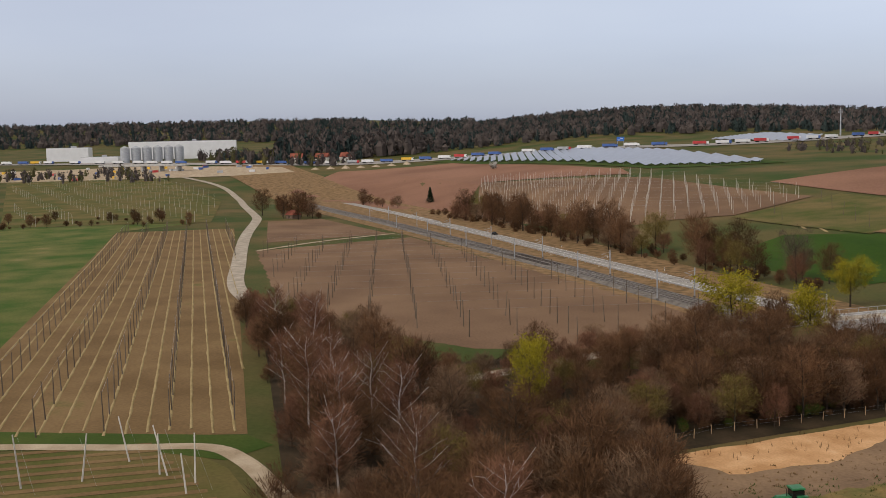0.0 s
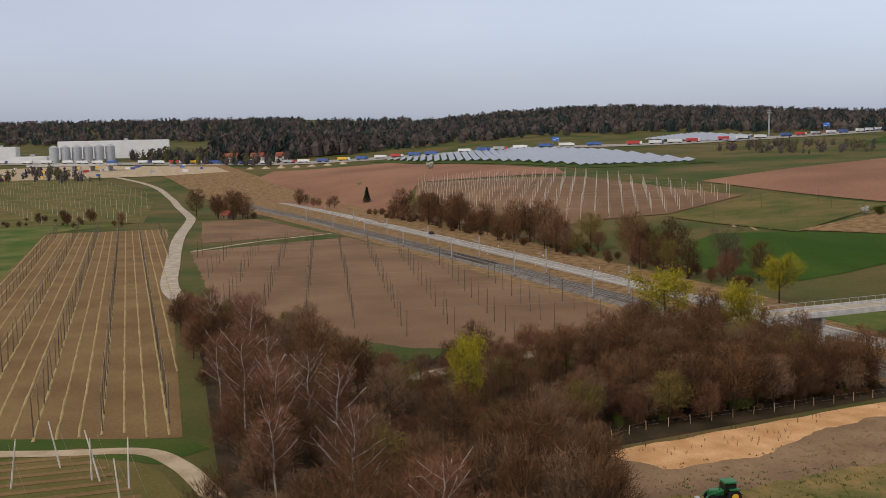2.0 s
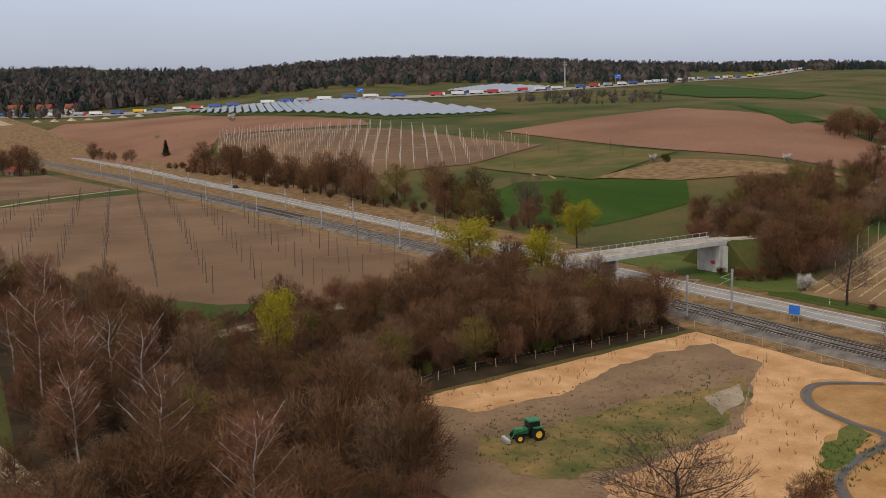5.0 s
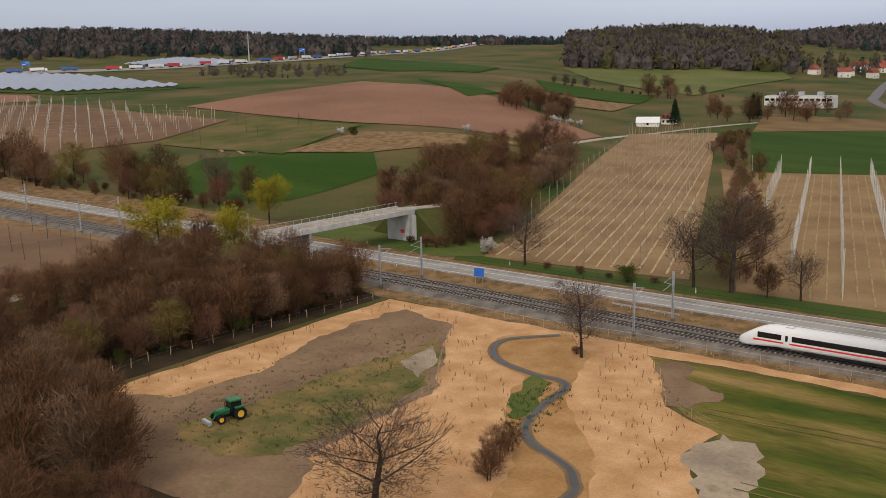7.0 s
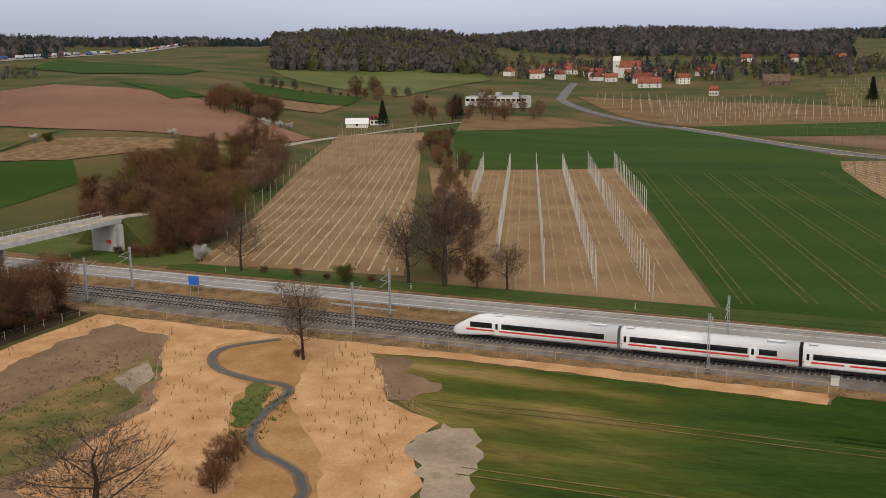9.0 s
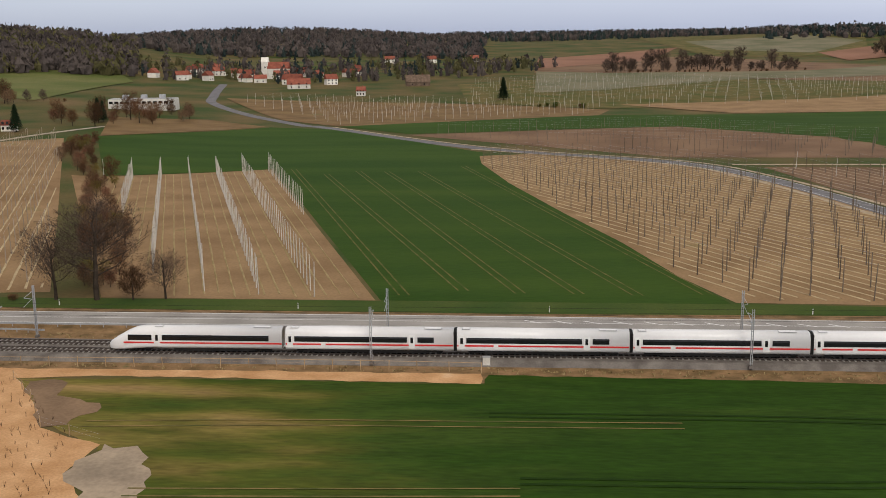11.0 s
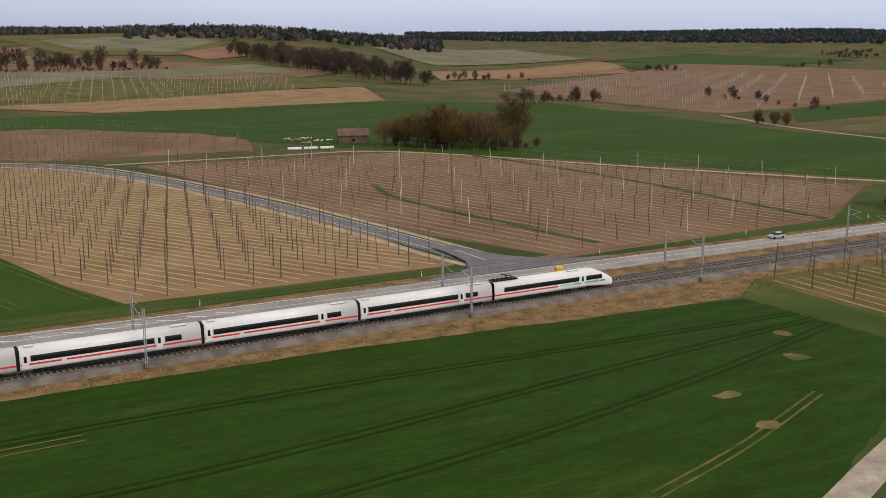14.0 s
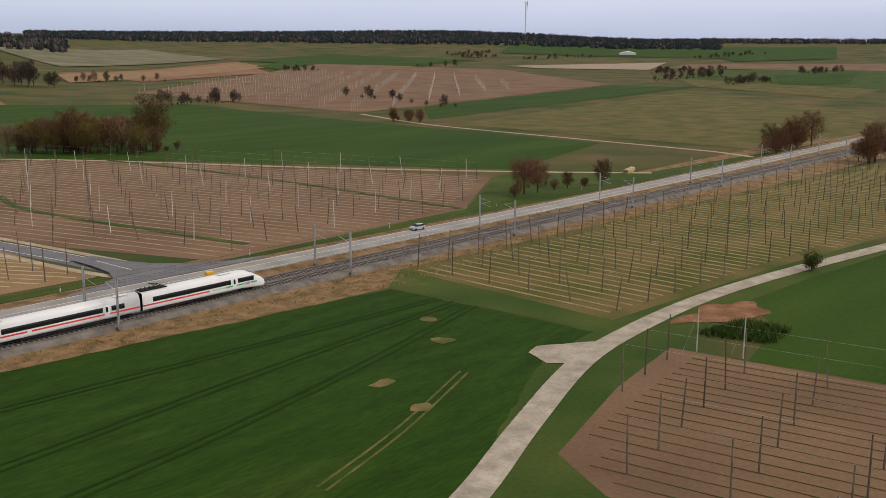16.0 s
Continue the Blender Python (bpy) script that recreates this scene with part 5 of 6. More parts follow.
# ---- far woods ----
# centre, half width, half depth and number of trees of the far hedges
HEDGES = ((1060, 1170, 30, 12, 10), (1750, 1380, 60, 20, 16), (1230, 620, 90, 12, 20), (1480, 740, 120, 16, 26), (1150, 500, 60, 10, 16), (1560, 560, 70, 14, 14), (2000, 560, 90, 16, 14), (1900, 1250, 140, 20, 20), (2300, 1050, 160, 22, 20), (1900, 1500, 90, 20, 14), (480, 640, 40, 6, 12), (640, 1000, 60, 10, 10), (1350, 1150, 50, 10, 8))
def far_wood(label, poly, count, lo, hi, kinds, seed, width=0.55, m=5, tufts=22):
    """A distant wood: many small rough crowns with uneven outline, one object."""
    rng = random.Random(seed)
    xs, ys = [p[0] for p in poly], [p[1] for p in poly]
    v, f, mi = [], [], []
    n = 0
    for _ in range(count * 30):
        if n >= count:
            break
        x, y = rng.uniform(min(xs), max(xs)), rng.uniform(min(ys), max(ys))
        if not inside(x, y, poly):
            continue
        n += 1
        z, h = float(ht(x, y)), rng.uniform(lo, hi)
        kind = rng.choice(kinds)
        w = h * width * rng.uniform(0.7, 1.1) * (0.7 if kind == 1 else 1.0)
        cone = kind in (1, 3)
        # a slim inner crown, wrapped in ragged tufts
        k = len(v)
        for fz, fr in ((0.05, 0.30), (0.5, 0.26 if cone else 0.36)):
            for i in range(m):
                a = 6.283 * i / m + rng.uniform(-0.4, 0.4)
                r = fr * w * rng.uniform(0.8, 1.2)
                v.append((x + math.cos(a) * r, y + math.sin(a) * r, z + h * fz))
        v.append((x, y, z + h * 0.92))
        f += [(k + i, k + (i + 1) % m, k + m + (i + 1) % m, k + m + i) for i in range(m)]
        f += [(k + m + i, k + m + (i + 1) % m, k + 2 * m) for i in range(m)]
        mi += [kind] * (2 * m)
        for _ in range(tufts):
            fz = 1 - rng.random() ** (0.7 if cone else 1.1)
            fr = (0.42 * (1.03 - fz) + 0.03) if cone else 0.5 * math.sqrt(max(0.02, 1 - (2 * fz - 0.85) ** 2 / 1.4))
            a = rng.uniform(0, 6.283)
            o = Vector((x + math.cos(a) * fr * w, y + math.sin(a) * fr * w, z + h * (0.08 + 0.9 * fz)))
            size = h * rng.uniform(0.10, 0.2)
            k = len(v)
            v += [o + Vector((rng.gauss(0, 0.6), rng.gauss(0, 0.6), -0.5)) * size, o + Vector((rng.gauss(0, 0.7), rng.gauss(0, 0.7), rng.gauss(0, 0.4))) * size, o + Vector((rng.gauss(0, 0.4), rng.gauss(0, 0.4), 1.1)) * size]
            f.append((k, k + 1, k + 2))
            mi.append(kind)
    me = mesh("far_wood", v, f, [M_FAR_BROWN, M_FAR_GREEN, M_FAR_OLIVE, M_FAR_HAZED])
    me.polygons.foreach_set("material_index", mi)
    return tagged(new("far_wood", me), label, "wood", kind="stuff")


# brown and green far crowns: colour lifted and greyed to stand for light haze
M_FAR_BROWN = mat("far_bare_crowns", (0.055, 0.046, 0.043), (0.098, 0.080, 0.070), 0.03, 0.8, bump=1.0)
M_FAR_GREEN = mat("far_conifers", (0.019, 0.029, 0.028), (0.036, 0.048, 0.043), 0.03, 0.8, bump=1.0)
M_FAR_OLIVE = mat("far_budding_crowns", (0.06, 0.058, 0.025), (0.10, 0.09, 0.04), 0.03, 0.8, bump=1.0)


# bluish cast of distance haze put into the base colour of these conifers
M_FAR_HAZED = mat("haze_tinted_conifers", (0.022, 0.032, 0.036), (0.034, 0.046, 0.050), 0.02, 0.5, bump=1.0)


def pol(az, r):
    return (r * math.sin(radians(az)), r * math.cos(radians(az)))


def sector(a0, a1, r0, r1, n=8):
    return [pol(a0 + (a1 - a0) * i / n, r0) for i in range(n + 1)] + [pol(a1 + (a0 - a1) * i / n, r1) for i in range(n + 1)]


far_wood("dark mixed forest on the ridge", sector(-77, -44, 1330, 2300), 3000, 11, 18, [1, 0, 0, 1], 1, 1.05, 5)
far_wood("dark mixed forest on the ridge", sector(-44, -30, 1900, 2600), 900, 11, 18, [1, 1, 0], 2, 1.0, 5)
far_wood("forest on the far ridge to the west", sector(-102, -76, 2300, 3300), 1700, 12, 20, [1, 0, 1, 0], 3, 1.1, 5)
far_wood("forest on the far ridge", sector(-79, -70, 1850, 3000), 600, 12, 20, [1, 0, 1], 24, 1.05, 5)
far_wood("wooded knoll by the motorway", sector(-81, -72, 1350, 1800), 700, 16, 30, [1, 0, 1, 0], 23, 0.7)
far_wood("bare wood on the knoll", sector(-33, -21, 1080, 1500), 1000, 13, 20, [0, 0, 0, 2], 4, 0.9)
far_wood("forest behind the village", sector(-22, -2, 1500, 2400), 1700, 11, 18, [0, 0, 1, 0], 5, 1.0, 5)
far_wood("forest on the far ridge", sector(-4, 14, 2300, 3300), 1200, 11, 18, [1, 0, 1], 6, 1.1, 5)
far_wood("forest on the far ridge", sector(13, 30, 1950, 2600), 1000, 11, 18, [1, 0, 1], 7, 1.1, 5)
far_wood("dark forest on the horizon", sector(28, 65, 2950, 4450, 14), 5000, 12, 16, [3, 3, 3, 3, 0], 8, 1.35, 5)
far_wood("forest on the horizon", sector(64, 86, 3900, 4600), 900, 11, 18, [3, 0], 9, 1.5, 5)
wood([(517, 1582), (588, 1516), (560, 1150), (505, 890), (480, 910), (470, 1128)], 120, ["far0", "far1", "far2"], 0.9, 1.4, 7, 40, "wood on the far slope")
wood([(92, 1156), (182, 1216), (333, 1253), (333, 1270), (180, 1235), (90, 1172)], 36, ["far0", "far1", "far2"], 0.5, 1.5, 6, 41, "trees on the skyline")
far_wood("brown bushes below the motorway", [(-760, 560), (-640, 560), (-600, 620), (-760, 700), (-840, 690)], 90, 3, 8, [0, 0, 2], 12)
far_wood("trees round the factory", [(-1500, 120), (-1340, 120), (-1180, 280), (-1300, 320), (-1560, 200)], 130, 8, 16, [0, 0, 2, 1], 13)
far_wood("trees by the construction site", [(-1240, -160), (-1260, 10), (-1100, 60), (-1080, 20), (-1200, -160)], 80, 6, 12, [0, 0, 2], 14)
far_wood("trees in the village", [(-420, 1000), (-420, 1200), (-60, 1350), (60, 1250), (-40, 1080), (-180, 1000)], 240, 8, 16, [0, 0, 2, 1], 15)
for k, (hx, hy, hw, hd, n) in enumerate(HEDGES):
    wood([(hx - hw, hy - hd), (hx + hw, hy - hd), (hx + hw, hy + hd), (hx - hw, hy + hd)], int(n * 1.7), ["far0", "far1", "far2", "bush1", "bush2"], 0.35, 0.75, 3, 50 + k, "hedgerow trees")
wood([(88, 1150), (330, 1210), (333, 1228), (180, 1196), (90, 1166)], 40, ["bush1", "bush2", "far0"], 0.55, 0.9, 5, 73, "hedge on the far slope")
wood([(-470, 690), (-330, 720), (-330, 730), (-470, 702)], 14, ["bush1", "bush2", "far0"], 0.5, 0.8, 5, 74, "hedge below the pasture")
wood([(560, 470), (620, 640), (640, 640), (580, 465)], 12, ["bush1", "bush2", "far0"], 0.5, 0.9, 5, 70, "bushes by the track")
wood([(10, 738), (48, 728), (50, 740), (12, 750)], 6, ["greenbush", "bush1"], 0.8, 1.3, 6, 72)

# ---- buildings ----
def house(x, y, w, d, h, turn, roof=M_ROOF, wall=M_PLASTER, label="white rendered house with red tile roof", pitch=0.5, rows=2, cols=3):
    t = empty("house", x, y, float(ht(x, y)) - 0.3, turn)
    tagged(t, label, "house", "village houses")
    part("wall", Build().box(0, 0, 0, w, d, h + 0.3), wall, t)
    b, r, o = Build(), d * pitch, 0.5
    hx, hy, z = w / 2 + o, d / 2 + o, h + 0.3
    b.add([(-hx, -hy, z - 0.3), (hx, -hy, z - 0.3), (hx, hy, z - 0.3), (-hx, hy, z - 0.3), (-hx, 0, z + r), (hx, 0, z + r)], [(0, 1, 5, 4), (2, 3, 4, 5), (1, 2, 5), (3, 0, 4), (3, 2, 1, 0)])
    roof_ob = part("roof", b, roof, t)
    part("chimney", Build().box(w * 0.2, d * 0.12, z + r * 0.5, 0.7, 0.7, r * 0.5 + 0.9, 0.05), M_ROOF, roof_ob)
    for k in range(rows):
        for c in range(cols):
            wb = Build().box((c - (cols - 1) / 2) * w / cols, -d / 2 - 0.01, 1.2 + k * 2.8, 1.2, 0.1, 1.4)
            part("window", wb, M_GLASS, t)
    return t


def hall(x, y, w, d, h, turn, label, name="factory_hall", bays=8, wall=None):
    t = empty(name, x, y, float(ht(x, y)) - 0.5, turn)
    tagged(t, label, "building")
    part("wall", Build().box(0, 0, 0, w, d, h, 0.2), wall or M_WHITE, t)
    part("roof", Build().box(0, 0, h + 0.003, w - 0.8, d - 0.8, 0.4, 0.1), M_GREY, t)
    for i in range(bays):
        part("window", Build().box((i + 0.5 - bays / 2) * w / bays, -d / 2 - 0.02, h * 0.62, w / bays * 0.7, 0.2, 1.6), M_GLASS, t)
    for i in range(3):
        part("roof_vent", Build().box((i - 1) * w * 0.28, d * 0.1, h + 0.4, w * 0.08, 4, 2.5, 0.2), M_GALV, t)
    return t


hall(-1590, 110, 60, 155, 26, -8, "large white factory hall", bays=10)
hall(-1640, -55, 40, 60, 20, -8, "white factory hall with flat roof", bays=5)
hall(-1500, -10, 30, 50, 9, -8, "low white flat roofed warehouse", bays=5)
for i in range(6):
    s = empty("silo", -1462 - 1.5 * i, 22 + 14.5 * i, float(ht(-1462, 22 + 14.5 * i)) - 0.5)
    tagged(s, "round galvanised steel grain silo", "silo", "row of silos")
    part("shell", Build().rod((0, 0, 0), (0, 0, 21), 6.4, n=20), M_GALV, s, smooth=False)
    part("cone_roof", Build().rod((0, 0, 21), (0, 0, 24), 6.6, 0.8, n=20), M_GALV, s)
rng = random.Random(3)
for x, y, w, d, h, a in ((-359, 1122, 14, 10, 6, 10), (-330, 1104, 16, 10, 6, 40), (-310, 1090, 12, 10, 6, -20), (-289, 1074, 16, 11, 6, 5), (-250, 1060, 20, 12, 6, 20), (-225, 1000, 24, 12, 6, -10), (-205, 935, 26, 12, 5, 15), (-185, 990, 14, 10, 7, 30), (-134, 852, 9, 8, 5, 0), (-174, 1359, 16, 10, 6, 0), (-120, 1380, 14, 10, 6, 20), (-65, 1423, 14, 10, 6, 10), (-345, 1150, 12, 9, 6, 60), (-240, 1110, 14, 10, 6, 75), (-270, 520, 9, 6, 4, 5)):
    house(x, y, w * 0.8, d * 0.85, h * 0.85, a)
rng = random.Random(21)
for i in range(16):
    hx, hy = rng.uniform(-380, -180), rng.uniform(1010, 1180)
    house(hx, hy, rng.uniform(8, 13), rng.uniform(7, 9), rng.uniform(4, 6), rng.uniform(0, 180), rows=1, cols=2)
house(-97, 959, 22, 14, 4, 10, M_TIMBER, M_TIMBER, "weathered timber barn with grey roof", 0.45, 1, 2)
house(-1310, 265, 18, 11, 6, 50, label="house with red tile roof by the motorway"), house(-1290, 290, 16, 11, 6, 20, label="house with red tile roof by the motorway"), house(-1330, 235, 16, 11, 6, 80, label="house with red tile roof by the motorway")
house(-656, 112, 9, 6, 3, 20, M_ROOF, M_TIMBER, "small dark timber cabin with red roof", 0.45, 1, 1)
house(203, 436, 14, 8, 4, -20, M_TIMBER, M_TIMBER, "dark timber field shed", 0.35, 1, 1)
house(-274, 503, 12, 9, 2.5, 25, M_WHITE, M_PLASTER, "low shed with bright white roof", 0.3, 1, 1)
hall(-264, 700, 46, 14, 8, 5, "long pale two storey building with a tower block", "long_building", 12, M_PLASTER)
church = empty("church", -272, 1080, float(ht(-272, 1080)) - 0.5)
tagged(church, "white village church with stepped gable tower", "church")
part("tower", Build().box(0, 0, 0, 7, 7, 18), M_PLASTER, church)
part("tower_roof", Build().add([(-3.8, -3.8, 18), (3.8, -3.8, 18), (3.8, 3.8, 18), (-3.8, 3.8, 18), (-3.8, 0, 23), (3.8, 0, 23)], [(0, 1, 5, 4), (2, 3, 4, 5), (1, 2, 5), (3, 0, 4)]), M_PLASTER, church)
part("nave", Build().box(14, 0, 0, 22, 11, 11), M_PLASTER, church)
part("nave_roof", Build().add([(3, -6, 11), (26, -6, 11), (26, 6, 11), (3, 6, 11), (3, 0, 18), (26, 0, 18)], [(0, 1, 5, 4), (2, 3, 4, 5), (1, 2, 5), (3, 0, 4)]), M_ROOF, church)
# ---- bridge and ramps ----
def ramp(name, pts, width, label):
    """An earth ramp with grassy flanks; points carry the height of its crown."""
    line = smooth_line([Vector(p) for p in pts], 5)
    flank, top = Build(), Build()
    for i, p in enumerate(line):
        d = (line[min(i + 1, len(line) - 1)] - line[max(i - 1, 0)]).to_2d().normalized()
        s = Vector((-d.y, d.x))
        w, o = width / 2 + 1.2, max(0.2, p.z * 1.5)
        for k, (q, z) in enumerate(((-w - o, -0.1), (-w, p.z - 0.05), (w, p.z - 0.05), (w + o, -0.1))):
            flank.v.append((p.x + s.x * q, p.y + s.y * q, z))
        for q in (-width / 2, width / 2):
            top.v.append((p.x + s.x * q, p.y + s.y * q, p.z))
    for i in range(len(line) - 1):
        flank.f += [(i * 4 + k + 1, i * 4 + k, i * 4 + k + 4, i * 4 + k + 5) for k in range(3)]
        top.f.append((i * 2 + 1, i * 2, i * 2 + 2, i * 2 + 3))
    flank.f += [(0, 1, 2, 3), tuple(len(flank.v) - 4 + k for k in (3, 2, 1, 0))]
    tagged(new(name, flank.mesh(name, M_LAND)), "grassy earth ramp up to the bridge", "embankment", kind="structure")
    tagged(new("ramp_road", top.mesh("ramp_road", M_LANE)), label, "road", kind="structure")


BX = -173.0
ramp("embankment", [(-181, 50, 0.1), (-185, 70, 0.4), (-187, 92, 1.6), (-182, 116, 4.6), (BX - 1, 130, 7.2), (BX, 138, 7.8)], 5.0, "pale lane climbing to the bridge")
ramp("embankment", [(BX, 191, 7.8), (BX + 1, 200, 7.3), (BX - 6, 222, 5.5), (-196, 256, 3.4), (-218, 300, 2.2), (-228, 332, 2.0)], 5.0, "pale lane coming down from the bridge")
bridge = empty("road_bridge", BX, 164.5, 0)
tagged(bridge, "concrete road bridge over railway and road", "bridge")
part("deck", Build().box(0, 0, 6.95, 7.6, 54, 0.8, 0.04), M_CONCRETE, bridge)
part("roadway", Build().box(0, 0, 7.756, 5.2, 54, 0.05), M_LANE, bridge)
for s in (-1, 1):
    part("parapet", Build().box(s * 3.45, 0, 7.756, 0.5, 54, 0.35, 0.03), M_CONCRETE, bridge)
    rail = part("railing", Build().box(s * 3.45, 0, 9.0, 0.08, 54, 0.08), M_GALV, bridge)
    post_me = Build().box(0, 0, 0, 0.07, 0.07, 0.92).mesh("railing_post", M_GALV)
    for k in range(22):
        put("railing_post", post_me, rail, Matrix.Translation((s * 3.45, -26.2 + k * 2.5, 8.1)))
for y, w in ((24.5, 1), (-24.5, -1)):
    b = Build().box(0, y, -0.3, 7.4, 2.2, 7.25, 0.0)
    part("abutment", b, M_CONCRETE, bridge, "pale concrete abutment wall")
    for s in (-1, 1):
        wb = Build().add([(s * 3.7, y, -0.3), (s * 5.6, y + w * 4, -0.3), (s * 5.6, y + w * 4, 4.6), (s * 3.7, y, 7.0), (s * 3.2, y + w * 0.6, -0.3), (s * 5.1, y + w * 4.6, -0.3), (s * 5.1, y + w * 4.6, 4.6), (s * 3.2, y + w * 0.6, 7.0)], [(0, 1, 2, 3), (4, 5, 6, 7), (0, 3, 7, 4), (1, 2, 6, 5), (2, 3, 7, 6), (0, 1, 5, 4)])
        part("wing_wall", wb, M_CONCRETE, bridge)
part("pier", Build().box(0, -9.6, -0.3, 6.4, 0.9, 7.25, 0.05), M_CONCRETE, bridge)
graffiti = Build().box(1.6, 23.36, 2.0, 1.1, 0.03, 0.9).box(0.9, 23.36, 2.3, 0.5, 0.03, 0.4)
part("graffiti", graffiti, M_RED, bridge, "red paint blot")


# ---- barriers and fences ----
def barrier(pts, gap, label, z0=0.6):
    t = empty("guard_rail", 0, 0)
    tagged(t, label, "guard rail")
    b = Build()
    post = Build().box(0, 0, 0, 0.1, 0.12, 0.72).mesh("post", M_GALV)
    for (ax, ay), (bx, by) in zip(pts, pts[1:]):
        n, l = Vector((bx - ax, by - ay)).normalized(), math.hypot(bx - ax, by - ay)
        turn = math.degrees(math.atan2(n.y, n.x))
        part("rail", Build().box((ax + bx) / 2, (ay + by) / 2, z0 + 0.42, l, 0.06, 0.31, 0.02, turn), M_GALV, t)
        for k in range(int(l / gap)):
            put("post", post, t, Matrix.Translation((ax + n.x * k * gap - n.y * 0.12, ay + n.y * k * gap + n.x * 0.12, z0)))


barrier([(-560, 173.4), (-450, 171.4), (-310, 166.2), (-170, 161.4), (0, 158.9), (100, 157.3), (250, 154.6)], 4, "long galvanised guard rail along the main road")
barrier([(-93, 158.2), (-86, 157.8), (-79, 157.4)], 2, "short galvanised railing over a culvert", 0.25)
barrier([(-186.5, 53), (-184.5, 60), (-184, 66)], 2, "short galvanised guard rail beside the lane", 0.1)
POST_ME = Build().rod((0, 0, -0.3), (0, 0, 1.55), 0.07, 0.06, 5).mesh("post", M_POST)


def fence(pts, gap, label, h=1.55, rail=True, seed=1):
    rng = random.Random(seed)
    t = empty("fence", pts[0][0], pts[0][1], 0)
    ox, oy = pts[0]
    tagged(t, label, "fence", "fences")
    w = Build()
    for (ax, ay), (bx, by) in zip(pts, pts[1:]):
        l = math.hypot(bx - ax, by - ay)
        n = max(1, round(l / gap))
        for k in range(n):
            f = k / n
            put("post", POST_ME, t, Matrix.Translation((ax + (bx - ax) * f - ox, ay + (by - ay) * f - oy, 0)) @ pose(0, 0, 0, rng.gauss(0, 2), rng.gauss(0, 2), 0))
        for z in ((1.42, 0.5, 0.95) if rail else (1.4, 0.8)):
            r = 0.04 if (rail and z > 1.2) else 0.006
            w.rod((ax - ox, ay - oy, z), (bx - ox, by - oy, z), r, n=4)
    part("wire", w, M_POST if rail else M_GALV, t)["kind"] = "stuff"


fence([(-133, 141), (-133.5, 120), (-134, 87), (-130, 72)], 4.4, "timber post fence along the wood", rail=False)
fence([(-133, 141), (-112, 140), (-95, 139), (-79, 140.5), (-40, 141), (-15, 140.6), (-5.6, 140.2), (-5.5, 135.5)], 4.4, "timber post and rail fence along the railway", seed=2)
fence([(-109, 132.5), (-98, 115.5), (-88.7, 103.2), (-86.8, 92), (-85.2, 82), (-84, 72)], 4.4, "thin post fence around the soil patch", rail=False, seed=3)
fence([(-72.5, 134), (-66, 126), (-60, 116.2), (-50, 110.8)], 5, "thin post fence at the wheat edge", rail=False, seed=4)
fence([(-78, 137), (-75, 126), (-72, 118)], 4, "short post fence beside the stream", rail=False, seed=5)

# ---- small planted shrubs in the mulch ----
rng = random.Random(8)
MULCH_A = [(-131, 138), (-128, 75), (-121, 80), (-119, 100), (-126, 120), (-124, 136), (-109, 135), (-92, 108), (-86, 78), (-80, 68), (-62, 66), (-66, 82), (-78, 106), (-88, 116), (-97, 128)]
MULCH_B = [(-79, 137), (-71, 118), (-66, 103), (-56, 98), (-49, 88), (-45, 84), (-52, 103), (-52, 110), (-71, 132)]
b = Build()
for poly, n in ((MULCH_A, 700), (MULCH_B, 420)):
    xs, ys = [p[0] for p in poly], [p[1] for p in poly]
    for _ in range(n):
        x, y = rng.uniform(min(xs), max(xs)), rng.uniform(min(ys), max(ys))
        if inside(x, y, poly):
            for _ in range(3):
                b.rod((x, y, 0), (x + rng.gauss(0, 0.15), y + rng.gauss(0, 0.15), rng.uniform(0.4, 0.9)), 0.022, 0.01, 3, cap=False)
tagged(new("saplings", b.mesh("saplings", M_TWIG)), "many small bare saplings planted in the mulch", "saplings", kind="stuff")


def tufts(label, poly, n, h, material, seed):
    """Uneven tufts of grass and weeds."""
    rng = random.Random(seed)
    xs, ys = [p[0] for p in poly], [p[1] for p in poly]
    v, f = [], []
    for _ in range(n):
        x, y = rng.uniform(min(xs), max(xs)), rng.uniform(min(ys), max(ys))
        if not inside(x, y, poly):
            continue
        z = float(ht(x, y))
        for _ in range(5):
            a, l = rng.uniform(0, 6.283), h * rng.uniform(0.5, 1.3)
            dx, dy, w = math.cos(a), math.sin(a), rng.uniform(0.06, 0.14)
            k = len(v)
            px, py = x + rng.gauss(0, h * 0.6), y + rng.gauss(0, h * 0.6)
            v += [(px - dy * w, py + dx * w, z), (px + dy * w, py - dx * w, z), (px + dx * l * 0.7, py + dy * l * 0.7, z + l)]
            f.append((k, k + 1, k + 2))
    tagged(new("grass_tufts", mesh("grass_tufts", v, f, material)), label, "grass", kind="stuff")


tufts("dry grass tufts on the railway verge", [(-130, 140.6), (-130, 142.4), (300, 141), (300, 131), (140, 130), (60, 138), (-6, 139.5)], 4200, 0.22, M_VERGE_PALE, 1)
tufts("dry grass tufts between road and railway", [(-200, 154.8), (-200, 160), (300, 152.5), (300, 154)], 1500, 0.22, M_VERGE_PALE, 2)
tufts("green weeds on the soil patch", [(-112, 122), (-107, 104), (-112, 76), (-100, 68), (-88, 76), (-92, 104)], 500, 0.35, M_GRASS, 3)
tufts("dry weeds on the soil patch", [(-122, 122), (-117, 96), (-118, 76), (-100, 66), (-87, 72), (-91, 104), (-108, 130)], 700, 0.3, M_VERGE, 4)
tufts("grass beside the stream", [(-79, 114), (-73, 115), (-68, 98), (-73, 96), (-78, 106)], 220, 0.4, M_GRASS, 5)
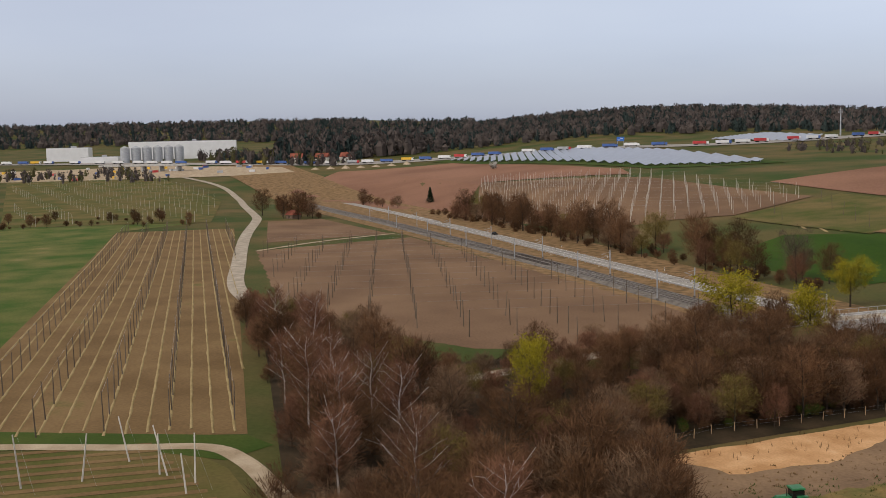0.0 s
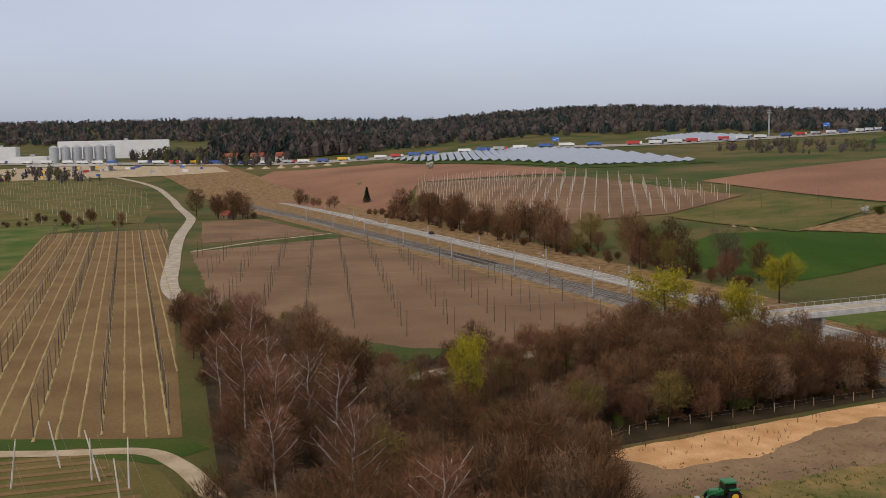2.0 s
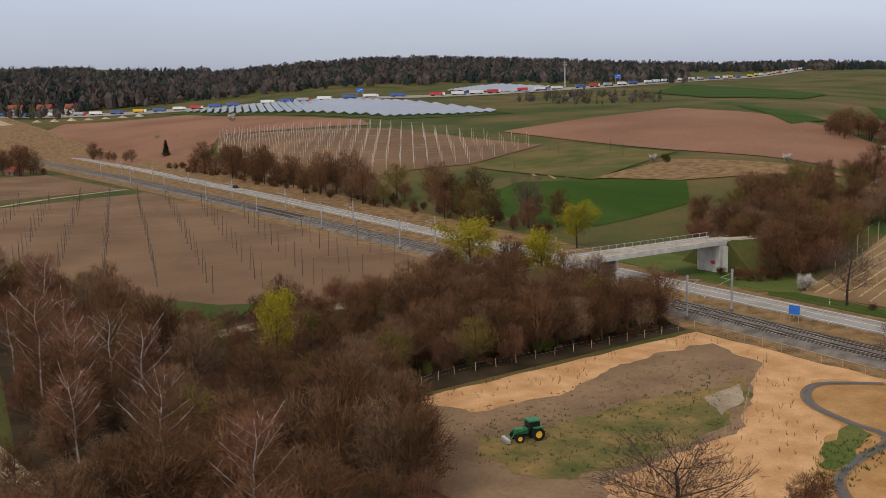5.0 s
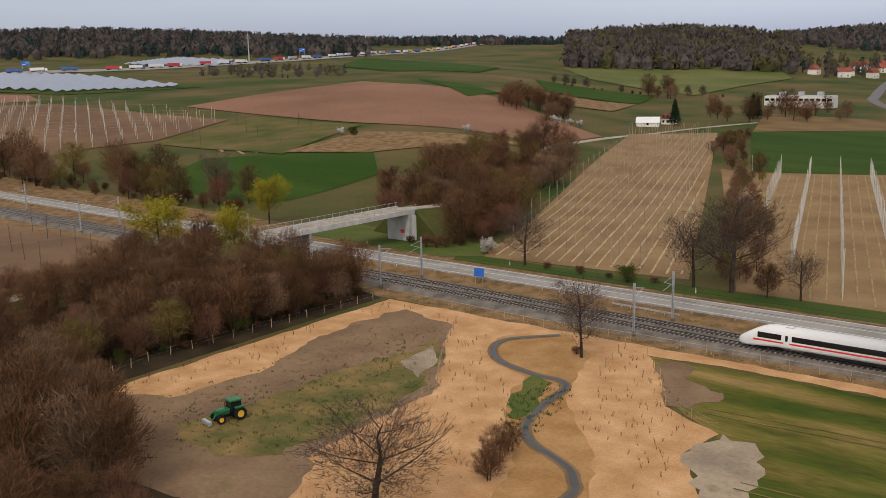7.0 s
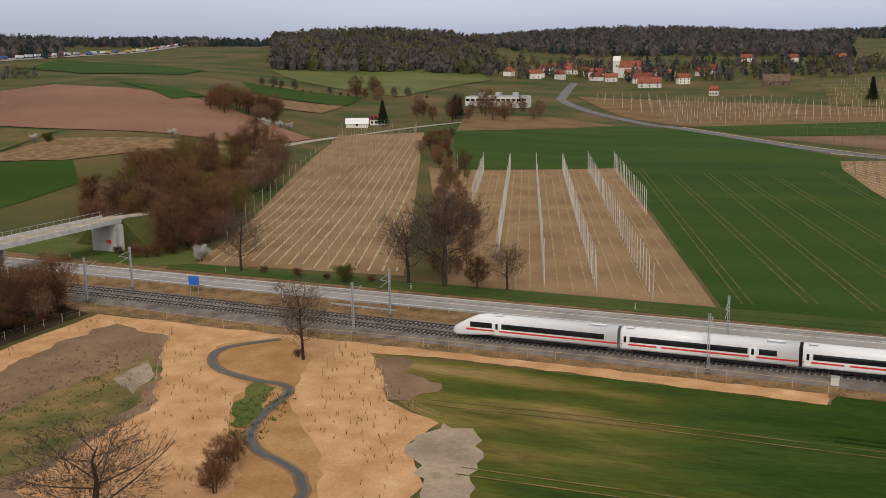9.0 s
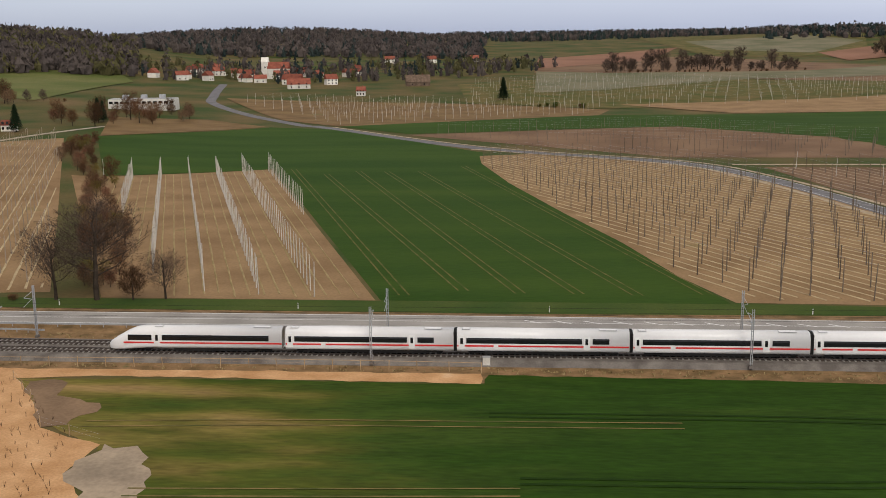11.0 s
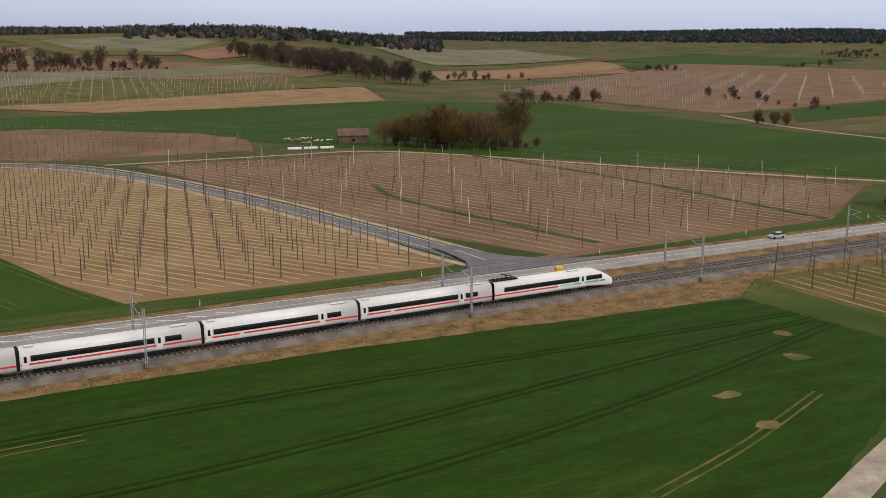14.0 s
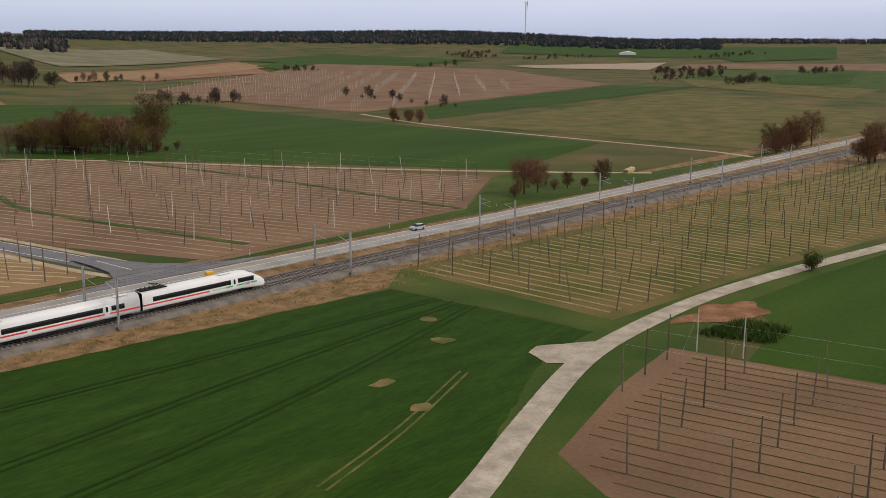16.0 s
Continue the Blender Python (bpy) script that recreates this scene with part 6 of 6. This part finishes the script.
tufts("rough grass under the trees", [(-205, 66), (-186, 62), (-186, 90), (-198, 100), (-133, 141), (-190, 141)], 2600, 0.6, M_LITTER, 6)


# ---- tractor ----
def wheel(parent, x, y, r, w):
    t = part("tyre", Build().rod((x, y - w / 2, r), (x, y + w / 2, r), r, n=18), M_DARK, parent)
    part("rim", Build().rod((x, y - w / 2 - 0.02, r), (x, y + w / 2 + 0.02, r), r * 0.52, n=14), M_YELLOW, t, "yellow wheel rim")


tractor = empty("tractor", -102.4, 78.2, 0.1, 258)
tagged(tractor, "green farm tractor with yellow rims and front loader", "tractor")
part("hood", Build().box(1.35, 0, 1.0, 1.9, 0.85, 0.75, 0.15), M_TRACTOR, tractor)
part("chassis", Build().box(0.6, 0, 0.55, 3.4, 0.6, 0.5, 0.05), M_DARK, tractor)
cab = part("cab", Build().box(-0.35, 0, 1.2, 1.5, 1.5, 1.35, 0.12), M_GLASS, tractor)
part("roof", Build().box(-0.35, 0, 2.556, 1.75, 1.7, 0.22, 0.1), M_TRACTOR, cab, "green cab roof")
for s in (-1, 1):
    wheel(tractor, -0.75, s * 0.95, 0.88, 0.5)
    wheel(tractor, 1.9, s * 0.85, 0.6, 0.38)
    part("mudguard", Build().box(-0.75, s * 0.95, 1.72, 1.4, 0.55, 0.14, 0.05), M_TRACTOR, tractor)
    part("loader_arm", Build().rod((0.5, s * 0.6, 1.7), (2.4, s * 0.6, 1.3), 0.08).rod((2.4, s * 0.6, 1.3), (3.3, s * 0.6, 0.5), 0.08), M_TRACTOR, tractor)
part("bucket", Build().box(3.5, 0, 0.15, 0.55, 2.0, 0.55, 0.08), M_GALV, tractor)
part("exhaust", Build().rod((1.0, 0.3, 1.7), (1.0, 0.3, 2.7), 0.05), M_DARK, tractor)


# ---- vehicles ----
def car(x, y, z, turn, paint, label):
    t = empty("car", x, y, z, turn)
    tagged(t, label, "car")
    b, prof = Build(), ((-2.15, 0.35, 0.75), (-2.05, 0.3, 0.95), (-1.3, 0.28, 1.0), (0.9, 0.28, 0.98), (1.9, 0.3, 0.85), (2.15, 0.4, 0.7))
    for px, lo, hi in prof:
        b.v += [(px, -0.86, lo), (px, -0.84, hi), (px, 0.84, hi), (px, 0.86, lo)]
    for i in range(len(prof) - 1):
        b.f += [(i * 4 + k, i * 4 + (k + 1) % 4, i * 4 + 4 + (k + 1) % 4, i * 4 + 4 + k) for k in range(4)]
    b.f += [(3, 2, 1, 0), (20, 21, 22, 23)]
    part("body", b, paint, t)
    g = Build().add([(-1.95, -0.78, 0.97), (1.05, -0.78, 0.97), (1.05, 0.78, 0.97), (-1.95, 0.78, 0.97), (-1.5, -0.62, 1.42), (0.25, -0.62, 1.42), (0.25, 0.62, 1.42), (-1.5, 0.62, 1.42)], [(0, 1, 5, 4), (1, 2, 6, 5), (2, 3, 7, 6), (3, 0, 4, 7)])
    cabin = part("window", g, M_GLASS, t)
    part("roof", Build().box(-0.62, 0, 1.42, 1.8, 1.26, 0.05, 0.02), paint, cabin)
    for px in (-1.35, 1.35):
        for s in (-1, 1):
            part("wheel", Build().rod((px, s * 0.68, 0.31), (px, s * 0.88, 0.31), 0.31, n=12), M_DARK, t)


M_SILVER = mat("silver_car_paint", (0.36, 0.39, 0.41), (0.42, 0.45, 0.47), 0.5, 4.0, rough=0.3, metal=0.3, bump=0)
car(186, 164.5, 0.6, 178, M_SILVER, "silver grey car on the main road")
car(-470, 180.5, 0.6, -2, M_DARK, "dark car on the main road")

TRUCKS = {}


def truck(key, trailer, cab):
    t = empty("truck", 0, -1000 - 30 * len(TRUCKS))
    tagged(t, "articulated lorry queueing on the motorway", "truck", "lorries on the motorway")
    part("trailer", Build().box(-1.5, 0, 1.2, 13.4, 2.5, 2.8, 0.06), trailer, t)
    c = part("cab", Build().box(6.9, 0, 0.9, 2.3, 2.4, 2.7, 0.25), cab, t)
    part("windscreen", Build().box(8.03, 0, 2.0, 0.08, 2.1, 1.0), M_GLASS, c)
    part("chassis", Build().box(0, 0, 0.55, 15, 1.1, 0.55), M_DARK, t)
    for px in (-6.2, -4.9, -3.6, 4.6, 7.0):
        part("axle", Build().rod((px, -1.2, 0.5), (px, 1.2, 0.5), 0.5, n=10), M_DARK, t)
    TRUCKS[key] = t


M_TARP_RED = mat("red_tarpaulin", (0.42, 0.03, 0.03), (0.52, 0.05, 0.05), 0.3, 3.0, rough=0.6)
M_TARP_BLUE = mat("blue_tarpaulin", (0.04, 0.09, 0.28), (0.06, 0.13, 0.36), 0.3, 3.0, rough=0.6)
M_TARP_GREY = mat("grey_tarpaulin", (0.30, 0.31, 0.32), (0.40, 0.41, 0.42), 0.3, 3.0, rough=0.6)
for key, a, c in (("w", M_WHITE, M_WHITE), ("r", M_TARP_RED, M_WHITE), ("b", M_TARP_BLUE, M_TARP_BLUE), ("y", M_YELLOW, M_WHITE), ("g", M_TARP_GREY, M_TARP_RED), ("o", M_WHITE, M_TARP_BLUE)):
    truck(key, a, c)
MOTORWAY = [(-1560, -160), (-1400, 60), (-1290, 210), (-1180, 335), (-1070, 430), (-985, 505), (-930, 600), (-920, 700), (-935, 850), (-990, 1050), (-1090, 1300), (-1300, 1700)]
structure(ribbon("motorway", MOTORWAY, 26, M_ASPHALT, 0.5, 0.3, bank=8), "wide grey motorway on the hillside", "road")
line = smooth_line(MOTORWAY, 40)
rng, used, gone, last = random.Random(12), set(), 0.0, None
for i in range(1, len(line)):
    p, q = line[i - 1], line[i]
    gone -= (q - p).length
    if gone <= 0:
        gone = rng.choice((19, 20, 21, 22, 26, 40))
        d = (q - p).normalized()
        key = rng.choice("wwwrrbbygowgo")
        off = rng.choice((-5.5, -5.5, -9))
        x, y = q.x + d.y * off * -1, q.y - d.x * off * -1
        m = pose(x, y, float(ht(x, y)) + 0.9 + max(0, math.hypot(x, y) - 300) * 0.0004, 0, 0, math.degrees(math.atan2(d.y, d.x)))
        if key in used:
            copy_thing(TRUCKS[key], m)
        else:
            TRUCKS[key].matrix_basis = m
            used.add(key)
for key in TRUCKS:
    if key not in used:
        TRUCKS[key].matrix_basis = pose(-1420, 40, float(ht(-1420, 40)) + 1.6, 0, 0, 55)


# ---- solar parks ----
def solar(label, poly, angle, pitch, seed, tilt=22, w=4.2):
    ca, sa = math.cos(radians(angle)), math.sin(radians(angle))
    cx, cy = sum(p[0] for p in poly) / len(poly), sum(p[1] for p in poly) / len(poly)
    reach = max(math.hypot(p[0] - cx, p[1] - cy) for p in poly)
    park = empty("solar_park", cx, cy)
    tagged(park, label, "solar park")
    n = int(reach / pitch) + 1
    for i in range(-n, n + 1):
        panel, leg, run = Build(), Build(), None
        for j in range(-int(reach / 9) - 1, int(reach / 9) + 2):
            px, py = cx + j * 9 * ca - i * pitch * sa, cy + j * 9 * sa + i * pitch * ca
            if not inside(px, py, poly):
                run = None
                continue
            z = float(ht(px, py)) + 1.0 + max(0, math.hypot(px, py) - 300) * 0.0004
            k = len(panel.v)
            for s, dz in ((-w / 2, 0.0), (w / 2, w * math.sin(radians(tilt)))):
                for th in (0, -0.08):
                    panel.v.append((px - sa * s - cx, py + ca * s - cy, z + dz + th))
            leg.rod((px - cx, py - cy, z - 1.0), (px - cx, py - cy, z + 0.7), 0.08, n=4)
            if run is not None:
                panel.f += [(run, k, k + 2, run + 2), (run + 1, run + 3, k + 3, k + 1), (run + 2, k + 2, k + 3, run + 3), (run, run + 1, k + 1, k)]
            run = k
        if panel.f:
            row = part("panel_row", panel, M_SOLAR, park)
            part("stand", leg, M_GALV, row)


field("green grass under the solar panels", [(-1110, 350), (-1045, 492), (-871, 518), (-640, 480), (-680, 385)], M_GRASS, 0.06)
solar("large park of tilted blue grey solar panels", [(-1099, 362), (-1037, 488), (-871, 512), (-656, 475), (-688, 396)], -21, 7.5, 1, 20, 5.2)
solar("second field of pale solar panels", [(-1000, 640), (-1060, 760), (-960, 770), (-890, 690)], -21, 7.5, 2, 20, 5.2)

# ---- poles, signs and small things ----
sign = empty("road_sign", -124, 158.4, 0.3, 20)
tagged(sign, "blue direction sign on two posts", "road sign")
part("board", Build().box(0, 0, 1.6, 2.1, 0.08, 1.7, 0.02), M_BLUE, sign)
for s in (-0.8, 0.8):
    part("post", Build().rod((s, 0.06, -0.3), (s, 0.06, 3.4), 0.05), M_GALV, sign)
for x, y, h in ((-975, 520, 7), (-965, 880, 8)):
    g = empty("motorway_sign", x, y, float(ht(x, y)), 60)
    tagged(g, "large blue motorway sign on tall posts", "road sign")
    part("board", Build().box(0, 0, h, 8, 0.3, 4.5, 0.05), M_BLUE, g)
    for s in (-3, 3):
        part("post", Build().rod((s, 0.2, -0.5), (s, 0.2, h + 4), 0.2), M_GALV, g)
    for k in range(2):
        part("bar", Build().box(-1.5 + 3 * k, -0.18, h + 1.0 + 1.6 * k, 3.0, 0.05, 0.6), M_WHITE, g)
tower = empty("radio_mast", -965, 795, float(ht(-965, 795)))
tagged(tower, "grey radio mast with antenna head", "mast")
part("shaft", Build().rod((0, 0, -0.5), (0, 0, 27), 0.9, 0.6, 10), M_GALV, tower)
part("platform", Build().rod((0, 0, 26), (0, 0, 27), 2.6, n=12).rod((0, 0, 28.5), (0, 0, 29.2), 2.2, n=12).rod((0, 0, 27), (0, 0, 32), 0.35, n=6), M_GALV, tower)
tx, ty = pol(54.5, 4250)
turbine = empty("wind_turbine", tx, ty, float(ht(tx, ty)), 40)
tagged(turbine, "tall pale wind turbine on the horizon", "wind turbine")
part("tower", Build().rod((0, 0, -1), (0, 0, 135), 3.4, 2.0, 12), M_WHITE, turbine)
part("nacelle", Build().box(0, 0, 134, 4, 11, 4.5, 0.6), M_WHITE, turbine)
for k in range(3):
    a = radians(20 + 120 * k)
    part("blade", Build().rod((0, -6.4, 136), (math.sin(a) * 52, -6.4, 136 + math.cos(a) * 52), 1.8, 0.4, 5), M_WHITE, turbine)
for i in range(16):
    x = -420 + i * 45
    for y in (158.0, 172.4):
        yy = y + (178 - 165.5) * max(0, -x) / 450
        m = pose(x + (20 if y > 160 else 0), yy + (0.6 if y > 160 else -0.2), 0.3)
        if i == 0 and y < 160:
            delineator = empty("delineator_post", 0, 0)
            delineator.matrix_basis = m
            tagged(delineator, "white plastic roadside marker post", "marker post", "roadside posts")
            part("body", Build().box(0, 0, 0, 0.14, 0.12, 1.05, 0.03), M_WHITE, delineator)
            part("band", Build().box(0, 0, 0.72, 0.146, 0.126, 0.18), M_DARK, delineator)
        else:
            copy_thing(delineator, m)
box = empty("signal_cabinet", -5, 143.2, 0.2)
tagged(box, "pale green trackside cabinet", "cabinet")
part("body", Build().box(0, 0, 0, 1.1, 0.6, 1.2, 0.03), M_PLASTER, box)
part("lid", Build().box(0, 0, 1.202, 1.2, 0.7, 0.08, 0.02), M_GREY, box)
beacon = empty("warning_trailer", 119, 159.6, 0.5, -4)
tagged(beacon, "orange roadside warning trailer", "trailer")
part("frame", Build().box(0, 0, 0.45, 2.0, 1.1, 0.2), M_DARK, beacon)
part("panel", Build().box(0, 0, 0.653, 1.7, 0.9, 1.0, 0.08), M_YELLOW, beacon)
for s in (-1, 1):
    part("wheel", Build().rod((0, s * 0.55, 0.3), (0, s * 0.68, 0.3), 0.3, n=12), M_DARK, beacon)
structure(ribbon("shoulder", [(110, 174), (107, 190), (103.5, 226), (95, 286), (79, 358), (56, 407), (-23, 467)], 2.2, M_GRAVEL, 0.07), "pale gravel shoulder", "road")
structure(ribbon("shoulder", [(120, 174), (118.5, 190), (115, 226), (107, 288), (89, 366), (64, 417), (-17, 477), (-110, 590)], 2.0, M_GRAVEL, 0.07), "pale gravel shoulder", "road")
field("dark asphalt apron of the road junction", [(94, 168.9), (102, 171), (107, 174.5), (109.6, 180), (110.6, 188), (110.8, 197), (116.3, 197), (117.6, 188), (120.5, 180.5), (125, 175), (132, 171), (140, 169.4), (140, 167.2), (94, 167.6)], M_ASPHALT_DARK, 0.58, "road_junction", "road")
field("pale mouth of the lane", [(119, 80), (121.5, 85), (125, 86), (128.5, 83.5), (133, 80.5), (130, 76.5), (122, 75.5)], M_LANE, 0.13, "lane_mouth", "road", rough=0.5)
field("brown heap of bare earth", [(150, 76.5), (166, 77.5), (174, 72), (168, 66), (158, 68)], M_EARTH, 0.10, "bare_earth", "ground", rough=1.2)
tufts("dark brush beside the hop garden", [(148, 70), (160, 68), (160, 60), (150, 59)], 900, 0.9, M_GRASS, 7)
for i in range(9):
    lg = empty("timber_log", 325 + (i % 5) * 0.2, 184 + (i // 3) * 0.0 + (i % 3) * 0.7, 0.35 + 0.55 * (i // 3), 15)
    tagged(lg, "pale cut timber log in a stack", "log", "stack of logs")
    part("log", Build().rod((-5, 0, 0), (5, 0, 0), 0.33, 0.3, 8), M_STRAW, lg)
for i in range(3):
    bale = empty("wrapped_bales", 166 + i * 7, 417 - i * 1.5, float(ht(166, 417)) + 0.2, -10)
    tagged(bale, "row of white film wrapped bales", "bale", "wrapped bales")
    part("wrap", Build().rod((-3, 0, 0.6), (3, 0, 0.6), 0.65, n=10), M_WHITE, bale)
rng = random.Random(4)
for i in range(10):
    x, y = rng.uniform(176, 200), rng.uniform(446, 468)
    rb = empty("rubble_heap", x, y, float(ht(x, y)))
    tagged(rb, "small heap of pale timber and rubble", "rubble", "rubble by the shed")
    b = Build()
    for _ in range(5):
        b.box(rng.uniform(-2, 2), rng.uniform(-1, 1), rng.uniform(0, 0.5), rng.uniform(0.6, 2.5), rng.uniform(0.4, 0.9), rng.uniform(0.2, 0.5), 0.05, rng.uniform(0, 90))
    part("boards", b, rng.choice((M_STRAW, M_WHITE, M_TIMBER)), rb)
# leaning end poles of the striped plot
for x, y, h, a, c in ((-148, -14, 8, 4, 6), (-148, -6, 7, -8, 2), (-155, 0.5, 7, 10, -14), (-147, 4.5, 6, 0, 0), (-146, 5.5, 7.5, 12, -18), (-137, 7.5, 5.5, 4, -16), (-141, 9, 7, -3, -22), (-150, -18, 6, 2, 4)):
    pole = empty("hop_pole", x, y, 0)
    tagged(pole, "pale leaning hop pole with guy wire", "pole", "leaning poles")
    put("shaft", pole_mesh(6.8, True), pole, pose(0, 0, 0, a, c, 0) @ Matrix.Diagonal((1.15, 1.15, h / 6.8, 1)))
    part("guy_wire", Build().rod((0, 0, h * 0.9), (3.5, 2, 0), 0.012, n=3), M_GALV, pole)
for i in range(9):
    structure(ribbon("soil_row", [(-165 + i * 3.6, -50), (-166 + i * 3.8, -22), (-163 + i * 3.7, 4 + i * 0.9)], 1.5, M_HOP, 0.08), "strip of bare brown soil between grass", "row")
for x, y in ((139, 66), (140, 59)):
    pole = empty("hop_pole", x, y, 0)
    tagged(pole, "pale leaning hop pole with guy wire", "pole", "leaning poles")
    put("shaft", pole_mesh(6.8, True), pole, pose(0, 0, 0, 4, -8, 0))
    part("guy_wire", Build().rod((0, 0, 6), (-3, 1, 0), 0.012, n=3), M_GALV, pole)

for i in range(11):
    structure(new("hatch_marking", Build().box(2 + i * 5.0, 165.9 - i * 0.1, 0.606, 3.4, 0.28, 0.006, 0.0, -32).mesh("hatch_marking", M_LINE)), "white painted hatch stroke on the road", "road marking")
for pts in ([(111.5, 178), (111, 192), (106.8, 226), (98.4, 286), (81.5, 360), (58, 409)], [(116, 179), (116, 192), (112.2, 227), (103.6, 287), (86.6, 364), (62, 414.5)]):
    structure(ribbon("edge_line", pts, 0.22, M_LINE, 0.20), "thin white edge line of the country road", "road marking")
structure(new("centre_line", Build().box(113.8, 185, 0.606, 0.2, 13, 0.006).mesh("centre_line", M_LINE)), "white centre line at the junction", "road marking")

# ---- building site by the motorway ----
overpass = empty("motorway_overpass", -1265, 40, float(ht(-1265, 40)), 62)
tagged(overpass, "dark concrete motorway overpass under construction", "bridge")
part("deck", Build().box(0, 0, 6.5, 110, 14, 2.2, 0.1), M_CONCRETE, overpass)
for k in range(5):
    part("pier", Build().box(-44 + 22 * k, 0, -1, 1.6, 12, 7.5), M_CONCRETE, overpass)
rng = random.Random(6)
for i in range(46):
    x, y = rng.uniform(-1330, -1150), rng.uniform(-200, 190)
    c = empty("site_container", x, y, float(ht(x, y)), rng.uniform(0, 180))
    tagged(c, "site container or van by the motorway works", "container", "building site containers")
    kind = rng.choice((M_WHITE, M_WHITE, M_TARP_GREY, M_TARP_BLUE, M_TARP_RED, M_YELLOW))
    part("body", Build().box(0, 0, 0.3, 6.5, 2.6, 2.8, 0.08), kind, c)
    part("door", Build().box(3.27, 0, 0.4, 0.06, 2.2, 2.3), M_GREY, c)
field("sandy bare ground of the building site", [(-1340, -210), (-1350, 60), (-1240, 200), (-1150, 200), (-1130, 120), (-1200, -210)], M_GRAVEL, 0.05)
for i in range(7):
    x, y = -1180 + 9 * i, 230 + 16 * i
    e_ = empty("earth_heap", x, y, float(ht(x, y)))
    tagged(e_, "tan heap of loose earth", "earth heap", "earth heaps")
    rr, b = random.Random(i), Build()
    b.v = [(math.cos(a * 0.524) * 7 * rr.uniform(0.8, 1.2), math.sin(a * 0.524) * 5 * rr.uniform(0.8, 1.2), 0) for a in range(12)] + [(rr.uniform(-1.5, 1.5), 0, rr.uniform(2.5, 4.5))]
    b.f = [(a, (a + 1) % 12, 12) for a in range(12)]
    part("heap", b, M_GRAVEL, e_)
house(2260, 1300, 200, 40, 4, 30, M_WHITE, M_WHITE, "long white greenhouse roofs far off", 0.12, 1, 4)
